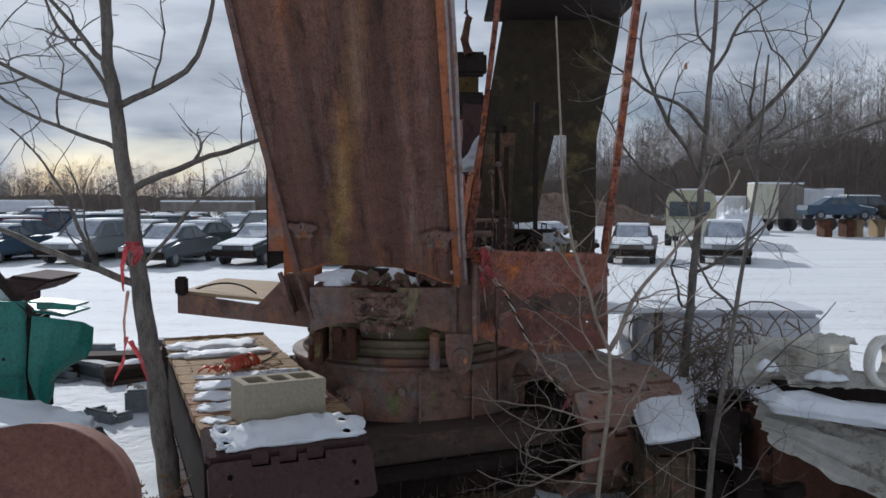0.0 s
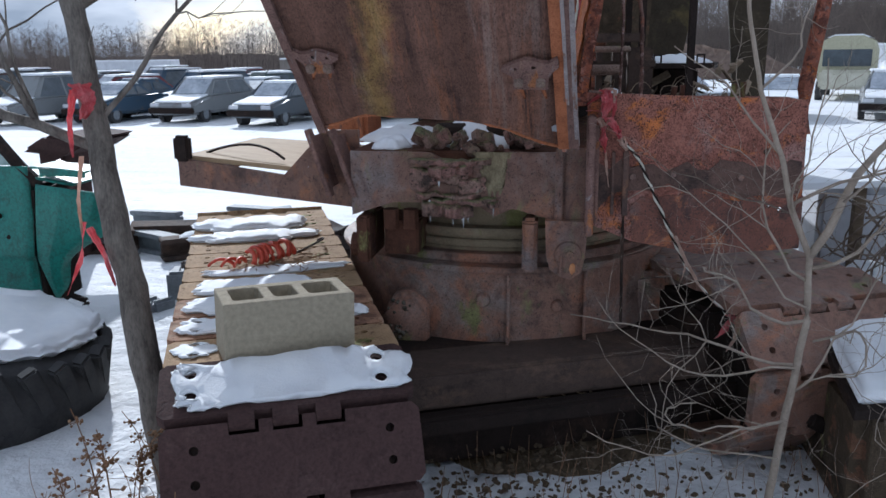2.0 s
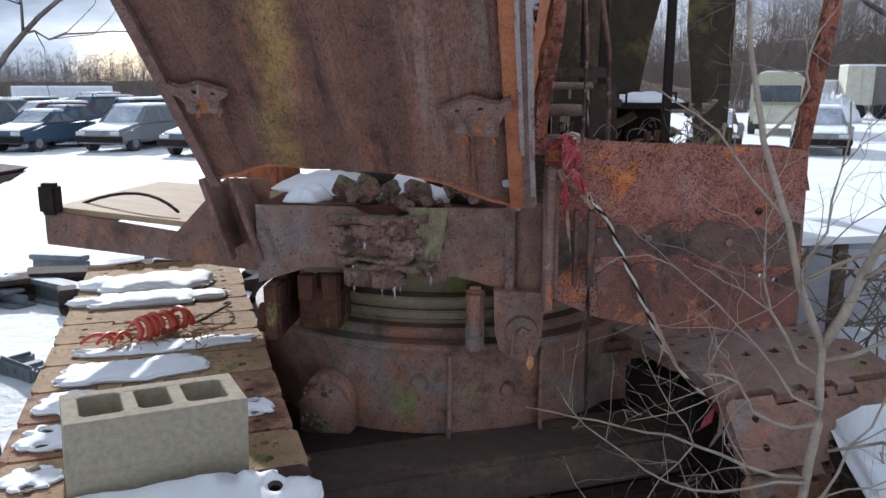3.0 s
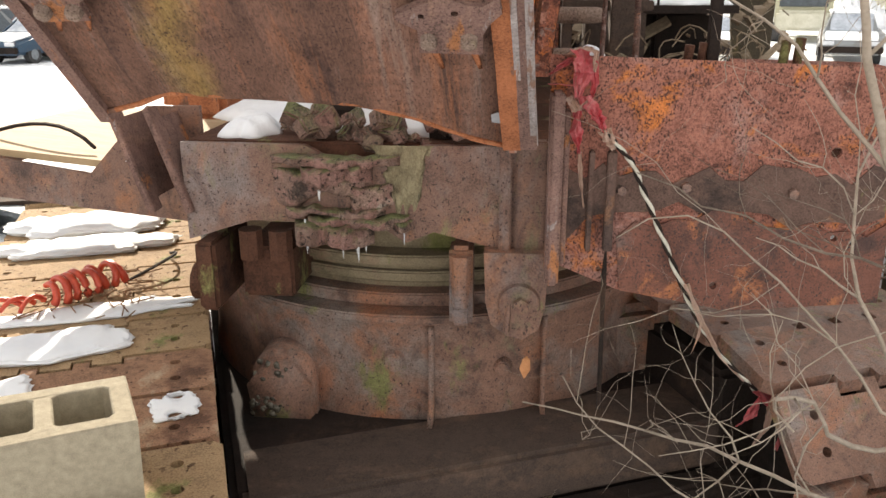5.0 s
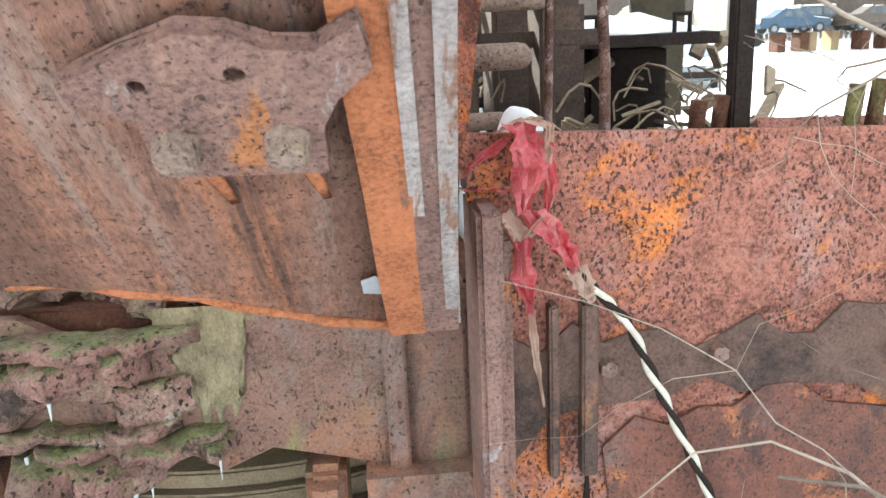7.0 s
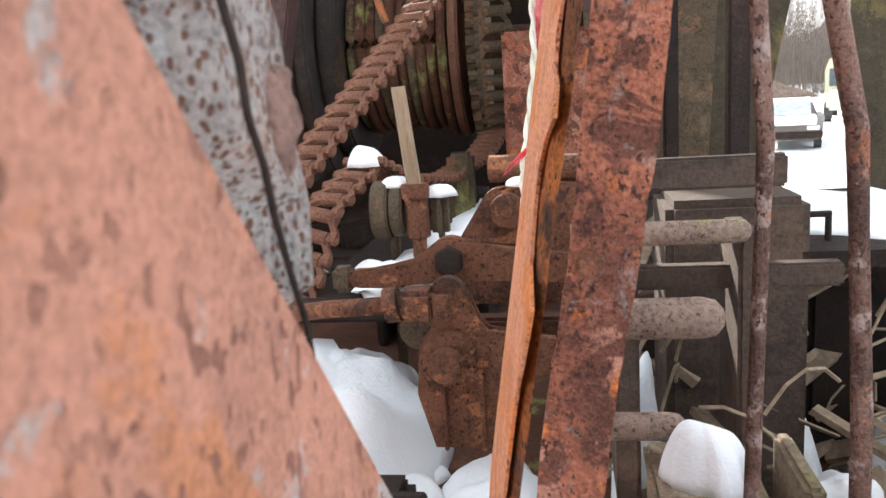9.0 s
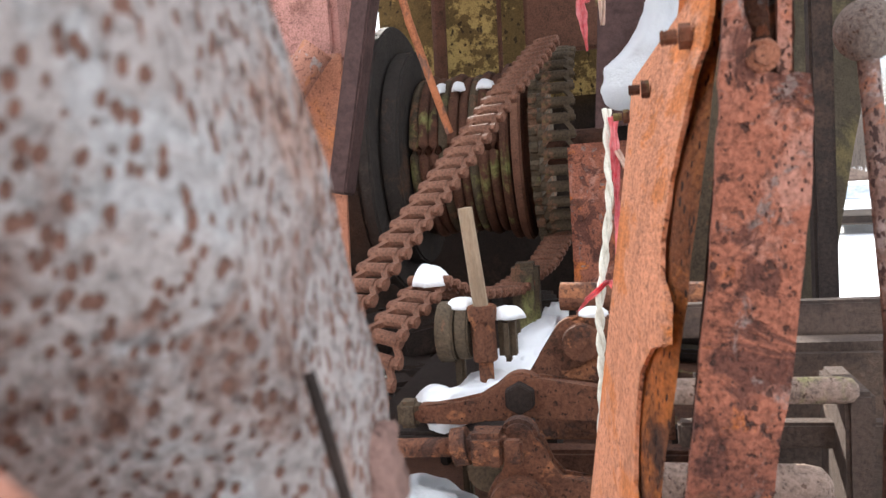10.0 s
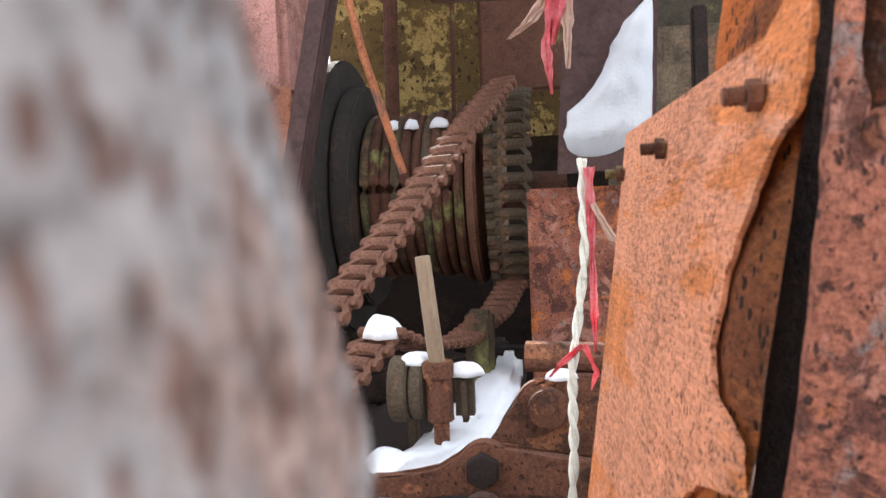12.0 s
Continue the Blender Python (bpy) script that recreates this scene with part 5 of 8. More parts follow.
def chain(name, pts, mesh, scale=1.0, across=(1, 0, 0)):
    """A roller chain laid along points; the first link carries the others."""
    pts = [Vector(p) for p in pts]
    step = 0.036 * scale
    res, carry = [], 0.0
    for a, b in zip(pts, pts[1:]):
        d = (b - a).length
        t = carry
        while t < d:
            res.append((a + (b - a) * (t / d), (b - a).normalized()))
            t += step
        carry = t - d
    first = None
    for p, d in res:
        z = Vector(across)
        z = (z - d * z.dot(d)).normalized()
        y = z.cross(d)
        m = Matrix(((d.x, y.x, z.x, p.x), (d.y, y.y, z.y, p.y), (d.z, y.z, z.z, p.z), (0, 0, 0, 1))) @ Matrix.Scale(scale, 4)
        ob = part("chain_link" if first else name, mesh, None, first or EX)
        if first is None:
            ob.matrix_basis = m
            ob.matrix_parent_inverse = Matrix.Translation(EX.location).inverted()
            ob["label"] = "heavy rusted roller chain"
            first, inv = ob, m.inverted()
        else:
            ob.matrix_basis = m
            ob.matrix_parent_inverse = inv
    return first


def arcpts(cx, r, a0, a1, n=16):
    return [DC + Vector((cx, math.cos(radians(a0 + (a1 - a0) * k / (n - 1))) * r, math.sin(radians(a0 + (a1 - a0) * k / (n - 1))) * r)) for k in range(n)]


chain("roller_chain", arcpts(0.115, 0.27, 95, 262, 26), LINK_G, 1.22)
chain("roller_chain", [(0.09, 5.60, 2.83), (0.02, 5.28, 2.68), (-0.10, 4.95, 2.45), (-0.26, 4.58, 2.18), (-0.36, 4.38, 2.02)], LINK, 1.14, (1, -0.25, 0.1))
chain("roller_chain", [(0.10, 5.62, 2.32), (0.07, 5.42, 2.27), (0.02, 5.15, 2.25), (-0.03, 4.92, 2.28), (-0.055, 4.78, 2.325), (-0.10, 4.66, 2.27), (-0.15, 4.60, 2.12), (-0.19, 4.56, 2.0)], LINK, 1.0, (1, -0.2, 0))

# left housing
bm = bmesh.new()
plate(bm, [(-1.15, 2.03), (-0.415, 2.03), (-0.385, 2.82), (-1.15, 2.86)], 0.012, axes((0, 5.36, 0), (1, 0, 0), (0, 0, 1)), [(-0.52, 2.14, 0.03)])
hp = part("housing_plate", bm, M_HOUSING, EX, "salmon rusted housing side plate")
bm = bmesh.new()
cyl(bm, (-0.415, 5.28, 2.825), (-0.70, 5.22, 2.46), 0.039, n=20)
part("pipe_brace", bm, M_LIP, EX, "salmon rusted pipe brace")
bm = bmesh.new()
box(bm, (-0.60, 5.38, 2.8), (-0.40, 5.6, 3.6), None, 0.02)
cyl(bm, (-0.66, 5.55, 2.85), (-0.66, 5.5, 2.85), 0.14, n=28)
part("housing_column", bm, M_PINK, EX, "faded red housing column")
bm = bmesh.new()
mm = axes((-0.34, 5.15, 2.48), (0.10, 0.06, 0.55), (0, 1, 0))
box(bm, (0, -0.035, -0.022), (0.75, 0.035, 0.022), mm, 0.005)
part("channel", bm, M_MAROON, EX, "dark maroon channel")
bm = bmesh.new()
tube(bm, [(-0.215, 5.2, 3.05), (-0.17, 5.2, 2.85), (-0.105, 5.25, 2.60)], 0.009, 8)
part("rod", bm, M_ORANGE, EX)

# hanging sheet, red box and cords
bm = bmesh.new()
plate(bm, [(0.226, 2.572), (0.30, 2.575), (0.396, 2.56), (0.412, 3.05), (0.262, 3.06)], 0.02, axes((0, 5.0, 0), (1, 0, 0), (0, 0, 1)))
for v in bm.verts:
    v.co.y -= 0.075 * (v.co.z - 2.57)
part("hanging_sheet", bm, M_MAROON, EX, "dark maroon sheet with snow lodged on it")
bm = bmesh.new()
box(bm, (0.165, 5.1, 2.05), (0.36, 5.3, 2.55), None, 0.006)
rb = part("gear_cover", bm, M_POST, EX, "red rusted riveted gear cover")
for x0 in (0.185, 0.25, 0.33):
    for z0 in (2.52, 2.40, 2.25):
        bm = bmesh.new()
        cyl(bm, (x0, 5.1, z0), (x0, 5.094, z0), 0.008, 0.006, 8)
        part("rivet", bm, M_POST, rb)

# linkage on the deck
def scale_to_view(before, s, shift):
    """Scales everything built since the names in before towards a camera position, to fit its view."""
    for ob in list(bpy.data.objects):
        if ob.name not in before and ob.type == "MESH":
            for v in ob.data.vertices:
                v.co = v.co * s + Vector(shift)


def names():
    return set(bpy.data.objects.keys())


def rounded(bm, amount=0.005):
    bmesh.ops.bevel(bm, geom=[e for e in bm.edges if e.calc_face_angle(0) > 0.7], offset=amount, segments=2, affect="EDGES")
    return bm


def face_xz(y):
    """Drawing plane facing the viewer at distance y."""
    return axes((0, y, 0), (1, 0, 0), (0, 0, 1))


def wheel_pts(cx, cz, r, a0, a1, n=9):
    return [(cx + r * math.cos(radians(a0 + (a1 - a0) * k / (n - 1))), cz + r * math.sin(radians(a0 + (a1 - a0) * k / (n - 1)))) for k in range(n)]


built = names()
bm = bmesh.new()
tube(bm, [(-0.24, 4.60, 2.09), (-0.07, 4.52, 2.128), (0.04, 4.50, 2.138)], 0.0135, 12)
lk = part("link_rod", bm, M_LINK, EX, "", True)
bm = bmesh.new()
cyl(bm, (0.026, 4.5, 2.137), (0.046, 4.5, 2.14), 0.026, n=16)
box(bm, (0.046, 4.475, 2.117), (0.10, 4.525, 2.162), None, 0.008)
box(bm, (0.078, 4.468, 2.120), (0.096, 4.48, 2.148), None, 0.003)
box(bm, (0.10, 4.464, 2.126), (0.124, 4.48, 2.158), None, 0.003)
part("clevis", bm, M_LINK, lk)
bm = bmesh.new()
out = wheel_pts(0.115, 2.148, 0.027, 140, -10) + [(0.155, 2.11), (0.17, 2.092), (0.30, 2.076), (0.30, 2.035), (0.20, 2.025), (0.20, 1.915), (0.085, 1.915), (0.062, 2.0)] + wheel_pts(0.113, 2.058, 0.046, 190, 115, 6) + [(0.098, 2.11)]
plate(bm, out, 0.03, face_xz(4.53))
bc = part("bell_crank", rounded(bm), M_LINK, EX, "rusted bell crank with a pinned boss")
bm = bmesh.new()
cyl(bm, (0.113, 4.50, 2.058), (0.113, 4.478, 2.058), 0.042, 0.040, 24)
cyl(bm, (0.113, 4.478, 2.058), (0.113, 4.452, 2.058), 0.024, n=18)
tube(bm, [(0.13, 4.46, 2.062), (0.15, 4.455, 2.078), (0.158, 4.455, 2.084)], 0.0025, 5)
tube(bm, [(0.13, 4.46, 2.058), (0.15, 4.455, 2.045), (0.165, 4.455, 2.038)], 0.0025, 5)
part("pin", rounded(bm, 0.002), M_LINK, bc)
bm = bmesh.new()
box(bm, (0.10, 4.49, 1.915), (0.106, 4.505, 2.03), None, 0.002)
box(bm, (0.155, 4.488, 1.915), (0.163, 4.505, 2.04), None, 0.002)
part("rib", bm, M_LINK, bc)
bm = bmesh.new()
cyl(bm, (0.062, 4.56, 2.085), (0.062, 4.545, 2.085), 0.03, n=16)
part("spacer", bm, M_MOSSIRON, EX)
scale_to_view(built, 0.87, (0.0359, 0.4475, 0.3221))
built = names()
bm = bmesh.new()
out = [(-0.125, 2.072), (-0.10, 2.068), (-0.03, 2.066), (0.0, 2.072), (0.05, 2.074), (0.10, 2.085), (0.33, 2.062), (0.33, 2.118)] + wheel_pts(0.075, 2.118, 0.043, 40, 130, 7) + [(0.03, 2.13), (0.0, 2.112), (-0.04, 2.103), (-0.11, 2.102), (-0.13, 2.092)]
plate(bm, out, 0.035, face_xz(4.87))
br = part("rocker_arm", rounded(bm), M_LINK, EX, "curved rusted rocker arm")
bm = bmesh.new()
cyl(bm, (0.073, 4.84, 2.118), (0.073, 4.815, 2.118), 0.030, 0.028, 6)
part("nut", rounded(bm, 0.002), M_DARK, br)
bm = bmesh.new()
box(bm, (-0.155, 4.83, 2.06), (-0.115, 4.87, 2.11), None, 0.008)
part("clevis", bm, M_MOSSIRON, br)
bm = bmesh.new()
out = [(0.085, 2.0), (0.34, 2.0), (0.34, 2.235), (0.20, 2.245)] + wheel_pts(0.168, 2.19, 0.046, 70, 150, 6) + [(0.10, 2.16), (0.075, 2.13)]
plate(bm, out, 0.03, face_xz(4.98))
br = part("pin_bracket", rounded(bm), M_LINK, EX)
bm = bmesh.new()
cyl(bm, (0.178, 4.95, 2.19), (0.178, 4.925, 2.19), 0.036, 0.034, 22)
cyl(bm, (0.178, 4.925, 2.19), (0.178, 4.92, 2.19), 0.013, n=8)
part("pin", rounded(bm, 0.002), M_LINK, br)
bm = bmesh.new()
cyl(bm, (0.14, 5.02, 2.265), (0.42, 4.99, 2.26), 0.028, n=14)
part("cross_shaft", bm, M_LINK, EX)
scale_to_view(built, 0.71, (0.080, 0.998, 0.7186))
bm = bmesh.new()
box(bm, (0.13, 4.62, 2.045), (0.42, 4.66, 2.085), None, 0.006)
part("cross_bar", bm, M_IRON, EX)
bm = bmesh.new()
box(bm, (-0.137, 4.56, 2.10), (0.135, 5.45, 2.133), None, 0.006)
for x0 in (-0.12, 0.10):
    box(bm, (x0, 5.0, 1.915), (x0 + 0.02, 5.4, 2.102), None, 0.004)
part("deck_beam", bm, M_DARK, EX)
bm = bmesh.new()
cyl(bm, (-0.033, 4.72, 2.25), (-0.004, 4.72, 2.25), 0.050, n=22)
cyl(bm, (-0.002, 4.72, 2.25), (0.020, 4.72, 2.25), 0.046, n=22)
bb = part("bearing", rounded(bm, 0.003), M_MOSSIRON, EX, "mossy round bearing")
bm = bmesh.new()
cyl(bm, (0.043, 4.70, 2.205), (0.041, 4.70, 2.285), 0.020, n=14)
cyl(bm, (0.041, 4.70, 2.27), (0.041, 4.70, 2.295), 0.024, n=14)
cyl(bm, (0.043, 4.70, 1.915), (0.043, 4.70, 2.205), 0.012, n=10)
part("socket", rounded(bm, 0.002), M_LINK, bb)
bm = bmesh.new()
box(bm, (0.064, 4.70, 2.20), (0.092, 4.74, 2.275), None, 0.01)
box(bm, (-0.012, 4.715, 1.915), (0.004, 4.735, 2.21), None, 0.004)
part("bearing_leg", bm, M_MOSSIRON, bb)
bm = bmesh.new()
cyl(bm, (0.041, 4.70, 2.285), (0.027, 4.69, 2.452), 0.0125, 0.0115, 12)
alone("wooden_handle", bm, M_STICK, "bare wooden handle standing in a rusted socket", "handle")
bm = bmesh.new()
box(bm, (0.02, 5.2, 2.13), (0.08, 5.26, 2.30), pose(0, 0, 0, 0, 0, 0), 0.01)
part("stop", bm, M_MOSSIRON, EX)
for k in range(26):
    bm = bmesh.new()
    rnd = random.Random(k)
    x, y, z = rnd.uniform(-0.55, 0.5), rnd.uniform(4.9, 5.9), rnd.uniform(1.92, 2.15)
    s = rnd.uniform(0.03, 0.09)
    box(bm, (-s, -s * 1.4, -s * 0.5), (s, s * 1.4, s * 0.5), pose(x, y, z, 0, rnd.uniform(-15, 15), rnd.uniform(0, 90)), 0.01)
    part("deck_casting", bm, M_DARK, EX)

# controls in the cab
M_LEVER = rust("lever_spotted", (0.09, 0.05, 0.04), (0.20, 0.115, 0.09), (0.32, 0.22, 0.19), pit=0.9, pit_scale=300, pit_col=(0.06, 0.03, 0.025), blotches=(((0.30, 0.22, 0.20), 30, 0.54), ((0.30, 0.12, 0.07), 20, 0.58)), grit_scale=400)


def lever(name, pts, r, ball=None, label=""):
    bm = bmesh.new()
    tube(bm, wobble(pts, 0.0012, 4), r, 10)
    ob = part(name, bm, M_LEVER, EX, label, True)
    if ball:
        bm = bmesh.new()
        bmesh.ops.create_uvsphere(bm, u_segments=24, v_segments=14, radius=ball, matrix=Matrix.Translation(pts[-1]))
        part("ball_knob", bm, M_KNOB, ob, "round rusted iron knob", True)
    return ob


lever("control_lever", [(0.405, 3.95, 1.95), (0.41, 3.95, 2.2), (0.411, 3.94, 2.4), (0.401, 3.94, 2.566)], 0.0056, 0.0170, "rusted control lever with a ball knob")
lever("control_lever", [(0.482, 3.95, 1.95), (0.486, 3.97, 2.2), (0.478, 3.98, 2.4), (0.444, 4.0, 2.612)], 0.0075, 0.0180, "rusted control lever with a ball knob")
bm = bmesh.new()
box(bm, (0.635, 3.93, 1.95), (0.66, 3.955, 2.95), None, 0.003)
part("window_bar", bm, M_DARK, EX)
for x1, y0, z0, r in ((0.430, 4.17, 2.216, 0.020), (0.46, 4.20, 2.293, 0.012), (0.388, 4.12, 2.128, 0.013)):
    bm = bmesh.new()
    tube(bm, [(0.29, y0, z0), (x1 - r, y0, z0), (x1 - r * 0.35, y0, z0), (x1, y0, z0)], r, 16)
    for v in bm.verts:
        if v.co.x > x1 - 0.001:
            v.co.y, v.co.z = y0 + (v.co.y - y0) * 0.45, z0 + (v.co.z - z0) * 0.45
        elif v.co.x > x1 - r * 0.5:
            v.co.y, v.co.z = y0 + (v.co.y - y0) * 0.86, z0 + (v.co.z - z0) * 0.86
    part("pedal_roller", bm, M_ROLLER, EX, "dull grey-brown rusted round pedal bar", True)
bm = bmesh.new()
for x0, z0 in ((0.33, 2.0), (0.45, 2.0)):
    box(bm, (x0, 4.20, z0), (x0 + 0.025, 4.3, 2.29), None, 0.004)
box(bm, (0.31, 4.24, 2.225), (0.56, 4.26, 2.25), None, 0.003)
box(bm, (0.31, 4.30, 2.32), (0.52, 4.32, 2.355), None, 0.003)
box(bm, (0.40, 4.35, 1.92), (0.56, 4.5, 2.30), None, 0.01)
part("pedal_frame", bm, M_BEAM, EX)
bm = bmesh.new()
plate(bm, [(0.52, 4.36), (0.80, 4.36), (0.86, 4.62), (0.80, 4.86), (0.56, 4.86), (0.50, 4.62)], 0.02, Matrix.Translation((0, 0, 2.215)))
box(bm, (0.60, 4.5, 1.92), (0.76, 4.75, 2.216), None, 0.01)
seat = part("operator_seat", bm, M_DARK, EX, "bare rusted operator seat pan under snow")
for x0 in (0.584, 0.755):
    bm = bmesh.new()
    for a, b in (((x0 - 0.014, 4.42, 2.235), (x0 - 0.014, 4.42, 2.268)), ((x0 + 0.014, 4.42, 2.235), (x0 + 0.014, 4.42, 2.268)), ((x0 - 0.017, 4.42, 2.268), (x0 + 0.017, 4.42, 2.268))):
        cyl(bm, a, b, 0.004, n=6)
    part("bracket", bm, M_DARK, seat)
bm = bmesh.new()
random.seed(21)
for k in range(190):
    x, y = random.uniform(0.35, 1.0), random.uniform(4.02, 4.75)
    z = 1.925 + random.random() ** 1.3 * (0.08 + 0.22 * min(1, (y - 4.0) / 0.6))
    l, w = random.uniform(0.012, 0.07), random.uniform(0.003, 0.016)
    box(bm, (-l, -w, -w * 0.4), (l, w, w * 0.4), pose(x, y, z, random.uniform(-50, 50), random.uniform(-40, 40), random.uniform(0, 180)), 0.0)
for k in range(60):
    x, y = random.uniform(0.35, 1.0), random.uniform(4.1, 4.7)
    z = 1.95 + random.random() * 0.2
    tube(bm, bezier((x, y, z), (x + random.uniform(-0.06, 0.06), y, z + 0.07), (x + random.uniform(-0.1, 0.1), y + random.uniform(-0.1, 0.1), z + random.uniform(-0.03, 0.06)), 5), 0.0022, 4)
alone("deck_litter", bm, M_SPLINT, "splintered wood and rubbish heaped on the cab floor", "litter", kind="stuff")
bm = bmesh.new()
box(bm, (0.352, 4.02, 2.085), (0.445, 4.15, 2.10), None, 0.004)
bracket = part("floor_bracket", bm, M_GREENIRON, EX)
for x0, x1, y0, z1 in ((0.354, 0.370, 4.03, 2.086), (0.425, 0.441, 4.03, 2.086), (0.46, 0.475, 4.0, 2.13)):
    bm = bmesh.new()
    box(bm, (x0, y0, 1.92), (x1, y0 + 0.105, z1), None, 0.004)
    part("leg", bm, M_GREENIRON, bracket)
for x0, z0 in ((0.595, 2.16), (0.625, 2.165), (0.80, 2.17), (0.83, 2.175)):
    bm = bmesh.new()
    tube(bm, [(x0 + 0.005, 3.96, 1.95), (x0, 3.95, 2.1), (x0 + 0.004, 3.945, z0)], 0.011, 8)
    part("stub_lever", bm, M_IRON, EX, "", True)
for x0, y0, z1 in ((0.52, 4.62, 2.75), (0.50, 5.2, 2.9), (0.60, 5.9, 3.0)):
    bm = bmesh.new()
    box(bm, (x0, y0, 1.9), (x0 + 0.03, y0 + 0.03, z1), None, 0.004)
    part("upright", bm, M_DARK, EX)
bm = bmesh.new()
plate(bm, [(0.34, 2.2), (0.62, 2.2), (0.66, 2.9), (0.34, 2.9)], 0.012, axes((0, 5.4, 0), (1, 0, 0), (0, 0, 1)))
part("inner_wall", bm, M_MOSSIRON, EX, "mottled dark olive inner wall plate")

# hook block and sheaves above
bm = bmesh.new()
box(bm, (0.02, 4.9, 3.25), (0.42, 5.05, 3.40), None, 0.02)
box(bm, (0.0, 4.95, 3.02), (0.42, 5.3, 3.14), None, 0.02)
part("gantry_beam", bm, M_DARK, EX)
bm = bmesh.new()
tube(bm, [(0.30, 4.9, 3.38), (0.27, 4.9, 3.48), (0.30, 4.9, 3.62), (0.28, 4.9, 3.66)], 0.035, 10, 0.02)
tube(bm, [(0.28, 4.9, 3.64), (0.285, 4.9, 4.6)], 0.008, 6)
alone("hanging_hook", bm, M_IRON, "rusted hook hanging on a wire rope", "hook")

# ---- things on the machine ----


def cinder_block():
    lx, ly, lz = 0.397, 0.194, 0.194
    bm = bmesh.new()
    out = [(0, 0), (lx, 0), (lx, ly), (0, ly)]
    edges = []
    holes = ((0.035, 0.128), (0.16, 0.235), (0.267, 0.362))
    vs = [bm.verts.new((x, y, 0)) for x, y in out]
    edges += [bm.edges.new((vs[i], vs[(i + 1) % 4])) for i in range(4)]
    for a, b in holes:
        q = [(a + 0.01, 0.035), (b - 0.01, 0.035), (b, 0.045), (b, ly - 0.045), (b - 0.01, ly - 0.035), (a + 0.01, ly - 0.035), (a, ly - 0.045), (a, 0.045)]
        hv = [bm.verts.new((x, y, 0)) for x, y in q]
        edges += [bm.edges.new((hv[i], hv[(i + 1) % 8])) for i in range(8)]
    faces = [f for f in bmesh.ops.triangle_fill(bm, edges=edges)["geom"] if isinstance(f, bmesh.types.BMFace)]
    ext = bmesh.ops.extrude_face_region(bm, geom=faces)
    for v in ext["geom"]:
        if isinstance(v, bmesh.types.BMVert):
            v.co.z += lz
    bmesh.ops.bevel(bm, geom=[e for e in bm.edges if e.calc_face_angle(0) > 1.0], offset=0.003, segments=1, affect="EDGES")
    for v in bm.verts:
        v.co += Vector((1, 1, 1)) * 0.0015 * noise.noise(v.co * 40)
    ob = alone("cinder_block", bm, M_CONC, "grey concrete block with three cores standing on the track", "concrete block")
    ob.matrix_world = axes((-0.757, 3.045, 1.386), (0.343, 0.215, -0.012), (-0.105, 0.165, 0.0))
    return ob


cinder_block()

random.seed(2)
c = Vector((-1.08, 4.28, 1.40))
along = Vector((0.075, 0.13, 0)).normalized()
cross = Vector((along.y, -along.x, 0))
COIL = thing("red_hose", c, "torn bright red corrugated plastic hose lying on the track", "hose")
for k in range(8):
    o = c + along * (-0.13 + k * 0.033) + cross * random.uniform(-0.012, 0.012)
    lean = random.uniform(-0.35, 0.35)
    r = random.uniform(0.034, 0.05)
    a1 = random.uniform(150, 235)
    bm = bmesh.new()
    pts = []
    for q in range(13):
        a = radians(-25 + a1 * q / 12)
        pts.append(o + cross * math.cos(a) * r * 1.1 + Vector((0, 0, 0.022 + math.sin(a) * r)) + along * math.sin(a) * r * lean)
    tube(bm, pts, 0.0125, 7, 0.009)
    part("rib", bm, M_REDPLASTIC, COIL, "", True)
for k in range(3):
    bm = bmesh.new()
    o = c + along * (-0.14 - 0.03 * k)
    tube(bm, bezier(o + Vector((0, 0, 0.012)), o - along * 0.05 + cross * (0.03 - 0.03 * k) + Vector((0, 0, 0.07)), o - along * 0.10 + cross * (0.05 - 0.05 * k) + Vector((0, 0, 0.016)), 7), 0.009, 6, 0.006)
    part("torn_strip", bm, M_REDPLASTIC, COIL, "", True)
bm = bmesh.new()
tube(bm, bezier((-1.0, 4.35, 1.40), (-0.85, 4.55, 1.46), (-0.98, 4.65, 1.40), 10), 0.005, 5)
alone("wire", bm, M_DARK, "thin curled wire lying on the track", "wire")
bm = bmesh.new()
random.seed(3)
for k in range(120):
    p = c + Vector((random.gauss(0.02, 0.10), random.gauss(0, 0.10), 0.004))
    d = Vector((random.uniform(-1, 1), random.uniform(-1, 1), random.uniform(-0.1, 0.3))) * 0.03
    tube(bm, [p - d, p + d], 0.0022, 3)
alone("grass_litter", bm, M_WEED, "dry grass litter on the track shoes", "litter", kind="stuff")

# snow lying on the machine
def on_track(s, w, dz=0.0):
    p = C0 + U * s + V * w
    return p.x, p.y, TOP + dz


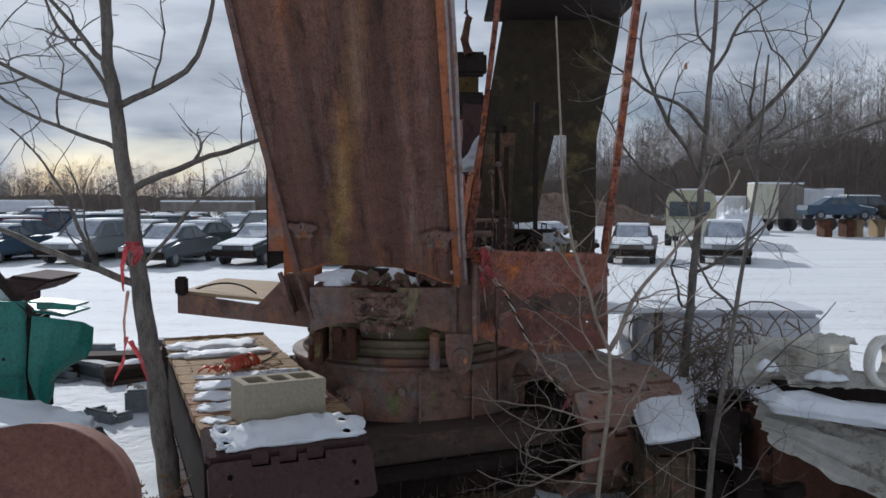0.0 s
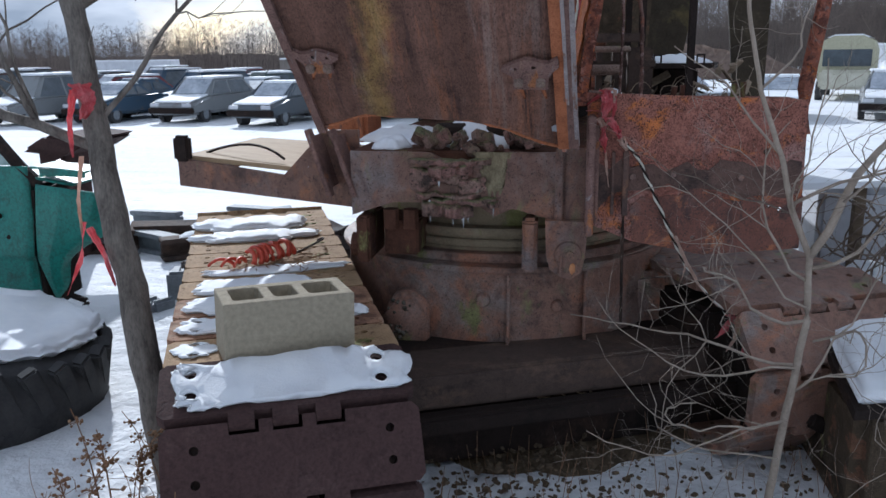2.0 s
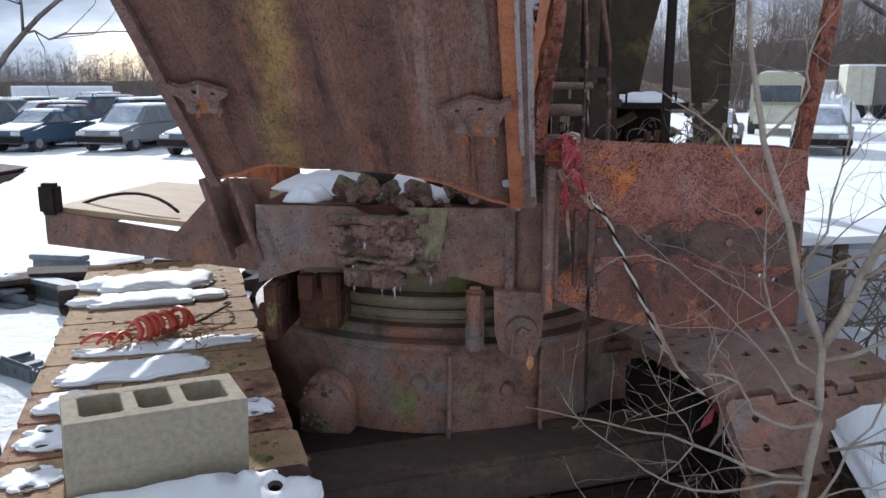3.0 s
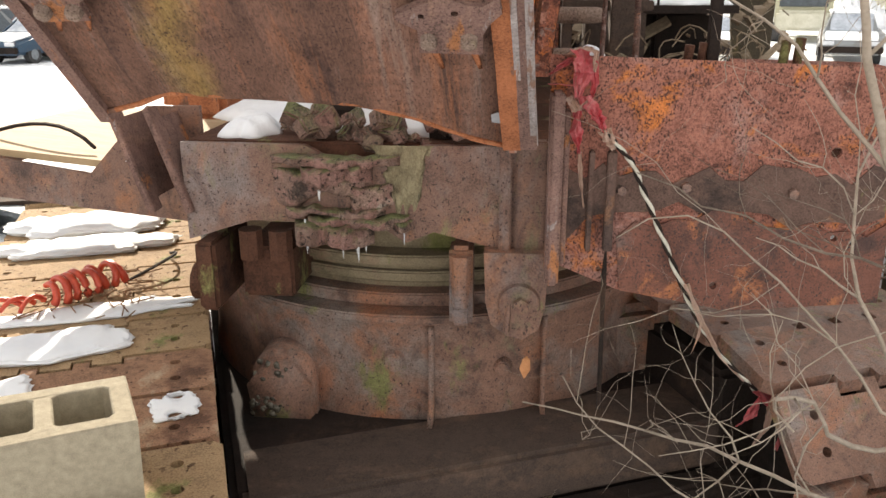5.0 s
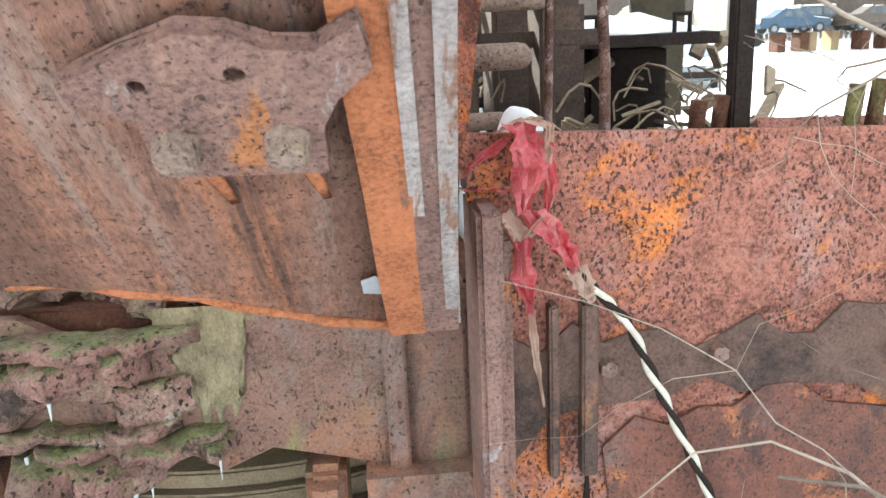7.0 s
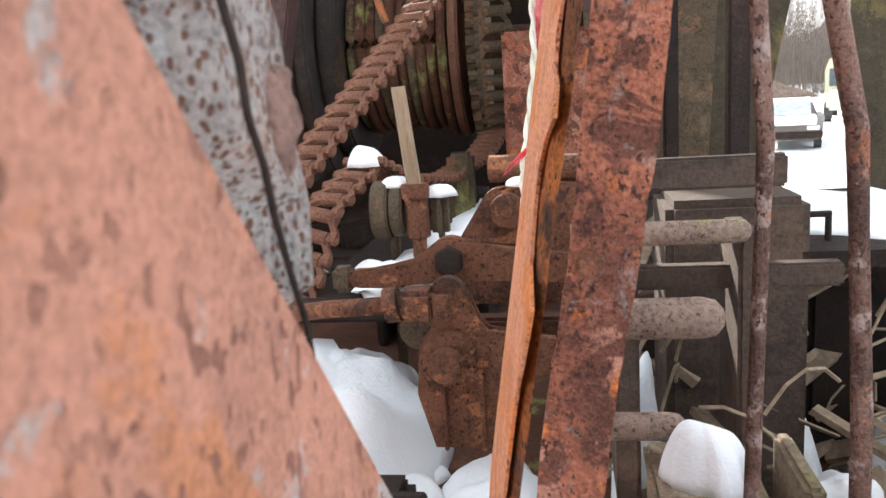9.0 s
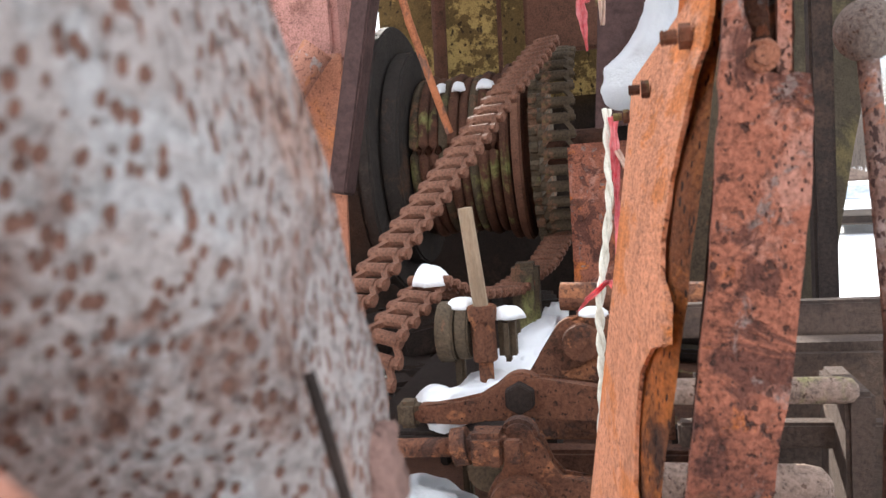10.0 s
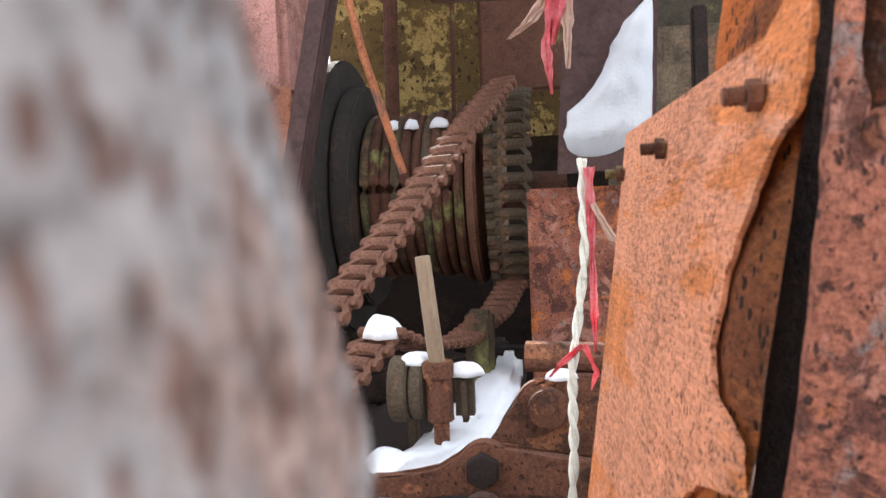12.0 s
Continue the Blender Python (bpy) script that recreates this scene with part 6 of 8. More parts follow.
TURN = math.atan2(V.y, V.x)
a = 0.36
holes = [(sx * 0.27, sy * 0.045, 0.018) for sx in (-1, 1) for sy in (-1, 1)]
front = axes((*(C0 + U * (-0.125))[:2], TOP - 0.018), V, (U.x * math.cos(a), U.y * math.cos(a), math.sin(a)))
snow(snow_slab(lobes(0.325, 0.098, 4, 96, 0.17, 0.42), 0.022, front, 3, holes), "fresh snow lying on the front track shoe")
for i, (s, w, rx, ry, h) in enumerate(((0.35, -0.20, 0.13, 0.085, 0.014), (0.585, -0.19, 0.14, 0.085, 0.015), (0.82, -0.10, 0.24, 0.085, 0.017), (1.05, 0.02, 0.30, 0.05, 0.012), (0.13, -0.27, 0.06, 0.06, 0.007), (1.72, -0.06, 0.28, 0.10, 0.022), (2.0, -0.04, 0.29, 0.15, 0.03), (0.40, 0.27, 0.06, 0.05, 0.010))):
    x, y, z = on_track(s, w, 0.001)
    snow(snow_slab(lobes(rx, ry, 20 + i, 48, 0.26, 0.7), h, axes((x, y, z), V, U), i, [(0.27 * sx - w, 0.045 * sy, 0.016) for sx in (-1, 1) for sy in (-1, 1) if abs(0.27 * sx - w) < rx * 0.55]), "melting snow lying on the track shoes")
for i, (x, y, z, rx, ry, h) in enumerate(((-0.18, 4.30, 1.915, 0.14, 0.12, 0.07), (0.02, 4.4, 1.915, 0.10, 0.10, 0.05), (0.18, 4.35, 1.915, 0.08, 0.1, 0.05), (-0.48, 4.16, 1.915, 0.085, 0.09, 0.055), (-0.46, 4.5, 1.915, 0.2, 0.2, 0.06), (-0.84, 4.25, 1.836, 0.07, 0.08, 0.01))):
    bm = bmesh.new()
    heap(bm, x, y, z, rx, ry, h, 30 + i)
    snow(bm, "snow drifted onto the deck under the boom")
for i, (x, y, z, rx, ry, h, t) in enumerate(((-0.10, 4.42, 1.915, 0.235, 0.34, 0.165, 0.0), (-0.16, 4.72, 1.915, 0.17, 0.12, 0.10, 0), (-0.03, 4.66, 1.915, 0.07, 0.08, 0.08, 0), (-0.055, 4.77, 2.325, 0.030, 0.03, 0.035, 0), (0.008, 4.715, 2.293, 0.022, 0.022, 0.016, 0), (0.077, 4.715, 2.274, 0.026, 0.022, 0.018, 0), (0.222, 4.52, 2.31, 0.022, 0.014, 0.010, 0), (-0.02, 4.66, 2.133, 0.05, 0.05, 0.05, 0), (0.055, 4.72, 2.133, 0.045, 0.06, 0.055, 0), (0.085, 4.86, 2.133, 0.04, 0.08, 0.05, 0))):
    bm = bmesh.new()
    heap(bm, x, y, z, rx, ry, h, 40 + i, t, 26, 0.4)
    snow(bm, "snow lying among the deck machinery")
band = [(-0.15, 4.92), (-0.12, 4.84), (-0.06, 4.80), (0.0, 4.90), (0.05, 5.0), (0.085, 5.14), (0.08, 5.3), (0.105, 5.45), (0.10, 5.75), (0.09, 5.93), (0.02, 5.9), (0.0, 5.7), (-0.035, 5.55), (-0.02, 5.35), (-0.055, 5.2), (-0.06, 5.08), (-0.11, 5.0)]
band = [(x * 0.8 + 0.055, y * 0.8 + 0.688) for x, y in band]
snow(snow_slab(band, 0.045, Matrix.Translation((0, 0, 2.132)), 4), "snow lying in a band along the deck beam")
for i, (x, y, z, rx, ry, h) in enumerate(((0.66, 4.58, 2.236, 0.15, 0.17, 0.035), (0.398, 4.085, 2.10, 0.038, 0.05, 0.055), (0.365, 4.3, 1.915, 0.04, 0.08, 0.2), (0.8, 4.4, 1.915, 0.16, 0.12, 0.14), (0.55, 4.22, 1.915, 0.07, 0.06, 0.13), (0.50, 4.42, 1.915, 0.09, 0.07, 0.19))):
    bm = bmesh.new()
    heap(bm, x, y, z, rx, ry, h, 60 + i)
    snow(bm, "thick snow lying in the open cab")
LEFT_RIM = ((2.597, 0.262), (2.61, 0.243), (2.64, 0.236), (2.68, 0.246), (2.705, 0.275), (2.72, 0.292), (2.75, 0.308), (2.79, 0.326), (2.825, 0.345), (2.85, 0.372), (2.868, 0.392))
RIGHT_RIM = ((2.597, 0.32), (2.625, 0.368), (2.66, 0.396), (2.868, 0.399))
bm = bmesh.new()
grid = []
for i in range(34):
    z = 2.597 + 0.271 * i / 33
    a, b = line_at(LEFT_RIM, z), line_at(RIGHT_RIM, z)
    a += 0.005 * noise.noise(Vector((z * 45, 1, 0)))
    row = []
    for k in range(22):
        u = k / 21
        bulge = (1 - abs(2 * u - 1) ** 3) * min(1.0, (i + 0.2) / 5) * min(1.0, (33.2 - i) / 4)
        x = a + (b - a) * u
        row.append(bm.verts.new((x, 4.985 - 0.075 * (z - 2.57) - bulge * (0.030 + 0.05 * (2.868 - z) + 0.016 * noise.noise(Vector((x * 30, 0, z * 30)))), z)))
    grid.append(row)
for r0, r1 in zip(grid, grid[1:]):
    for k in range(21):
        bm.faces.new((r0[k], r0[k + 1], r1[k + 1], r1[k]))
bmesh.ops.solidify(bm, geom=bm.faces[:], thickness=-0.006)
snow(bm, "packed snow clinging to the hanging sheet")
for x0, w0 in ((-0.205, 0.02), (-0.155, 0.02), (-0.075, 0.03)):
    bm = bmesh.new()
    heap(bm, x0, 5.66, 2.735, w0, 0.05, 0.03, int(-x0 * 100))
    snow(bm, "small snow patch on the hoist drum")

# cords and tapes


def twist(name, pts, r, label, dark=0):
    pts = [Vector(p) for p in pts]
    dense = []
    for a, b in zip(pts, pts[1:]):
        dense += [a + (b - a) * k / 24 for k in range(24)]
    root = thing(name, pts[0], label, "cord")
    for ph, mat in ((0, M_ROPE), (math.pi, M_DARK if dark else M_ROPE)):
        bm = bmesh.new()
        tube(bm, [p + Vector((math.cos(i * 0.42 + ph), math.sin(i * 0.42 + ph), 0)) * r * 0.8 for i, p in enumerate(dense)], r, 6)
        part("strand", bm, mat, root, "", True)
    return root


def ribbon(pts, w, mat, seed=0, tip=0.3):
    """A crumpled strip of worn tape along points."""
    bm = bmesh.new()
    rnd = random.Random(seed)
    pts = [Vector(p) for p in pts]
    prev = None
    side = Vector((rnd.uniform(0.5, 1) * rnd.choice((-1, 1)), rnd.uniform(-0.6, 0.6), rnd.uniform(-0.2, 0.2))).normalized()
    n = len(pts) * 10
    for i in range(n + 1):
        f = i / n * (len(pts) - 1)
        k = min(int(f), len(pts) - 2)
        p = pts[k].lerp(pts[k + 1], f - k)
        s = side + Vector((0.4 * math.sin(i * 0.37 + seed), 0.5 * math.cos(i * 0.29 + seed), 0))
        s = s.normalized() * w * 0.5 * (1 - (1 - tip) * (i / n) ** 2) * (0.85 + 0.3 * noise.noise(Vector((i * 0.3, seed, 0))))
        q = []
        for c in range(7):
            u = c / 3 - 1
            fold = w * (0.22 * math.sin(c * 2.1 + seed + i * 0.12) + 0.12 * noise.noise(Vector((i * 0.35, c * 0.9, seed))))
            q.append(bm.verts.new(p + s * u + Vector((0.1 * fold, -abs(fold) * 0.9, 0.2 * fold))))
        if prev:
            for c in range(6):
                bm.faces.new((prev[c], prev[c + 1], q[c + 1], q[c]))
        prev = q
    bmesh.ops.solidify(bm, geom=bm.faces[:], thickness=0.0007)
    return bm


def tape(pieces, label):
    """A knot of tape: several strips as parts."""
    p0 = pieces[0][0][0]
    root = thing("barrier_tape", p0, label, "tape")
    for i, (pts, w, mat) in enumerate(pieces):
        part("strip", ribbon(pts, w, mat, i + 1), mat, root)
    return root


twist("twisted_cord", [(0.255, 4.45, 2.57), (0.254, 4.42, 2.46), (0.236, 4.40, 2.34), (0.235, 4.40, 2.25), (0.226, 4.40, 2.12), (0.22, 4.4, 2.0)], 0.0033, "white twisted cord hanging in front of the gear cover")
tape([([(0.262, 4.44, 2.56), (0.262, 4.43, 2.5), (0.262, 4.42, 2.45)], 0.016, M_TAPE), ([(0.262, 4.42, 2.46), (0.262, 4.41, 2.40), (0.262, 4.41, 2.36)], 0.012, M_TAPE), ([(0.248, 4.4, 2.37), (0.225, 4.4, 2.35), (0.212, 4.4, 2.335)], 0.012, M_TAPE), ([(0.25, 4.4, 2.37), (0.262, 4.4, 2.34), (0.255, 4.4, 2.32)], 0.01, M_TAPE), ([(0.265, 4.43, 2.52), (0.285, 4.43, 2.48), (0.3, 4.43, 2.47)], 0.012, M_TAPEPALE)], "frayed red and white tape wound on a cord")
tape([([(0.245, 4.9, 2.95), (0.235, 4.88, 2.86), (0.225, 4.88, 2.78)], 0.055, M_TAPE), ([(0.245, 4.9, 2.9), (0.19, 4.88, 2.82), (0.155, 4.88, 2.795)], 0.034, M_TAPEPALE), ([(0.25, 4.9, 2.95), (0.252, 4.88, 2.82), (0.25, 4.88, 2.74)], 0.028, M_TAPEPALE), ([(0.23, 4.9, 2.86), (0.215, 4.88, 2.78), (0.222, 4.88, 2.70)], 0.026, M_TAPE)], "faded red tape tied under the cross bar")
# tape and cord on the cab panel
tape([([(0.355, 3.85, 2.158), (0.362, 3.832, 2.11), (0.352, 3.828, 2.06)], 0.062, M_TAPE), ([(0.332, 3.85, 2.148), (0.36, 3.838, 2.163), (0.388, 3.845, 2.152), (0.384, 3.838, 2.11)], 0.03, M_TAPEPALE), ([(0.338, 3.845, 2.14), (0.315, 3.85, 2.122), (0.290, 3.855, 2.102)], 0.024, M_TAPE), ([(0.338, 3.842, 2.082), (0.313, 3.848, 2.084), (0.290, 3.855, 2.083)], 0.028, M_TAPE), ([(0.334, 3.832, 2.06), (0.352, 3.822, 2.03), (0.376, 3.822, 2.058)], 0.03, M_TAPEPALE), ([(0.362, 3.826, 2.062), (0.392, 3.822, 2.022), (0.413, 3.828, 1.985)], 0.042, M_TAPE), ([(0.411, 3.828, 1.99), (0.422, 3.83, 1.968), (0.436, 3.836, 1.946)], 0.036, M_TAPEPALE), ([(0.350, 3.83, 2.035), (0.352, 3.826, 1.985), (0.361, 3.83, 1.938)], 0.038, M_TAPE), ([(0.361, 3.83, 1.942), (0.367, 3.835, 1.88), (0.377, 3.84, 1.812)], 0.013, M_TAPEPALE), ([(0.384, 3.842, 2.135), (0.387, 3.838, 2.09), (0.381, 3.838, 2.055)], 0.024, M_TAPE)], "torn red and cream tape knotted on the panel's corner")
tape([([(0.615, 3.838, 1.64), (0.66, 3.85, 1.545), (0.72, 3.885, 1.445), (0.80, 3.94, 1.35)], 0.02, M_TAPEPALE), ([(0.662, 3.85, 1.555), (0.657, 3.845, 1.51), (0.645, 3.845, 1.465)], 0.01, M_TAPEPALE)], "bleached tape wound along the twisted cord")
twist("twisted_cord", [(0.41, 3.835, 1.99), (0.475, 3.83, 1.92), (0.53, 3.83, 1.80), (0.60, 3.84, 1.65), (0.66, 3.86, 1.53), (0.74, 3.90, 1.42), (0.85, 3.98, 1.30)], 0.0042, "black and white twisted cord stretched from the panel to a tree", 1)
tape([([(0.85, 3.98, 1.31), (0.88, 3.95, 1.28), (0.93, 3.97, 1.27)], 0.05, M_TAPE), ([(0.86, 3.98, 1.30), (0.83, 3.95, 1.25), (0.80, 3.95, 1.22)], 0.04, M_TAPE), ([(0.90, 3.96, 1.28), (0.91, 3.94, 1.22), (0.90, 3.94, 1.16)], 0.035, M_TAPE), ([(0.88, 3.96, 1.28), (0.87, 3.94, 1.22), (0.84, 3.94, 1.17)], 0.022, M_TAPEPALE)], "red tape bunched at the cord's end")

# ---- bare trees and shrubs near by ----


def limb(bm, a, d, length, r, depth, rnd, droop=0.0, bend=0.25, kids=(2, 4), n=6):
    """A tapered limb with side limbs, grown at random."""
    a, d = Vector(a), Vector(d).normalized()
    pts, p = [a], a.copy()
    steps = min(12, max(5, int(length / 0.07)))
    for k in range(steps):
        d = (d + Vector((rnd.uniform(-1, 1), rnd.uniform(-1, 1), rnd.uniform(-0.7, 1) - droop)) * (bend * 0.55 + (0.10 if r > 0.01 else 0.27))).normalized()
        p = p + d * length / steps
        pts.append(p.copy())
    own = bm
    if isinstance(bm, list):
        own = bmesh.new()
        bm.append(own)
    tube(own, pts, r, n if r > 0.008 else 4, r * 0.35)
    if depth:
        for _ in range(rnd.randint(*kids)):
            k = rnd.randint(1, len(pts) - 2)
            base = pts[k]
            ax = (pts[k + 1] - pts[k]).normalized()
            side = ax.cross(Vector((rnd.uniform(-1, 1), rnd.uniform(-1, 1), rnd.uniform(-1, 1)))).normalized()
            nd = (ax * rnd.uniform(0.5, 1.0) + side).normalized()
            limb(bm, base, nd, length * rnd.uniform(0.35, 0.65), r * (1 - 0.6 * k / len(pts)) * rnd.uniform(0.35, 0.6), depth - 1, rnd, droop, bend * 1.2, kids, n)


def tree(name, trunk_pts, r0, r1, limbs, mat, label, seed, depth=2):
    """trunk points; limbs: (index along the trunk 0..1, direction, length, radius)."""
    rnd = random.Random(seed)
    root = thing(name, trunk_pts[0], label, "tree")
    bm = bmesh.new()
    pts = [Vector(p) for p in trunk_pts]
    dense = []
    for a, b in zip(pts, pts[1:]):
        dense += [a.lerp(b, k / 5) + Vector((rnd.uniform(-1, 1), rnd.uniform(-1, 1), 0)) * r0 * 0.10 for k in range(5)]
    dense.append(pts[-1])
    tube(bm, dense, r0, 12, r1)
    part("trunk", bm, mat, root, "", True)
    for f, d, length, r in limbs:
        k = min(int(f * (len(dense) - 1)), len(dense) - 1)
        got = []
        limb(got, dense[k], d, length, r, depth, rnd, 0.0, 0.28, (3, 5))
        lp = part("limb", got[0], mat, root, "", True)
        for bm in got[1:]:
            part("twig", bm, mat, lp, "", True)
    return root


tree("bare_tree", [(-1.22, 3.50, 0.66), (-1.29, 3.52, 1.2), (-1.36, 3.55, 1.65), (-1.43, 3.59, 2.05), (-1.50, 3.62, 2.55), (-1.57, 3.62, 3.1), (-1.60, 3.6, 3.9), (-1.62, 3.6, 5.2)], 0.062, 0.02,
     [(0.40, (-0.9, -0.2, 0.45), 1.3, 0.022), (0.44, (0.75, 0.2, 0.65), 0.8, 0.012), (0.565, (0.9, 0.1, 0.6), 1.1, 0.022), (0.60, (-1, 0.2, 0.25), 1.2, 0.014), (0.68, (0.9, 0.2, 0.35), 1.2, 0.02), (0.68, (-0.95, 0.1, 0.15), 1.3, 0.016), (0.72, (-0.7, -0.2, 0.7), 0.7, 0.016), (0.66, (-0.5, 0.3, 0.9), 0.9, 0.014), (0.8, (0.6, 0.2, 0.8), 1.0, 0.016), (0.85, (-0.7, 0.1, 0.8), 1.0, 0.016), (0.92, (0.5, -0.2, 0.8), 0.9, 0.014)], M_BARK, "young bare tree with grey bark standing beside the track", 11)
tree("sapling", [(0.915, 3.5, 0.66), (0.935, 3.5, 0.95), (0.962, 3.5, 1.2), (0.99, 3.5, 1.45), (0.978, 3.5, 1.66), (0.909, 3.5, 1.82), (0.87, 3.5, 1.97), (0.79, 3.48, 2.17), (0.735, 3.46, 2.40), (0.71, 3.44, 2.8), (0.68, 3.42, 3.3)], 0.0145, 0.004,
     [(0.40, (0.35, 0.05, 1.0), 1.1, 0.014), (0.30, (-0.9, -0.25, 0.15), 0.75, 0.006), (0.24, (-0.95, -0.2, 0.05), 0.8, 0.006), (0.36, (-0.9, -0.3, 0.4), 0.6, 0.005), (0.45, (-0.8, -0.2, 0.5), 0.6, 0.005), (0.38, (0.9, -0.2, 0.4), 0.6, 0.007), (0.5, (0.8, 0.1, 0.6), 0.55, 0.006), (0.6, (-0.5, 0.1, 0.8), 0.5, 0.005), (0.2, (0.8, -0.3, 0.5), 0.6, 0.006), (0.17, (-0.9, -0.3, -0.05), 0.7, 0.005), (0.7, (0.7, 0.1, 0.7), 0.5, 0.005)], M_PALE, "pale slender forked sapling with bare twigs", 5)
tree("bare_tree", [(1.62, 4.5, 0.68), (1.63, 4.45, 1.2), (1.66, 4.4, 1.75), (1.70, 4.4, 2.3), (1.72, 4.4, 2.7), (1.76, 4.4, 3.3), (1.8, 4.4, 4.2)], 0.035, 0.01,
     [(0.60, (0.7, 0.1, 0.8), 1.4, 0.022), (0.62, (-0.6, 0.2, 0.9), 1.2, 0.018), (0.66, (0.9, -0.1, 0.55), 1.5, 0.02), (0.5, (-0.7, 0.2, 0.75), 1.0, 0.012), (0.72, (-0.8, 0.1, 0.7), 1.0, 0.014), (0.8, (0.6, 0.2, 0.8), 1.0, 0.012), (0.42, (0.9, 0.0, 0.5), 1.0, 0.012), (0.36, (-0.9, -0.2, 0.4), 0.8, 0.01), (0.85, (-0.6, 0.2, 0.8), 0.8, 0.01)], M_BARK, "many-branched bare young tree behind the scrap", 8)
tree("sapling", [(1.32, 3.05, 0.68), (1.38, 3.1, 1.3), (1.50, 3.2, 1.9), (1.62, 3.3, 2.5), (1.66, 3.3, 3.1)], 0.016, 0.005,
     [(0.3, (0.7, 0.1, 0.8), 0.8, 0.007), (0.5, (-0.7, 0.2, 0.7), 0.7, 0.007), (0.6, (0.8, 0.2, 0.6), 0.7, 0.007), (0.75, (-0.5, 0.1, 0.8), 0.6, 0.006)], M_BARK, "thin leaning bare sapling", 15)


def twigs(root_name, a, d, length, r, seed, label, mat, depth=2):
    got = []
    limb(got, a, d, length, r, depth, random.Random(seed), 0.1, 0.4, (3, 5))
    stem = alone(root_name, got[0], mat, label, "branch", smooth=True)
    for bm in got[1:]:
        part("twig", bm, mat, stem, "", True)


for k, (a, d, length, r) in enumerate((((0.96, 3.47, 1.30), (-0.95, -0.12, 0.12), 0.80, 0.0065), ((0.95, 3.47, 1.12), (-0.95, -0.2, 0.02), 0.85, 0.006), ((0.98, 3.47, 1.50), (-0.95, -0.15, 0.10), 0.75, 0.005), ((0.935, 3.47, 0.98), (-0.95, -0.15, 0.0), 0.7, 0.005), ((1.0, 3.45, 1.40), (0.9, -0.3, 0.35), 0.7, 0.006), ((1.35, 3.05, 1.3), (-0.95, 0.3, 0.1), 0.8, 0.0028), ((1.36, 3.08, 1.6), (-0.95, 0.3, 0.05), 0.75, 0.0026), ((1.34, 3.06, 1.1), (-0.9, 0.3, 0.15), 0.7, 0.0028), ((1.4, 3.1, 1.45), (0.8, 0.2, 0.5), 0.7, 0.005), ((0.90, 3.48, 1.80), (-0.8, -0.2, 0.2), 0.55, 0.004), ((1.45, 3.15, 1.75), (-0.8, 0.2, 0.45), 0.7, 0.0045), ((1.33, 3.05, 0.95), (0.7, 0.1, 0.6), 0.8, 0.005))):
    twigs("bare_branch", a, d, length, r * 0.72, 3 + k, "pale leafless branch reaching across the machine" if k < 4 else "thin leafless branch of a sapling", M_PALE if k < 8 else M_TWIG)
bm = bmesh.new()
tube(bm, bezier((0.25, 2.65, 0.86), (0.8, 2.75, 1.02), (1.45, 2.7, 0.75), 12), 0.007, 6)
tube(bm, bezier((1.45, 2.7, 0.75), (1.6, 2.75, 0.9), (1.75, 2.8, 1.05), 6), 0.006, 6)
alone("arched_twig", bm, M_PALE, "long thin twig arching over the snow", "branch", smooth=True)
for x, y, z in ((0.46, 2.66, 0.90), (1.24, 3.18, 3.02), (0.251, 3.42, 1.612)):
    bm = bmesh.new()
    plate(bm, [(-0.012, 0), (-0.008, 0.018), (0, 0.026), (0.009, 0.018), (0.012, 0.002), (0, -0.012)], 0.0012, pose(x, y, z, 70, 20, 30))
    for v in bm.verts:
        v.co.y += 0.01 * math.sin(v.co.z * 90)
    alone("dead_leaf", bm, M_LEAF, "single curled orange dead leaf on a twig", "leaf")

# tapes on the tree
tape([([(-1.43, 3.53, 2.20), (-1.40, 3.52, 2.14), (-1.42, 3.52, 2.08)], 0.08, M_TAPE), ([(-1.46, 3.53, 2.18), (-1.48, 3.52, 2.08), (-1.47, 3.5, 1.95)], 0.03, M_TAPE), ([(-1.46, 3.53, 1.95), (-1.47, 3.5, 1.8), (-1.46, 3.48, 1.68)], 0.02, M_TAPEPALE), ([(-1.46, 3.5, 1.72), (-1.47, 3.48, 1.6), (-1.53, 3.46, 1.46)], 0.03, M_TAPE), ([(-1.44, 3.5, 1.70), (-1.38, 3.48, 1.6), (-1.34, 3.46, 1.5)], 0.03, M_TAPE)], "weathered red and white tape tied round the tree")

# dry weeds
random.seed(31)
bm = bmesh.new()
# Bare soil, also spread wide to darken the shaded gap beside the track.
heap(bm, 0.42, 4.84, 0.68, 1.6, 1.05, 0.07, 71, 0.0, 90, 0.3)
alone("bare_soil", bm, M_DIRT, "dark bare soil sheltered under the machine", "soil", kind="stuff", smooth=True)


def weed(x, y, z0, h, lean, seed):
    rnd = random.Random(seed)
    bm = bmesh.new()
    top = Vector((x + lean[0], y + lean[1], z0 + h))
    stem = bezier((x, y, z0), (x + lean[0] * 0.2, y + lean[1] * 0.2, z0 + h * 0.7), top, 8)
    tube(bm, stem, 0.0035, 4, 0.0015)
    for k in range(46):
        f = rnd.uniform(0.55, 1.0)
        p = stem[min(7, int(f * 7))]
        d = Vector((rnd.uniform(-1, 1), rnd.uniform(-1, 1), rnd.uniform(-0.6, 0.7))) * 0.05 * (1.3 - f)
        q = p + d
        tube(bm, [p, q], 0.0012, 3)
        s = rnd.uniform(0.003, 0.007)
        bmesh.ops.create_icosphere(bm, subdivisions=1, radius=s, matrix=Matrix.Translation(q))
    return alone("dry_weed", bm, M_WEED, "dry brown weed stalk with seed heads standing in snow", "weed", "dry weeds")


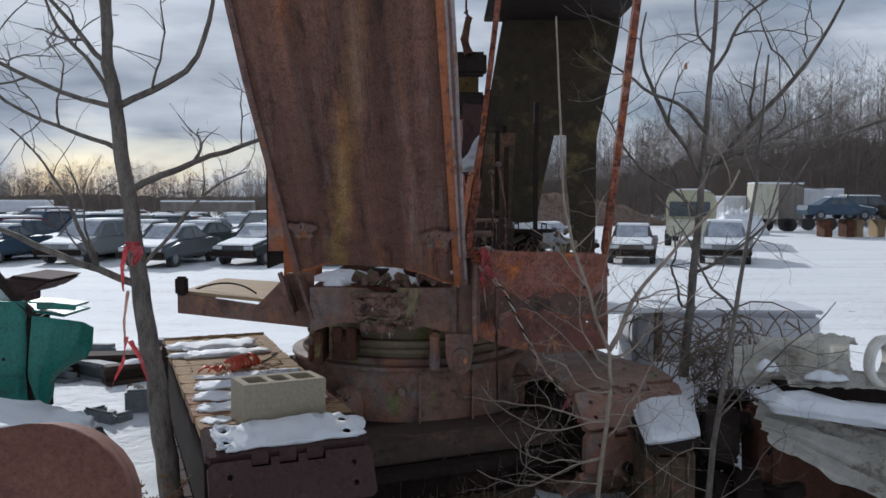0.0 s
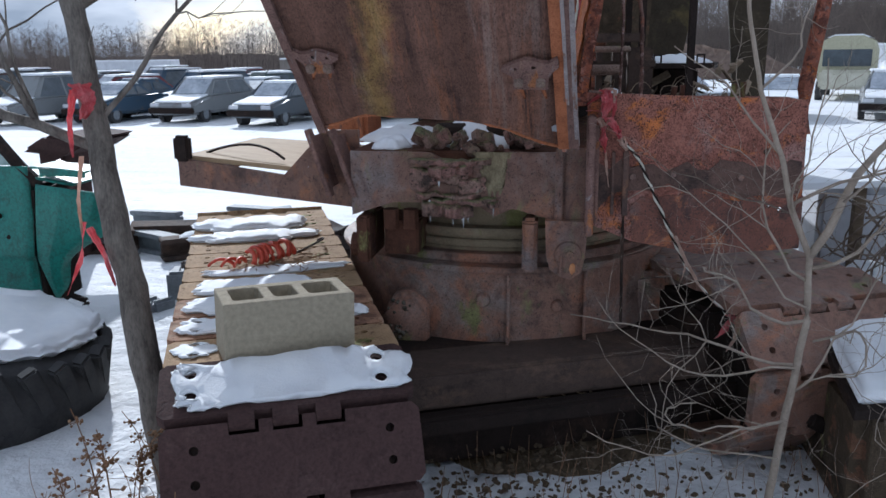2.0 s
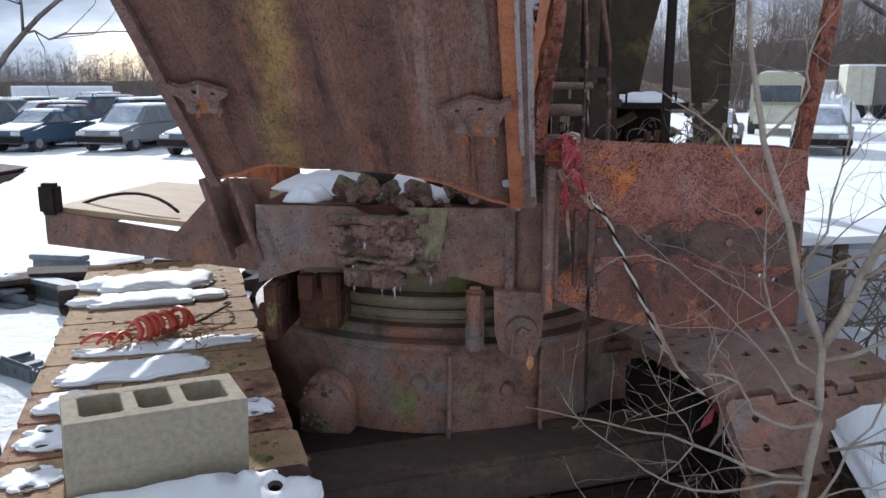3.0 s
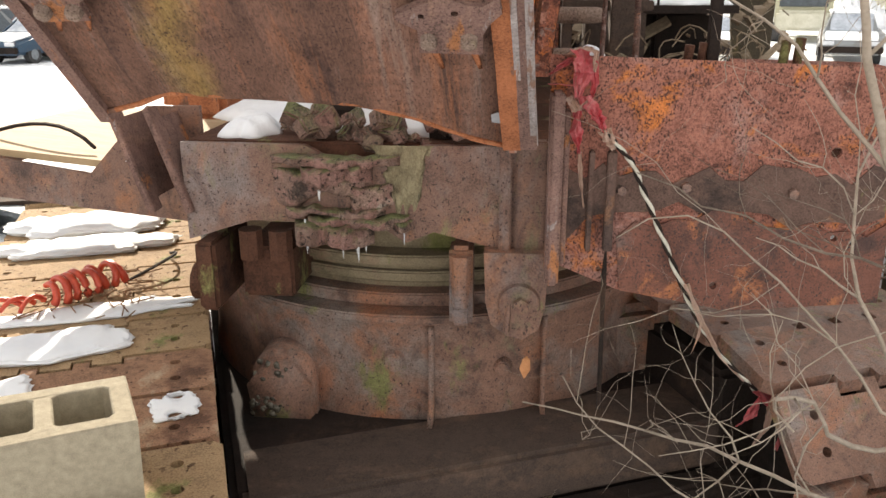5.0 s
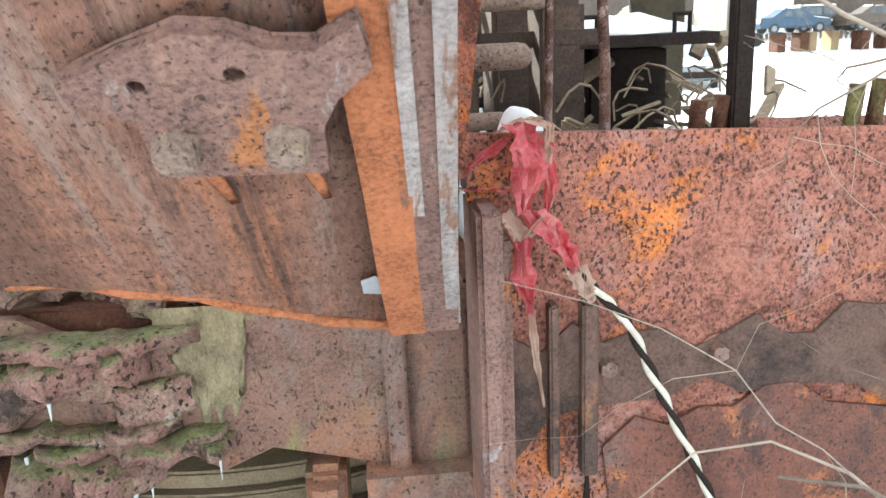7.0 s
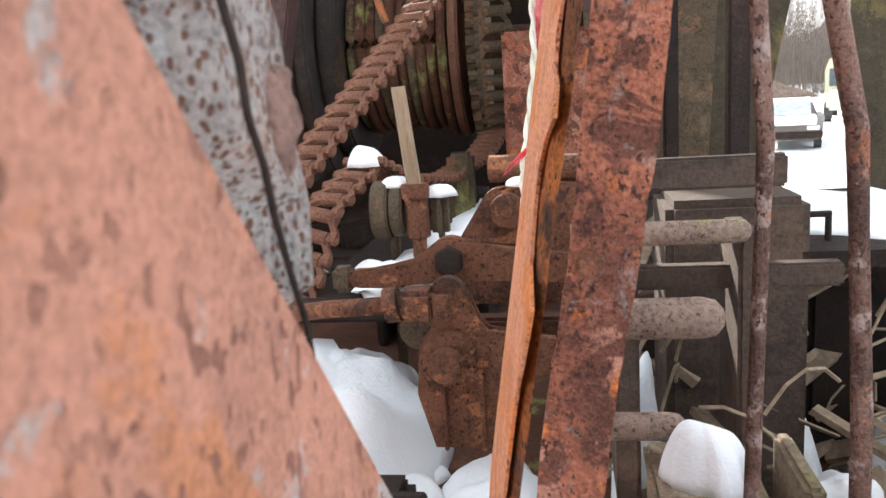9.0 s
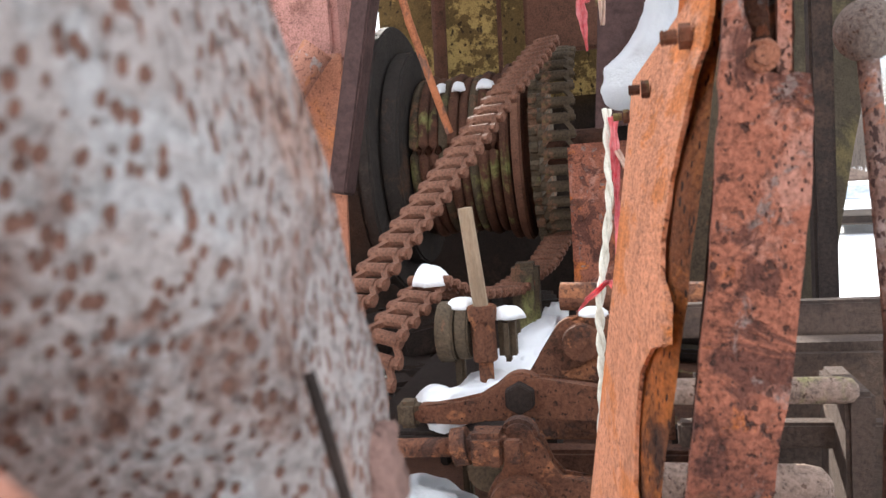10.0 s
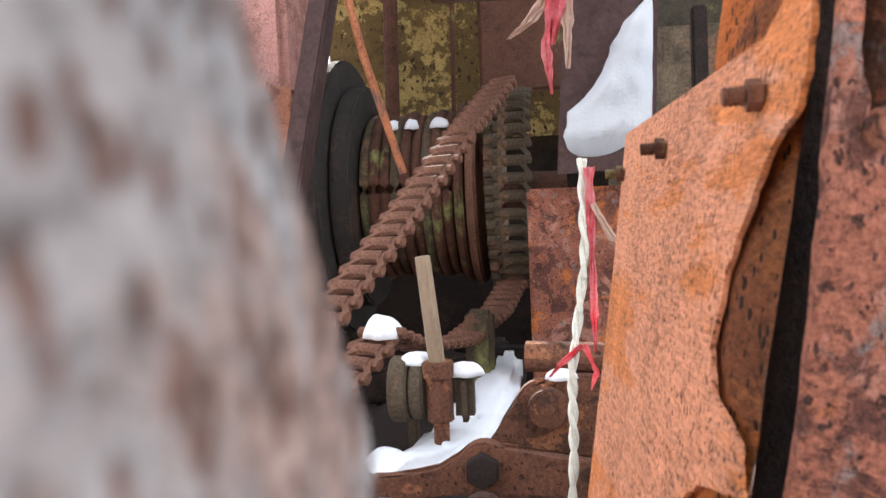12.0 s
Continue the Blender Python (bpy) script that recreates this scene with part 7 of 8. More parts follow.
for k in range(22):
    x, y = random.uniform(-1.4, -0.95), random.uniform(2.6, 3.3)
    weed(x, y, 0.68, random.uniform(0.2, 0.6), (random.uniform(-0.25, 0.2), random.uniform(-0.15, 0.05)), k)
weed(-0.75, 2.62, 0.68, 0.58, (0.06, -0.05), 101)
weed(-1.6, 2.9, 0.68, 0.7, (-0.35, -0.1), 102)
bm = bmesh.new()
for k in range(520):
    x, y = random.gauss(-1.15, 0.16), random.gauss(2.95, 0.28)
    l = random.uniform(0.008, 0.022)
    box(bm, (-l, -l * 0.6, -0.0008), (l, l * 0.6, 0.0008), pose(x, y, ground_z(x, y) + 0.008 + random.uniform(0, 0.02), random.uniform(-40, 40), random.uniform(-40, 40), random.uniform(0, 180)))
for k in range(160):
    x, y = random.gauss(-1.15, 0.2), random.gauss(2.95, 0.3)
    z = ground_z(x, y) + 0.01
    tube(bm, bezier((x, y, z), (x + random.uniform(-0.1, 0.1), y, z + 0.12), (x + random.uniform(-0.2, 0.2), y + random.uniform(-0.15, 0.15), z + random.uniform(0, 0.14)), 5), 0.0016, 4, 0.0008)
alone("leaf_litter", bm, M_WEED, "dead leaves and broken stalks on the snow beside the track", "litter", kind="stuff")
tape([([(-1.22, 2.78, 0.74), (-1.16, 2.75, 0.755), (-1.09, 2.74, 0.74)], 0.05, M_TAPE), ([(-1.12, 2.76, 0.745), (-1.08, 2.68, 0.75), (-1.02, 2.66, 0.735)], 0.035, M_TAPE), ([(-1.2, 2.8, 0.74), (-1.24, 2.72, 0.76), (-1.3, 2.68, 0.74)], 0.03, M_TAPEPALE)], "torn red tape scraps lying on the snow")
bm = bmesh.new()
for k in range(240):
    x, y = random.uniform(-0.2, 1.3), random.uniform(2.9, 4.2)
    h = random.uniform(0.03, 0.22)
    tube(bm, [(x, y, 0.66), (x + random.uniform(-0.05, 0.05), y + random.uniform(-0.05, 0.05), 0.68 + h)], 0.0022, 3, 0.001)
alone("grass_stalks", bm, M_WEED, "sparse dry grass stalks poking through snow", "grass", kind="stuff")
bm = bmesh.new()
for k in range(900):
    x, y = (random.gauss(0.15, 0.28) if k % 3 else random.uniform(-0.3, 1.5)), 3.42 + abs(random.gauss(0, 0.55))
    s = random.uniform(0.003, 0.008) + 0.010 * random.random() ** 4
    box(bm, (-s, -s * 0.7, -s * 0.4), (s, s * 0.7, s * 0.4), pose(x, y, 0.70 + random.uniform(0, 0.08), random.uniform(-40, 40), random.uniform(-40, 40), random.uniform(0, 180)))
alone("ground_litter", bm, M_DIRT, "dark leaf litter and clods under the machine", "litter", kind="stuff")
bm = bmesh.new()
for k in range(160):
    x, y = random.uniform(-0.1, 0.35), random.uniform(3.9, 4.2)
    p = Vector((x, y, 0.95 + random.uniform(-0.02, 0.02)))
    d = Vector((random.uniform(-1, 1), random.uniform(-0.5, 0.5), random.uniform(-0.2, 0.3))) * 0.03
    tube(bm, [p - d, p + d], 0.003, 3)
alone("straw", bm, M_PLY, "tuft of straw caught below the beam", "straw", kind="stuff")

# snow lying on the ground near by, big tyre, timbers
bm = bmesh.new()
cx, cy, cz, R1, W1 = -2.46, 4.02, 0.86, 0.62, 0.5
prof = [(0.30, -0.17), (0.36, -0.22), (0.50, -0.25), (0.60, -0.22), (0.64, -0.12), (0.65, 0.0), (0.64, 0.12), (0.60, 0.22), (0.50, 0.25), (0.36, 0.22), (0.30, 0.17)]
rings = []
n = 48
mt = pose(cx, cy, cz, 0, 10, 25) @ Matrix.Diagonal((0.9, 0.9, 0.9, 1))
for k in range(n):
    a = 2 * math.pi * k / n
    rings.append([bm.verts.new(mt @ Vector((math.cos(a) * r, math.sin(a) * r, w))) for r, w in prof])
for k in range(n):
    a, b = rings[k], rings[(k + 1) % n]
    for j in range(len(prof) - 1):
        bm.faces.new((a[j], b[j], b[j + 1], a[j + 1]))
ty = alone("large_tyre", bm, M_RUBBER, "large black tyre lying on its side under snow", "tyre", smooth=True)
lbm = bmesh.new()
box(lbm, (-0.035, -0.13, -0.045), (0.035, 0.13, 0.045), None, 0.012)
LUG = mesh_of(lbm, "tread_lug")
LUG.materials.append(M_RUBBER)
for k in range(26):
    for side in (-1, 1):
        ob = part("tread_lug", LUG, None, ty)
        ob.matrix_basis = mt @ Matrix.Rotation(2 * math.pi * (k + 0.25 * side) / 26, 4, "Z") @ Matrix.Translation((0.612, 0, side * 0.13)) @ Matrix.Rotation(side * 0.5 + math.pi / 2, 4, "X")
rim = []
for k in range(80):
    a = 2 * math.pi * k / 80
    rim.append((math.cos(a) * 0.57 * (1 + 0.16 * noise.noise(Vector((math.cos(a) * 2, math.sin(a) * 2, 3))) + 0.02 * math.sin(a * 26)), math.sin(a) * 0.58 * (1 + 0.16 * noise.noise(Vector((math.cos(a) * 2, math.sin(a) * 2, 9))) + 0.02 * math.sin(a * 26))))
snow(snow_slab(rim, 0.06, mt @ Matrix.Translation((0.0, 0.06, 0.242)), 5), "patchy snow lying on the big tyre")
rnd = random.Random(31)
for k in range(13):
    x, y = rnd.uniform(-3.7, -2.35), rnd.uniform(6.9, 8.6)
    l, w, h = rnd.uniform(0.2, 0.55), rnd.uniform(0.05, 0.12), rnd.uniform(0.05, 0.11)
    z = ground_z(x, y) + h * 0.95
    turn = rnd.uniform(-25, 35)
    bm = bmesh.new()
    m = pose(x, y, z, rnd.uniform(-6, 6), rnd.uniform(-4, 4), turn)
    box(bm, (-l, -w, -h), (l, w, -h * 0.55), m, 0.008)
    box(bm, (-l, -w * 0.22, -h * 0.55), (l, w * 0.22, h * 0.55), m, 0.004)
    box(bm, (-l, -w, h * 0.55), (l * rnd.uniform(0.6, 1.0), w, h), m, 0.008)
    alone("scrap_girder", bm, M_BEAM if k % 3 else M_GREYPART, "dark rusted steel girder dumped on the snow", "scrap girder", "scrap girders")
    if k % 3 == 1:
        bm = bmesh.new()
        heap(bm, x, y, z + h * 0.9, l * 0.7, w * 0.8, 0.05, 200 + k, radians(turn), 30)
        snow(bm, "snow lying on a scrap girder")


def standing_pipe(base, mouth, out, r):
    """A thick rusted pipe that rises from the ground and bends over; its mouth holds a dented plug."""
    base, mouth, out = Vector(base), Vector(mouth), Vector(out).normalized()
    bend = mouth - out * 0.30
    pts = [base, base.lerp(Vector((bend.x, bend.y, base.z)), 0.5) + Vector((0, 0, 0.5)), Vector((bend.x, bend.y, bend.z - 0.30)), bend - Vector((0, 0, 0.09)) + out * 0.02, bend + out * 0.10, mouth - out * 0.09, mouth]
    smooth_pts = []
    for a, b, c in zip(pts, pts[1:], pts[2:]):
        smooth_pts += bezier((a + b) / 2, b, (b + c) / 2, 5)
    bm = bmesh.new()
    tube(bm, [base] + smooth_pts + [mouth], r, 28)
    pipe = alone("standing_pipe", bm, M_PIPE, "thick maroon rusted pipe bent over, its mouth plugged", "pipe", smooth=True)
    bm = bmesh.new()
    m = axes(mouth, out.cross(Vector((0, 0, 1))), Vector((0, 0, 1)) - out * out.z)
    rows = []
    for k in range(33):
        a = 2 * math.pi * k / 32
        row = []
        for q in range(9):
            f = q / 8
            dome = 0.045 * (1 - f * f) - 0.02 * math.exp(-((math.sin(a) * f + 0.25 - 0.2 * math.cos(a) * f) / 0.10) ** 2)
            row.append(bm.verts.new(m @ Vector((math.cos(a) * f * r * 0.82, math.sin(a) * f * r * 0.82, dome + 0.006 * noise.noise(Vector((math.cos(a) * f * 3, math.sin(a) * f * 3, 2)))))))
        rows.append(row)
    for a, b in zip(rows, rows[1:]):
        for q in range(8):
            bm.faces.new((a[q], a[q + 1], b[q + 1], b[q]))
    bmesh.ops.remove_doubles(bm, verts=bm.verts[:], dist=0.0002)
    part("plug", bm, M_PIPE, pipe, "dented domed plug", True)


# Mouth placed and sized to fit the camera's view; the shaft is added support.
standing_pipe((-0.341, 0.50, 0.66), (-0.181, 0.12, 2.166), (0.30, -0.90, 0.25), 0.080)
TR = thing("wrecked_pickup", (-3.3, 5.6, 0.68), "wrecked teal pickup cab, front end torn off", "truck")


def teal_panel(name, rows, parent, label="", mat=None):
    """A dented sheet-metal panel through rows of points."""
    bm = bmesh.new()
    prev = None
    for i, row in enumerate(rows):
        row = [Vector(p) for p in row]
        dense = []
        for a, b in zip(row, row[1:]):
            dense += [a.lerp(b, k / 5) for k in range(5)]
        dense.append(row[-1])
        vs = [bm.verts.new(p + Vector((0, 0.018, 0)) * noise.noise(p * 4.5)) for p in dense]
        if prev:
            for a in range(len(vs) - 1):
                bm.faces.new((prev[a], prev[a + 1], vs[a + 1], vs[a]))
        prev = vs
    bmesh.ops.subdivide_edges(bm, edges=bm.edges[:], cuts=2, use_grid_fill=True)
    bmesh.ops.solidify(bm, geom=bm.faces[:], thickness=0.012)
    return part(name, bm, mat or M_TEAL, parent, label, True)


# door skin: belt line, shoulder, crease, sill
door = teal_panel("door", [[(-4.45, 5.06, z), (-3.6, 5.0, z), (-2.76, 5.0, z)] for z in (1.70, 1.66, 1.60)] + [[(-4.45, 5.04, 1.40), (-3.6, 4.965, 1.40), (-2.75, 4.97, 1.40)], [(-4.45, 5.0, 1.20), (-3.6, 4.94, 1.20), (-2.75, 4.95, 1.20)], [(-4.45, 5.02, 1.16), (-3.6, 4.96, 1.16), (-2.75, 4.965, 1.16)], [(-4.45, 5.06, 0.82), (-3.6, 5.0, 0.82), (-2.76, 5.0, 0.84)]], TR, "dented teal door skin")
# Dark stubs paint the shade of holes; the door itself is not cut.
for x0, z0 in ((-2.95, 1.42), (-2.90, 1.30), (-3.07, 1.53)):
    bm = bmesh.new()
    cyl(bm, (x0, 4.962, z0), (x0, 4.945, z0), 0.016, 0.012, 10)
    part("dent", bm, M_DARK, door, "dark stub standing in for a shaded hole in the door")
# Solid near-black block in place of the shade inside a hollow cab.
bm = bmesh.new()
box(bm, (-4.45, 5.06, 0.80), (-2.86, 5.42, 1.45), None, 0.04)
part("cab_shell", bm, M_DARK, TR, "solid dark block standing in for the shaded inside of the cab")
bm = bmesh.new()
plate(bm, [(-4.4, 1.70), (-2.84, 1.70), (-3.12, 2.02), (-3.26, 2.14), (-4.4, 2.16)], 0.006, axes((0, 5.03, 0), (1, 0, 0), (0, 0, 1)))
glass = part("side_window", bm, M_PALEGLASS, TR, "hazy pale side window")
glass.visible_shadow = False
bm = bmesh.new()
tube(bm, [(-2.72, 5.02, 1.60), (-2.82, 5.02, 1.69), (-3.0, 5.04, 1.89), (-3.17, 5.07, 2.08), (-3.34, 5.10, 2.19), (-4.45, 5.12, 2.22)], 0.034, 6)
part("pillar", bm, M_DARK, TR)
bm = bmesh.new()
box(bm, (-4.45, 5.1, 2.19), (-3.36, 5.45, 2.24), None, 0.02)
part("roof", bm, M_TEAL, TR)
# cowl, hood stub and torn fender ahead of the door
teal_panel("cowl", [[(-2.86, 5.02 + d, 1.66 + 0.02 * (d > 0.3)), (-2.70, 5.0 + d, 1.635), (-2.50, 5.0 + d, 1.60)] for d in (0.0, 0.1, 0.25, 0.42)], TR, "teal cowl below the windscreen")
teal_panel("hood_stub", [[(-2.740, 4.99 + d, 1.70), (-2.570, 4.985 + d, 1.695), (-2.405, 4.99 + d, 1.675)] for d in (0.0, 0.02, 0.10, 0.20)], TR, "bent remnant of the hood")
teal_panel("hood_stub", [[(-2.671, 4.985, 1.695), (-2.556, 4.98, 1.692), (-2.405, 4.99, 1.675)], [(-2.671, 4.985, 1.645), (-2.556, 4.98, 1.65), (-2.412, 4.99, 1.64)]], TR, "")
teal_panel("fender", [[(-2.710, 4.99, 1.60), (-2.542, 4.97, 1.585), (-2.376, 5.0, 1.555), (-2.340, 5.08, 1.50)], [(-2.720, 4.965, 1.45), (-2.570, 4.95, 1.44), (-2.412, 4.985, 1.41), (-2.333, 5.06, 1.40)], [(-2.730, 4.965, 1.32), (-2.614, 4.955, 1.31), (-2.484, 4.985, 1.29), (-2.362, 5.05, 1.31)], [(-2.740, 4.97, 1.18), (-2.664, 4.965, 1.18), (-2.585, 4.985, 1.20), (-2.484, 5.03, 1.25)], [(-2.700, 4.97, 1.04), (-2.671, 4.97, 1.05), (-2.628, 4.985, 1.10), (-2.592, 5.03, 1.18)], [(-2.671, 4.98, 0.94), (-2.650, 4.98, 0.94), (-2.621, 4.99, 0.98), (-2.606, 5.02, 1.03)]], TR, "torn teal front fender with a cut wheel arch")
# Solid dark block for the shaded hollow of the engine bay.
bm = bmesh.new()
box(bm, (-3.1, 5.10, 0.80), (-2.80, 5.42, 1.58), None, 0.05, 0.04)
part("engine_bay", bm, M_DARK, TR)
bm = bmesh.new()
tube(bm, [(-2.75, 5.0, 1.56), (-2.76, 4.985, 1.30), (-2.74, 4.985, 0.92)], 0.012, 6)
part("door_seam", bm, M_DARK, TR)
for k in range(9):
    bm = bmesh.new()
    rnd = random.Random(k)
    l = rnd.uniform(0.03, 0.07)
    x, z = rnd.uniform(-2.80, -2.58), rnd.uniform(0.70, 0.95)
    box(bm, (-l, -0.02, -0.008), (l, 0.02, 0.008), pose(x, 5.12, z, rnd.uniform(-30, 30), rnd.uniform(-50, 50), rnd.uniform(-20, 20)), 0.004)
    part("torn_metal", bm, M_DARK, TR)


def casting(x, y, z, s, turn):
    bm = bmesh.new()
    m = pose(x, y, z, 0, 0, turn)
    box(bm, (-s, -s * 0.5, 0), (s, -s * 0.3, s * 0.8), m, 0.02)
    box(bm, (-s, -s * 0.3, 0), (-s * 0.7, s * 0.6, s * 0.7), m, 0.02)
    box(bm, (s * 0.7, -s * 0.3, 0), (s, s * 0.6, s * 0.7), m, 0.02)
    box(bm, (-s * 0.3, -s * 0.3, 0), (s * 0.2, s * 0.5, s * 0.6), m, 0.02)
    for k in (-0.5, 0, 0.5):
        cyl(bm, m @ Vector((s * k, -s * 0.52, s * 0.5)), m @ Vector((s * k, -s * 0.4, s * 0.5)), s * 0.12, n=10)
    return alone("engine_casting", bm, M_GREYPART, "dull grey engine casting dumped on the snow", "engine part", "engine castings")


bm = bmesh.new()
box(bm, (-4.05, 6.62, 1.56), (-3.60, 7.3, 1.70), Matrix.Translation((-3.8, 6.9, 0)) @ Matrix.Rotation(0.08, 4, "Y") @ Matrix.Translation((3.8, -6.9, 0)), 0.03)
for v in bm.verts:
    v.co.x += 0.12 * (v.co.z - 1.63) / 0.07
box(bm, (-3.95, 6.75, 0.66), (-3.72, 7.1, 1.60), None, 0.02)
alone("truck_tailgate", bm, M_MAROON, "faded dark red truck tailgate propped up", "tailgate")
casting(-2.15, 5.9, 0.68, 0.28, 20)
casting(-2.45, 5.55, 0.66, 0.18, -30)
casting(-1.95, 6.4, 0.66, 0.22, 50)
bm = bmesh.new()
random.seed(41)
for k in range(70):
    x, y = random.uniform(-2.6, -0.6), random.uniform(6.2, 7.8)
    s = random.uniform(0.04, 0.16)
    box(bm, (-s, -s * 0.6, -s * 0.4), (s, s * 0.6, s * 0.4), pose(x, y, ground_z(x, y) + s * 0.3, random.uniform(-30, 30), random.uniform(-30, 30), random.uniform(0, 180)), 0.01)
alone("scrap_heap", bm, M_DARK, "heap of dark scrap iron beyond the track", "scrap", kind="stuff")
for a, b, r in (((-3.6, 8.2, 0.62), (-2.0, 7.4, 0.66), 0.07), ((-2.9, 7.2, 0.70), (-1.3, 7.9, 0.62), 0.05)):
    bm = bmesh.new()
    d = (Vector(b) - Vector(a))
    box(bm, (0, -r, -r * 0.5), (d.length, r, r * 0.5), axes(a, d, (0, 1, 0)), 0.008)
    alone("timber", bm, M_WOOD, "grey weathered timber lying on the snow", "timber")

M_PALEBAND = plain("pale_band_grey", (0.52, 0.53, 0.56), (0.68, 0.69, 0.73), 3, 0.6, 0.15)

# crumpled sheet, brush heap and a stand-in box for shaded snow beyond the saplings
WR = thing("crumpled_wreck", (2.2, 3.7, 0.7), "crumpled cream car front end, folded and under patches of snow", "car wreck")


def folded(name, corners, amps, seed, parent, label="", thick=0.01, n=46, mat=None):
    """Sheet metal between four corners, creased along its length by sharp folds of the given (place, width, height)."""
    a, b, c, d = [Vector(p) for p in corners]
    nrm = (b - a).cross(d - a).normalized()
    bm = bmesh.new()
    grid = []
    for i in range(n):
        u = i / (n - 1)
        row = []
        for j in range(n):
            v = j / (n - 1)
            p = a.lerp(b, u).lerp(d.lerp(c, u), v)
            f = 0.0
            for place, wide, high in amps:
                at = v + 0.05 * noise.noise(Vector((u * 3, place * 9, seed)))
                f += high * max(0.0, 1 - abs(at - place) / wide) * (0.8 + 0.5 * noise.noise(Vector((u * 2.5, place * 5, seed + 3))))
            f += 0.05 * noise.noise(Vector((u * 2.2, v * 2.2, seed))) + 0.035 * abs(noise.noise(Vector((u * 6 + v * 2, v * 4 - u, seed + 8)))) - 0.014 * abs(noise.noise(Vector((u * 14, v * 13, seed + 5))))
            rag = 0.04 * noise.noise(Vector((u * 8, seed, 1))) if j in (0, n - 1) else 0.0
            row.append(bm.verts.new(p + nrm * f + Vector((0, 0, rag))))
        grid.append(row)
    for i in range(n - 1):
        for j in range(n - 1):
            bm.faces.new((grid[i][j], grid[i + 1][j], grid[i + 1][j + 1], grid[i][j + 1]))
    bmesh.ops.solidify(bm, geom=bm.faces[:], thickness=thick)
    return part(name, bm, mat or M_TAN, parent, label, False)


folded("lower_panel", [(1.80, 3.52, 1.19), (2.85, 3.30, 0.66), (2.95, 3.62, 1.10), (1.77, 3.66, 1.36)], [(0.15, 0.06, 0.05), (0.32, 0.05, -0.06), (0.5, 0.05, 0.08), (0.66, 0.05, -0.05), (0.82, 0.08, 0.07)], 4, WR, "creased cream lower panel")
folded("upper_panel", [(1.76, 3.92, 1.38), (1.77, 3.94, 1.60), (2.30, 3.72, 1.70), (2.34, 3.74, 1.42)], [(0.2, 0.10, -0.06), (0.48, 0.12, 0.07), (0.78, 0.08, -0.07)], 11, WR, "buckled cream upper panel")
folded("top_fold", [(1.88, 3.80, 1.64), (2.42, 3.86, 1.63), (2.55, 4.2, 1.58), (1.92, 4.1, 1.60)], [(0.4, 0.2, 0.05)], 15, WR, "")
folded("slot_lip", [(1.98, 3.70, 1.435), (2.60, 3.66, 1.42), (2.62, 3.80, 1.48), (1.98, 3.84, 1.50)], [(0.5, 0.2, 0.02)], 21, WR, "bent lip above the dark slot")
# Near-black block between the panels stands in for the slot's shade.
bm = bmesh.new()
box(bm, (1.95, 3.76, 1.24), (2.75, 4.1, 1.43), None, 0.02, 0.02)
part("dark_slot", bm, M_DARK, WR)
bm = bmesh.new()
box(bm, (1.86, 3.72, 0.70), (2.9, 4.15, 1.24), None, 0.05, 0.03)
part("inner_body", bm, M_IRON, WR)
bm = bmesh.new()
for k in range(28):
    a = math.pi * 2 * k / 28
    for q, (r, dy) in enumerate(((0.135, 0.06), (0.15, 0.0), (0.135, -0.03), (0.10, -0.01), (0.085, 0.10))):
        bm.verts.new((2.50 + math.cos(a) * r * 0.8, 3.74 + dy + 0.05 * math.cos(a), 1.555 + math.sin(a) * r))
bm.verts.ensure_lookup_table()
for k in range(28):
    for q in range(4):
        bm.faces.new([bm.verts[(k * 5 + q)], bm.verts[((k + 1) % 28) * 5 + q], bm.verts[((k + 1) % 28) * 5 + q + 1], bm.verts[k * 5 + q + 1]])
part("headlight_bowl", bm, M_TAN, WR, "empty tan headlight bowl", True)
band_ = [(1.80, 3.50), (2.0, 3.47), (2.25, 3.42), (2.6, 3.40), (2.95, 3.38), (2.95, 3.62), (2.6, 3.70), (2.3, 3.72), (2.05, 3.72), (1.92, 3.79), (1.80, 3.78)]
snow(snow_slab(band_, 0.085, Matrix.Translation((0, 0, 1.335)) @ Matrix.Translation((1.8, 3.6, 0)) @ Matrix.Rotation(radians(6), 4, "Y") @ Matrix.Translation((-1.8, -3.6, 0)), 12), "thick snow lying on the folded metal")
for i, (x, y, z, rx, ry, h) in enumerate(((2.17, 3.70, 1.475, 0.10, 0.05, 0.05), (1.86, 3.70, 1.52, 0.05, 0.03, 0.06))):
    bm = bmesh.new()
    heap(bm, x, y, z, rx, ry, h, 80 + i, -0.3)
    snow(bm, "snow lying in the folds of crumpled metal")
# Added pale box in place of a bluish band of snow in shade.
bm = bmesh.new()
box(bm, (1.50, 5.2, 0.66), (2.85, 5.7, 1.60), None, 0.03)
chest = alone("white_chest", bm, M_PALEBAND, "pale box standing in for a band of shaded snow beyond the brush", "chest")
bm = bmesh.new()
box(bm, (1.49, 5.18, 1.60), (2.86, 5.72, 1.63), None, 0.012)
part("lid", bm, M_PALEBAND, chest)
bm = bmesh.new()
rnd = random.Random(77)
for k in range(70):
    c = Vector((rnd.uniform(1.55, 2.25), rnd.uniform(4.2, 4.8), rnd.uniform(1.2, 1.55)))
    r = rnd.uniform(0.1, 0.34)
    a0 = rnd.uniform(0, 3)
    q = Euler((rnd.uniform(-0.7, 0.7), rnd.uniform(-0.7, 0.7), rnd.uniform(0, 3))).to_matrix()
    tube(bm, [c + q @ Vector((math.cos(a0 + t * 0.4) * r, 0.02 * t, math.sin(a0 + t * 0.4) * r)) for t in range(rnd.randint(5, 11))], 0.006, 4, 0.003)
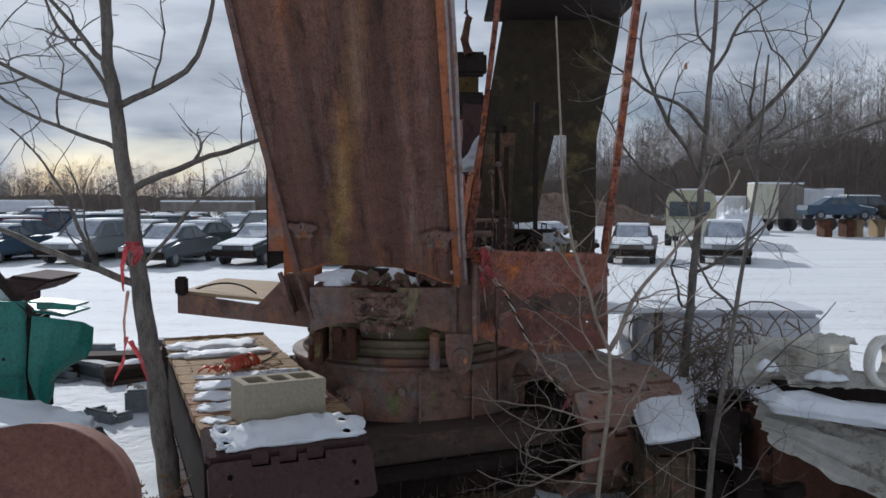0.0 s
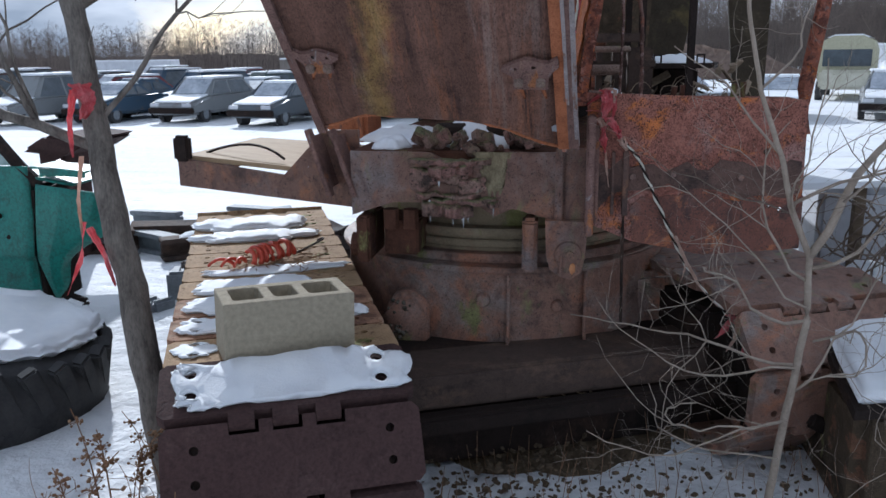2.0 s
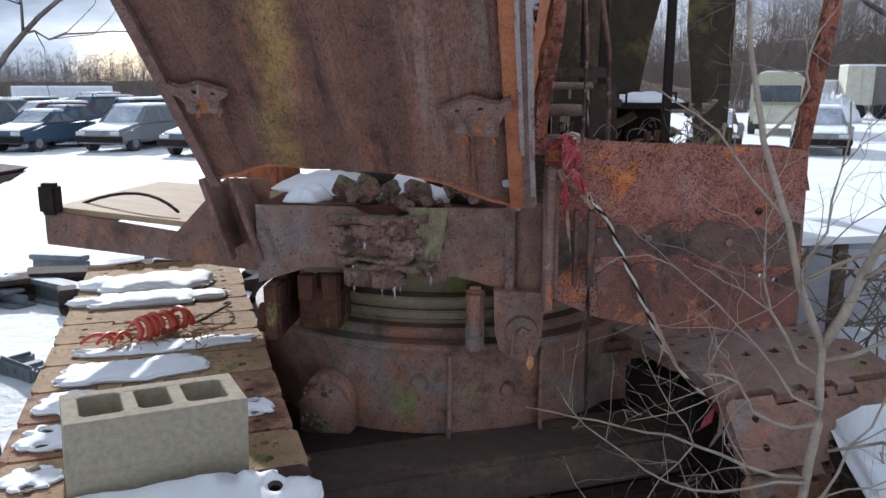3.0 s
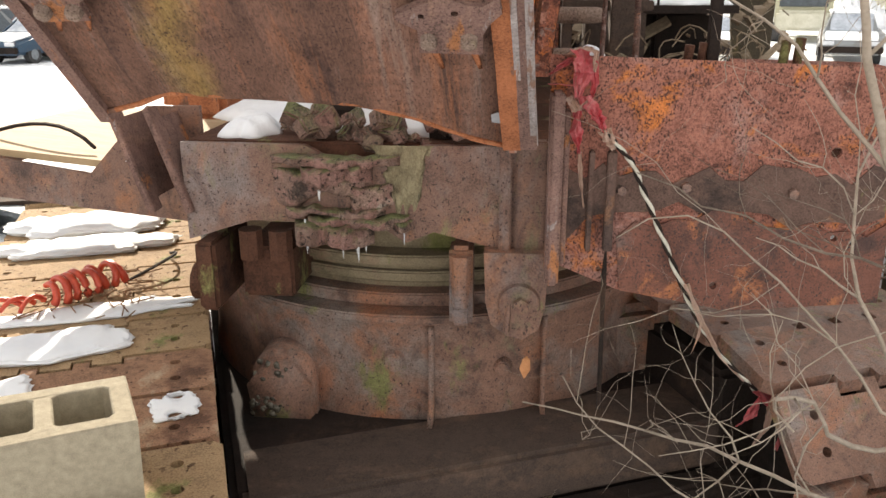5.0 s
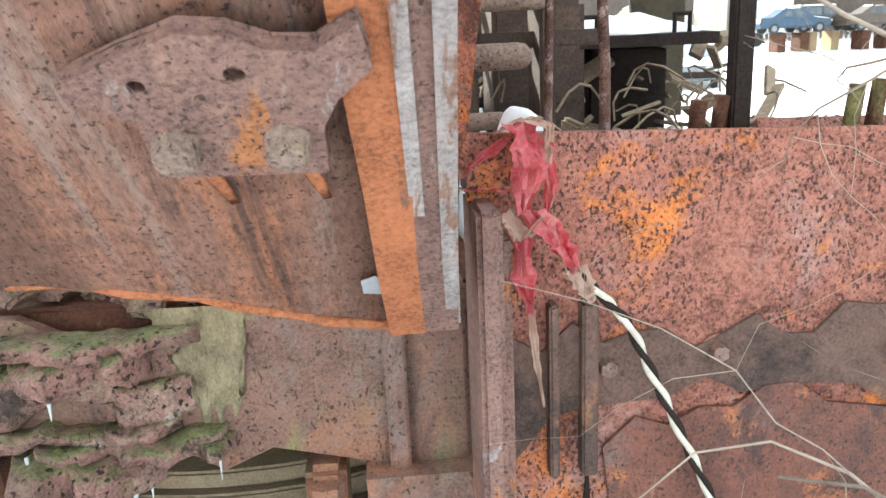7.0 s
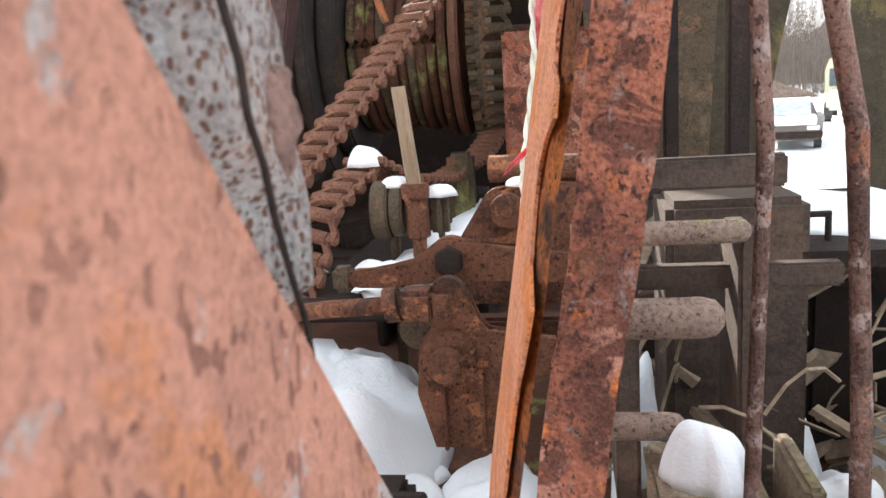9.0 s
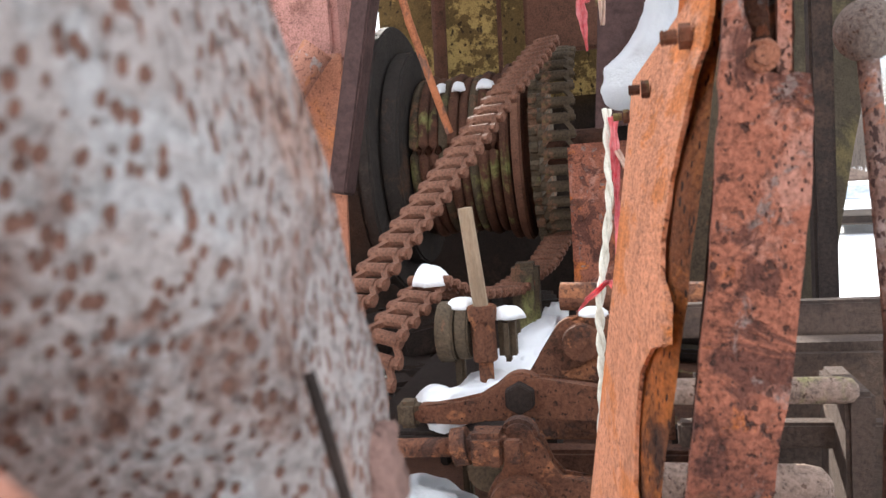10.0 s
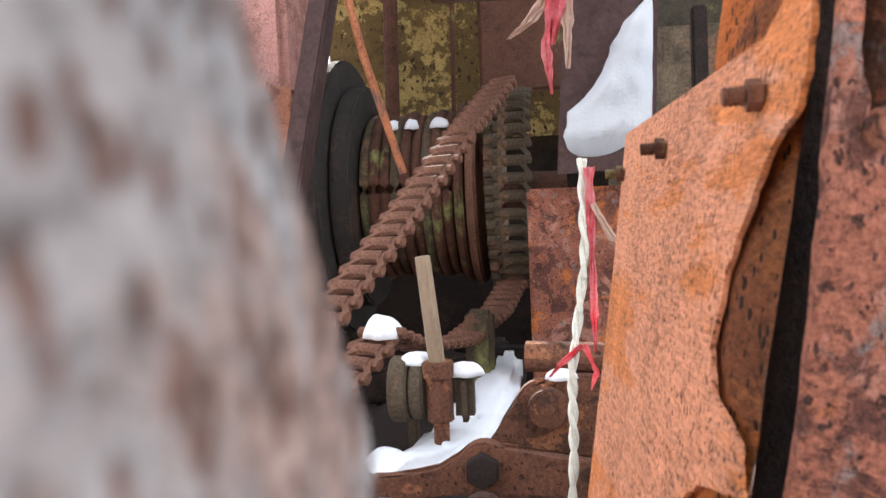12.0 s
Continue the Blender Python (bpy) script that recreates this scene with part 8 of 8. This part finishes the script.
for k in range(90):
    c = Vector((rnd.uniform(1.4, 2.3), rnd.uniform(4.1, 4.9), rnd.uniform(1.0, 1.5)))
    d = Vector((rnd.uniform(-1, 1), rnd.uniform(-1, 1), rnd.uniform(-0.3, 0.9))) * 0.25
    tube(bm, [c - d, c, c + d + Vector((0, 0, rnd.uniform(-0.05, 0.05)))], 0.005, 4, 0.002)
alone("brush_heap", bm, M_TWIG, "tangled heap of dark vines and brush", "brush", kind="stuff")
bm = bmesh.new()
for k in range(60):
    x, y, z = rnd.uniform(1.2, 2.2), rnd.uniform(3.7, 4.6), rnd.uniform(0.75, 1.2)
    s = rnd.uniform(0.05, 0.16)
    box(bm, (-s, -s * 0.6, -s * 0.3), (s, s * 0.6, s * 0.3), pose(x, y, z, rnd.uniform(-40, 40), rnd.uniform(-40, 40), rnd.uniform(0, 180)), 0.01)
alone("scrap_heap", bm, M_DARK, "dark rusty scrap heaped beside the far track", "scrap", kind="stuff")
for i, (x, y, z, rx, ry, h) in enumerate(((1.5, 3.0, 0.70, 0.3, 0.2, 0.1), (1.75, 2.6, 0.70, 0.3, 0.2, 0.08))):
    bm = bmesh.new()
    heap(bm, x, y, z, rx, ry, h, 90 + i)
    snow(bm, "smooth snow patch on the scrap beside the track")
bm = bmesh.new()
box(bm, (1.20, 3.56, 0.68), (1.46, 4.3, 1.13), None, 0.04)
crate = alone("steel_crate", bm, M_MOSSIRON, "dull green rusted steel crate under snow", "crate")
for k in range(3):
    bm = bmesh.new()
    box(bm, (1.24 + k * 0.08, 3.545, 0.70), (1.255 + k * 0.08, 3.565, 1.12), None, 0.004)
    part("rib", bm, M_MOSSIRON, crate)
LEAN = Matrix.Translation((0, 3.56, 1.13)) @ Matrix.Rotation(radians(7), 4, "X") @ Matrix.Translation((0, -3.56, -1.13))
slab = [(1.17, 3.50), (1.30, 3.53), (1.48, 3.60), (1.56, 3.95), (1.68, 4.4), (1.76, 4.74), (1.50, 4.70), (1.30, 4.42), (1.23, 4.11), (1.19, 3.8)]
bm = bmesh.new()
plate(bm, [(1.43 + (x - 1.43) * 1.05, 4.1 + (y - 4.1) * 1.03) for x, y in slab], 0.035, LEAN @ Matrix.Translation((0, 0, 1.135)))
alone("steel_sheet", bm, M_DARK, "dark rusted steel sheet lying on the crate", "sheet metal")
snow(snow_slab(slab, 0.05, LEAN @ Matrix.Translation((0, 0, 1.168)), 7), "smooth snow lying on the steel sheet")
bm = bmesh.new()
plate(bm, [(1.05, 4.7), (1.75, 4.9), (1.7, 5.3), (1.02, 5.1)], 0.03, Matrix.Translation((0, 0, 1.66)))
alone("snowy_board", bm, M_SNOW, "snow-covered board propped beyond the cab", "board")
for x0, y0 in ((1.12, 4.85), (1.62, 5.05)):
    bm = bmesh.new()
    box(bm, (x0, y0, 0.68), (x0 + 0.05, y0 + 0.05, 1.66), None, 0.005)
    alone("prop", bm, M_WOOD, "rough timber prop under a board", "timber", "timber props")

# ---- the yard beyond ----
M_FROST = plain("frosted_glass", (0.20, 0.23, 0.28), (0.62, 0.65, 0.70), 1.3, 0.5, 0.05)


def car(name, length=4.4, height=1.42, width=1.72, wagon=0.0):
    """A snow-topped wreck: body, glass, wheels, snow; nose along -y, centre at the origin."""
    root = thing(name, (0, 0, 0), "snow-topped wrecked saloon car parked in a row", "car", "parked wrecks")
    h, w = length / 2, width / 2
    body = [(-h, 0.42), (-h, 0.62), (-h + 0.12, 0.74), (-h + 1.15, 0.90), (h - 0.9 + wagon * 0.5, 0.95), (h - 0.08, 0.9), (h, 0.6), (h - 0.05, 0.32), (-h + 0.1, 0.3)]
    bm = bmesh.new()
    plate(bm, body, width, axes((-w, 0, 0), (0, 1, 0), (0, 0, 1)))
    bmesh.ops.bevel(bm, geom=[e for e in bm.edges if e.calc_face_angle(0) > 0.9], offset=0.10, segments=3, affect="EDGES")
    shell = bm
    cab = [(-h + 1.15, 0.88), (-h + 1.85, height - 0.04), (h - 1.65 + wagon, height), (h - 0.85 + wagon * 0.8, 0.92)]
    bm = bmesh.new()
    plate(bm, cab, width - 0.16, axes((-w + 0.08, 0, 0), (0, 1, 0), (0, 0, 1)))
    for v in bm.verts:
        v.co.x *= 1 - 0.22 * max(0, (v.co.z - 0.9) / 0.5)
    bmesh.ops.bevel(bm, geom=[e for e in bm.edges if e.calc_face_angle(0) > 0.5], offset=0.05, segments=2, affect="EDGES")
    shell.from_mesh(mesh_of(bm, "cabin"))
    part("body", shell, M_CARS, root)
    mid = 0.12 + wagon * 0.25
    for sx in (-1, 1):
        for outline in (((-h + 1.47, 0.98), (-h + 1.95, height - 0.13), (mid - 0.05, height - 0.12), (mid - 0.05, 0.97)), ((mid + 0.05, 0.97), (mid + 0.05, height - 0.12), (h - 1.72 + wagon, height - 0.13), (h - 1.22 + wagon * 0.85, 0.98))):
            bm = bmesh.new()
            layers = []
            for inset in (0.008, -0.03):
                layers.append([bm.verts.new((sx * ((w - 0.08) * (1 - 0.22 * max(0, (z - 0.9) / 0.5)) + inset), y, z)) for y, z in outline])
            bm.faces.new(layers[0])
            bm.faces.new(layers[1][::-1])
            for q in range(4):
                bm.faces.new((layers[0][q], layers[1][q], layers[1][(q + 1) % 4], layers[0][(q + 1) % 4]))
            part("side_window", bm, M_GLASS, root)
    bm = bmesh.new()
    roof = [(-h + 1.8, height - 0.05), (-h + 1.9, height + 0.03), (h - 1.7 + wagon, height + 0.04), (h - 1.6 + wagon, height - 0.05)]
    plate(bm, roof, width - 0.46, axes((-w + 0.23, 0, 0), (0, 1, 0), (0, 0, 1)))
    bmesh.ops.bevel(bm, geom=[e for e in bm.edges if e.calc_face_angle(0) > 0.5], offset=0.035, segments=2, affect="EDGES")
    part("roof_snow", bm, M_SNOW, root)
    bm = bmesh.new()
    hood = [(-h + 0.1, 0.745), (-h + 0.2, 0.80), (-h + 1.1, 0.945), (-h + 1.35, 1.0), (-h + 1.2, 0.89)]
    plate(bm, hood, width - 0.30, axes((-w + 0.15, 0, 0), (0, 1, 0), (0, 0, 1)))
    bmesh.ops.bevel(bm, geom=[e for e in bm.edges if e.calc_face_angle(0) > 0.8], offset=0.02, segments=2, affect="EDGES")
    part("hood_snow", bm, M_SNOW, root)
    if wagon < 0.85:
        bm = bmesh.new()
        shield = [(-h + 1.25, 0.98), (-h + 1.22, 1.0), (-h + 1.80, height - 0.06), (-h + 1.84, height - 0.06)]
        plate(bm, shield, width - 0.56, axes((-w + 0.28, 0, 0), (0, 1, 0), (0, 0, 1)))
        part("windscreen_snow", bm, M_FROST, root)
    bm = bmesh.new()
    box(bm, (-w - 0.01, -h - 0.05, 0.36), (w + 0.01, -h + 0.1, 0.56), None, 0.03)
    part("bumper", bm, M_DARK, root)
    for sx in (-1, 1):
        bm = bmesh.new()
        box(bm, (sx * (w - 0.42), -h - 0.012, 0.60), (sx * (w - 0.08), -h + 0.05, 0.72), None, 0.01)
        part("headlight", bm, M_WHITE, root)
        for yy in (-h + 0.8, h - 0.85):
            bm = bmesh.new()
            cyl(bm, (sx * (w - 0.2), yy, 0.30), (sx * (w + 0.005), yy, 0.30), 0.30, n=18)
            wh = part("wheel", bm, M_RUBBER, root)
            bm = bmesh.new()
            cyl(bm, (sx * (w - 0.01), yy, 0.30), (sx * (w + 0.012), yy, 0.30), 0.17, n=14)
            part("rim", bm, M_GREYPART, wh)
    return root


kinds = [car("parked_car"), car("parked_car", 4.7, 1.55, 1.8, 0.8), car("parked_car", 4.1, 1.38, 1.66), car("parked_car", 4.6, 1.75, 1.85, 0.9)]
rnd = random.Random(12)
spots = []
for x, y in ((-9.7, 28.3), (-13.2, 29.8), (-16.4, 29.1), (-19.0, 28.4), (-6.7, 29.4), (-3.6, 29.6), (-22.2, 29.0), (-25.4, 29.8)):
    spots.append((x, y, rnd.uniform(-16, -5)))
for row, y in enumerate((33.5, 38.5, 44, 50)):
    for i in range(13):
        spots.append((-32 + i * 2.45 + rnd.uniform(-0.5, 0.5) - row, y + rnd.uniform(-0.8, 0.8), rnd.uniform(-40, -8) + (180 if rnd.random() < 0.3 else 0)))
spots += [(7.4, 30.6, -14), (11.05, 30.8, -18), (4.6, 34, 40), (2.2, 36, 20)]
for i, (x, y, turn) in enumerate(spots):
    m = pose(x, y, ground_z(x, y) - 0.02, 0, 0, turn)
    if i < 4:
        kinds[i].matrix_basis = m
    else:
        copy_thing(kinds[i % 4] if rnd.random() < 0.7 else kinds[0], m)


def bus(x, y, turn):
    root = thing("old_bus", (0, 0, 0), "derelict cream and yellow short bus", "bus")
    bm = bmesh.new()
    prof = [(-1.15, 0.55), (1.15, 0.55), (1.18, 2.2), (1.02, 2.65), (0.6, 2.85), (-0.6, 2.85), (-1.02, 2.65), (-1.18, 2.2)]
    plate(bm, prof, 6.5, axes((0, 0, 0), (1, 0, 0), (0, 0, 1)) @ Matrix.Translation((0, 0, -6.5)))
    part("body", bm, M_BUSY, root)
    bm = bmesh.new()
    box(bm, (-1.0, -0.03, 1.5), (1.0, 0.02, 2.25), None, 0.02)
    part("windscreen", bm, M_GLASS, root)
    bm = bmesh.new()
    box(bm, (-1.05, -0.9, 0.5), (1.05, 0.0, 1.35), None, 0.12)
    part("bonnet", bm, M_BUSW, root)
    for k in range(5):
        bm = bmesh.new()
        box(bm, (-1.2, 0.5 + k * 1.1, 1.55), (-1.165, 1.3 + k * 1.1, 2.2), None, 0.01)
        part("window", bm, M_GLASS, root)
    bm = bmesh.new()
    plate(bm, [(-0.9, 2.78), (0.9, 2.78), (0.55, 2.92), (-0.55, 2.92)], 6.4, axes((0, 0.02, 0), (1, 0, 0), (0, 0, 1)) @ Matrix.Translation((0, 0, -6.4)))
    part("roof_snow", bm, M_SNOW, root)
    for sx in (-1, 1):
        for yy in (-0.3, 4.6):
            bm = bmesh.new()
            cyl(bm, (sx * 0.85, yy, 0.42), (sx * 1.15, yy, 0.42), 0.42, n=18)
            part("wheel", bm, M_RUBBER, root)
    root.matrix_basis = pose(x, y, 0, 0, 0, turn)


bus(12.6, 40.5, -20)


def trailer(x, y, turn, length, height, mat, label, width=2.4):
    root = thing("box_trailer", (0, 0, 0), label, "trailer", "old trailers")
    bm = bmesh.new()
    box(bm, (-length / 2, 0, 0.9), (length / 2, width, height), None, 0.06)
    part("body", bm, mat, root)
    bm = bmesh.new()
    box(bm, (-length / 2, -0.02, height - 0.02), (length / 2, width, height + 0.12), None, 0.04)
    part("roof_snow", bm, M_SNOW, root)
    for k in range(int(length / 0.6)):
        bm = bmesh.new()
        box(bm, (-length / 2 + 0.3 + k * 0.6, -0.03, 0.95), (-length / 2 + 0.36 + k * 0.6, 0.0, height - 0.05), None, 0.005)
        part("rib", bm, mat, root)
    for xx in (-length / 2 + 0.9, length / 2 - 0.9):
        bm = bmesh.new()
        cyl(bm, (xx, 0.02, 0.5), (xx, 0.35, 0.5), 0.5, n=16)
        part("wheel", bm, M_RUBBER, root)
    root.matrix_basis = pose(x, y, 0, 0, 0, turn)


trailer(23.5, 58, -8, 1.7, 3.5, M_BUSW, "cream box truck body with snow on its roof")
trailer(25.4, 58.6, -8, 2.1, 3.5, M_TRAILER, "weathered grey box trailer")
trailer(28.6, 60.5, -6, 3.4, 3.1, M_WHITE, "white box trailer standing in the yard")
trailer(22.0, 60, 20, 2.0, 2.5, M_WHITE, "white box trailer standing in the yard")
trailer(-24, 80, 6, 9, 1.9, M_TRAILER, "weathered grey box trailer")
trailer(-44, 78, 6, 9, 1.9, M_WHITE, "white box trailer standing in the yard")
for i, (x, y, s) in enumerate(((25.0, 50, 1.0), (27.2, 50.5, 1.0), (29.6, 49, 1.0))):
    root = thing("car_stand", (x, y, 0), "wreck raised on rusty steel stands", "car stand", "raised wrecks")
    for dx in (-0.7, 0.7):
        bm = bmesh.new()
        box(bm, (x + dx - 0.25, y, 0), (x + dx + 0.25, y + 1.2, 1.1), None, 0.04)
        part("stand", bm, M_IRON if i != 1 else M_PLY, root)
    copy_thing(kinds[i], pose(x, y + 0.6, 1.1, 0, 0, 90))
bm = bmesh.new()
heap(bm, 20.0, 54, 0, 2.1, 1.8, 1.7, 99)
snow(bm, "ploughed heap of snow beside the trailers")
bm = bmesh.new()
heap(bm, 7.5, 72, 0, 12.0, 4.0, 2.6, 98)
alone("grass_bank", bm, plain("dead_brush", (0.10, 0.07, 0.055), (0.26, 0.185, 0.145), 3, 1.0, 0.6), "bank of brown dead brush", "bank", smooth=True)

# far bare woods
verts, faces = [], []
rnd = random.Random(4)


def stick(a, b, r0, r1):
    a, b = Vector(a), Vector(b)
    d = (b - a).normalized()
    s = d.cross(Vector((0.3, -1, 0.1))).normalized()
    t = d.cross(s)
    k = len(verts)
    for p, r in ((a, r0), (b, r1)):
        for ang in (0, 2.1, 4.2):
            verts.append(p + s * r * math.cos(ang) + t * r * math.sin(ang))
    for i in range(3):
        j = (i + 1) % 3
        faces.append((k + i, k + j, k + 3 + j, k + 3 + i))


for i in range(5000):
    x = rnd.uniform(-120, 130) if i % 4 else rnd.uniform(6, 90)
    deep = rnd.random() ** 1.3
    y = 86 + deep * 40 - 0.14 * x + (8 if x < 0 else -14 * min(1, x / 40))
    hgt = rnd.uniform(4.0, 9.0) * (1.0 if x < 4 else 1.25 + 0.95 * min(1, (x - 4) / 30)) * (0.85 + 0.3 * noise.noise(Vector((x * 0.07, 0, 0))))
    lean = Vector((rnd.uniform(-0.9, 0.9), rnd.uniform(-0.5, 0.5), hgt))
    base = Vector((x, y, -0.3))
    r = rnd.uniform(0.02, 0.05)
    mid = base + lean * 0.5 + Vector((rnd.uniform(-0.25, 0.25), 0, 0))
    stick(base, mid, r, r * 0.7)
    stick(mid, base + lean, r * 0.7, 0.008)
    for k in range(15):
        f = rnd.uniform(0.25, 0.97)
        p = base.lerp(mid, f * 2) if f < 0.5 else mid.lerp(base + lean, f * 2 - 1)
        l = hgt * rnd.uniform(0.14, 0.34) * (1.2 - f * 0.8)
        a = rnd.uniform(0, 6.28)
        d = Vector((math.cos(a), math.sin(a) * 0.4, rnd.uniform(0.3, 1.0))).normalized() * l
        e = p + d
        stick(p, e, r * 0.36, 0.010)
        stick(p + d * 0.5, p + d * 0.5 + Vector((rnd.uniform(-0.5, 0.5), 0, rnd.uniform(0.1, 0.6))) * l * 0.8, 0.011, 0.006)
for i in range(2600):
    x = rnd.uniform(-130, 130)
    y = 84 + rnd.random() * 10 - 0.14 * x + (8 if x < 0 else -14 * min(1, x / 40))
    for k in range(3):
        stick((x, y, -0.2), (x + rnd.uniform(-1.2, 1.2), y, rnd.uniform(0.8, 3.0)), 0.022, 0.008)
me = bpy.data.meshes.new("far_woods")
me.from_pydata([tuple(v) for v in verts], [], faces)
me.materials.append(plain("far_bark", (0.10, 0.08, 0.07), (0.22, 0.18, 0.155), 0.6, 1.0, 0.0))
tagged(new("far_woods", me), "leafless grey-brown woods along the yard's far edge", "woods", kind="stuff")
# Flat sheet: dark streaks paint the trunks and the shade between them.
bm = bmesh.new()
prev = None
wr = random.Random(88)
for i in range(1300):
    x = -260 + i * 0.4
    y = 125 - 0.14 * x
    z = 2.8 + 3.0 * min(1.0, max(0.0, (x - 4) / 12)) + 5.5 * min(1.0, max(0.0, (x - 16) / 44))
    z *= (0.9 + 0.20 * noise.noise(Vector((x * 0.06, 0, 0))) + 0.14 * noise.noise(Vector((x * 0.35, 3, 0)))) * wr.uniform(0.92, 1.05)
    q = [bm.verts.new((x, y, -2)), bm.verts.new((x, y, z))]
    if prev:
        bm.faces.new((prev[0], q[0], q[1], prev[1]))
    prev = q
alone("backdrop", bm, plain("deep_woods", (0.045, 0.036, 0.031), (0.20, 0.16, 0.135), 1.1, 1.0, 0.0, 0, (2.2, 2.2, 0.16)), "painted backdrop for the dim shaded depth of the leafless woods", "backdrop", kind="structure")
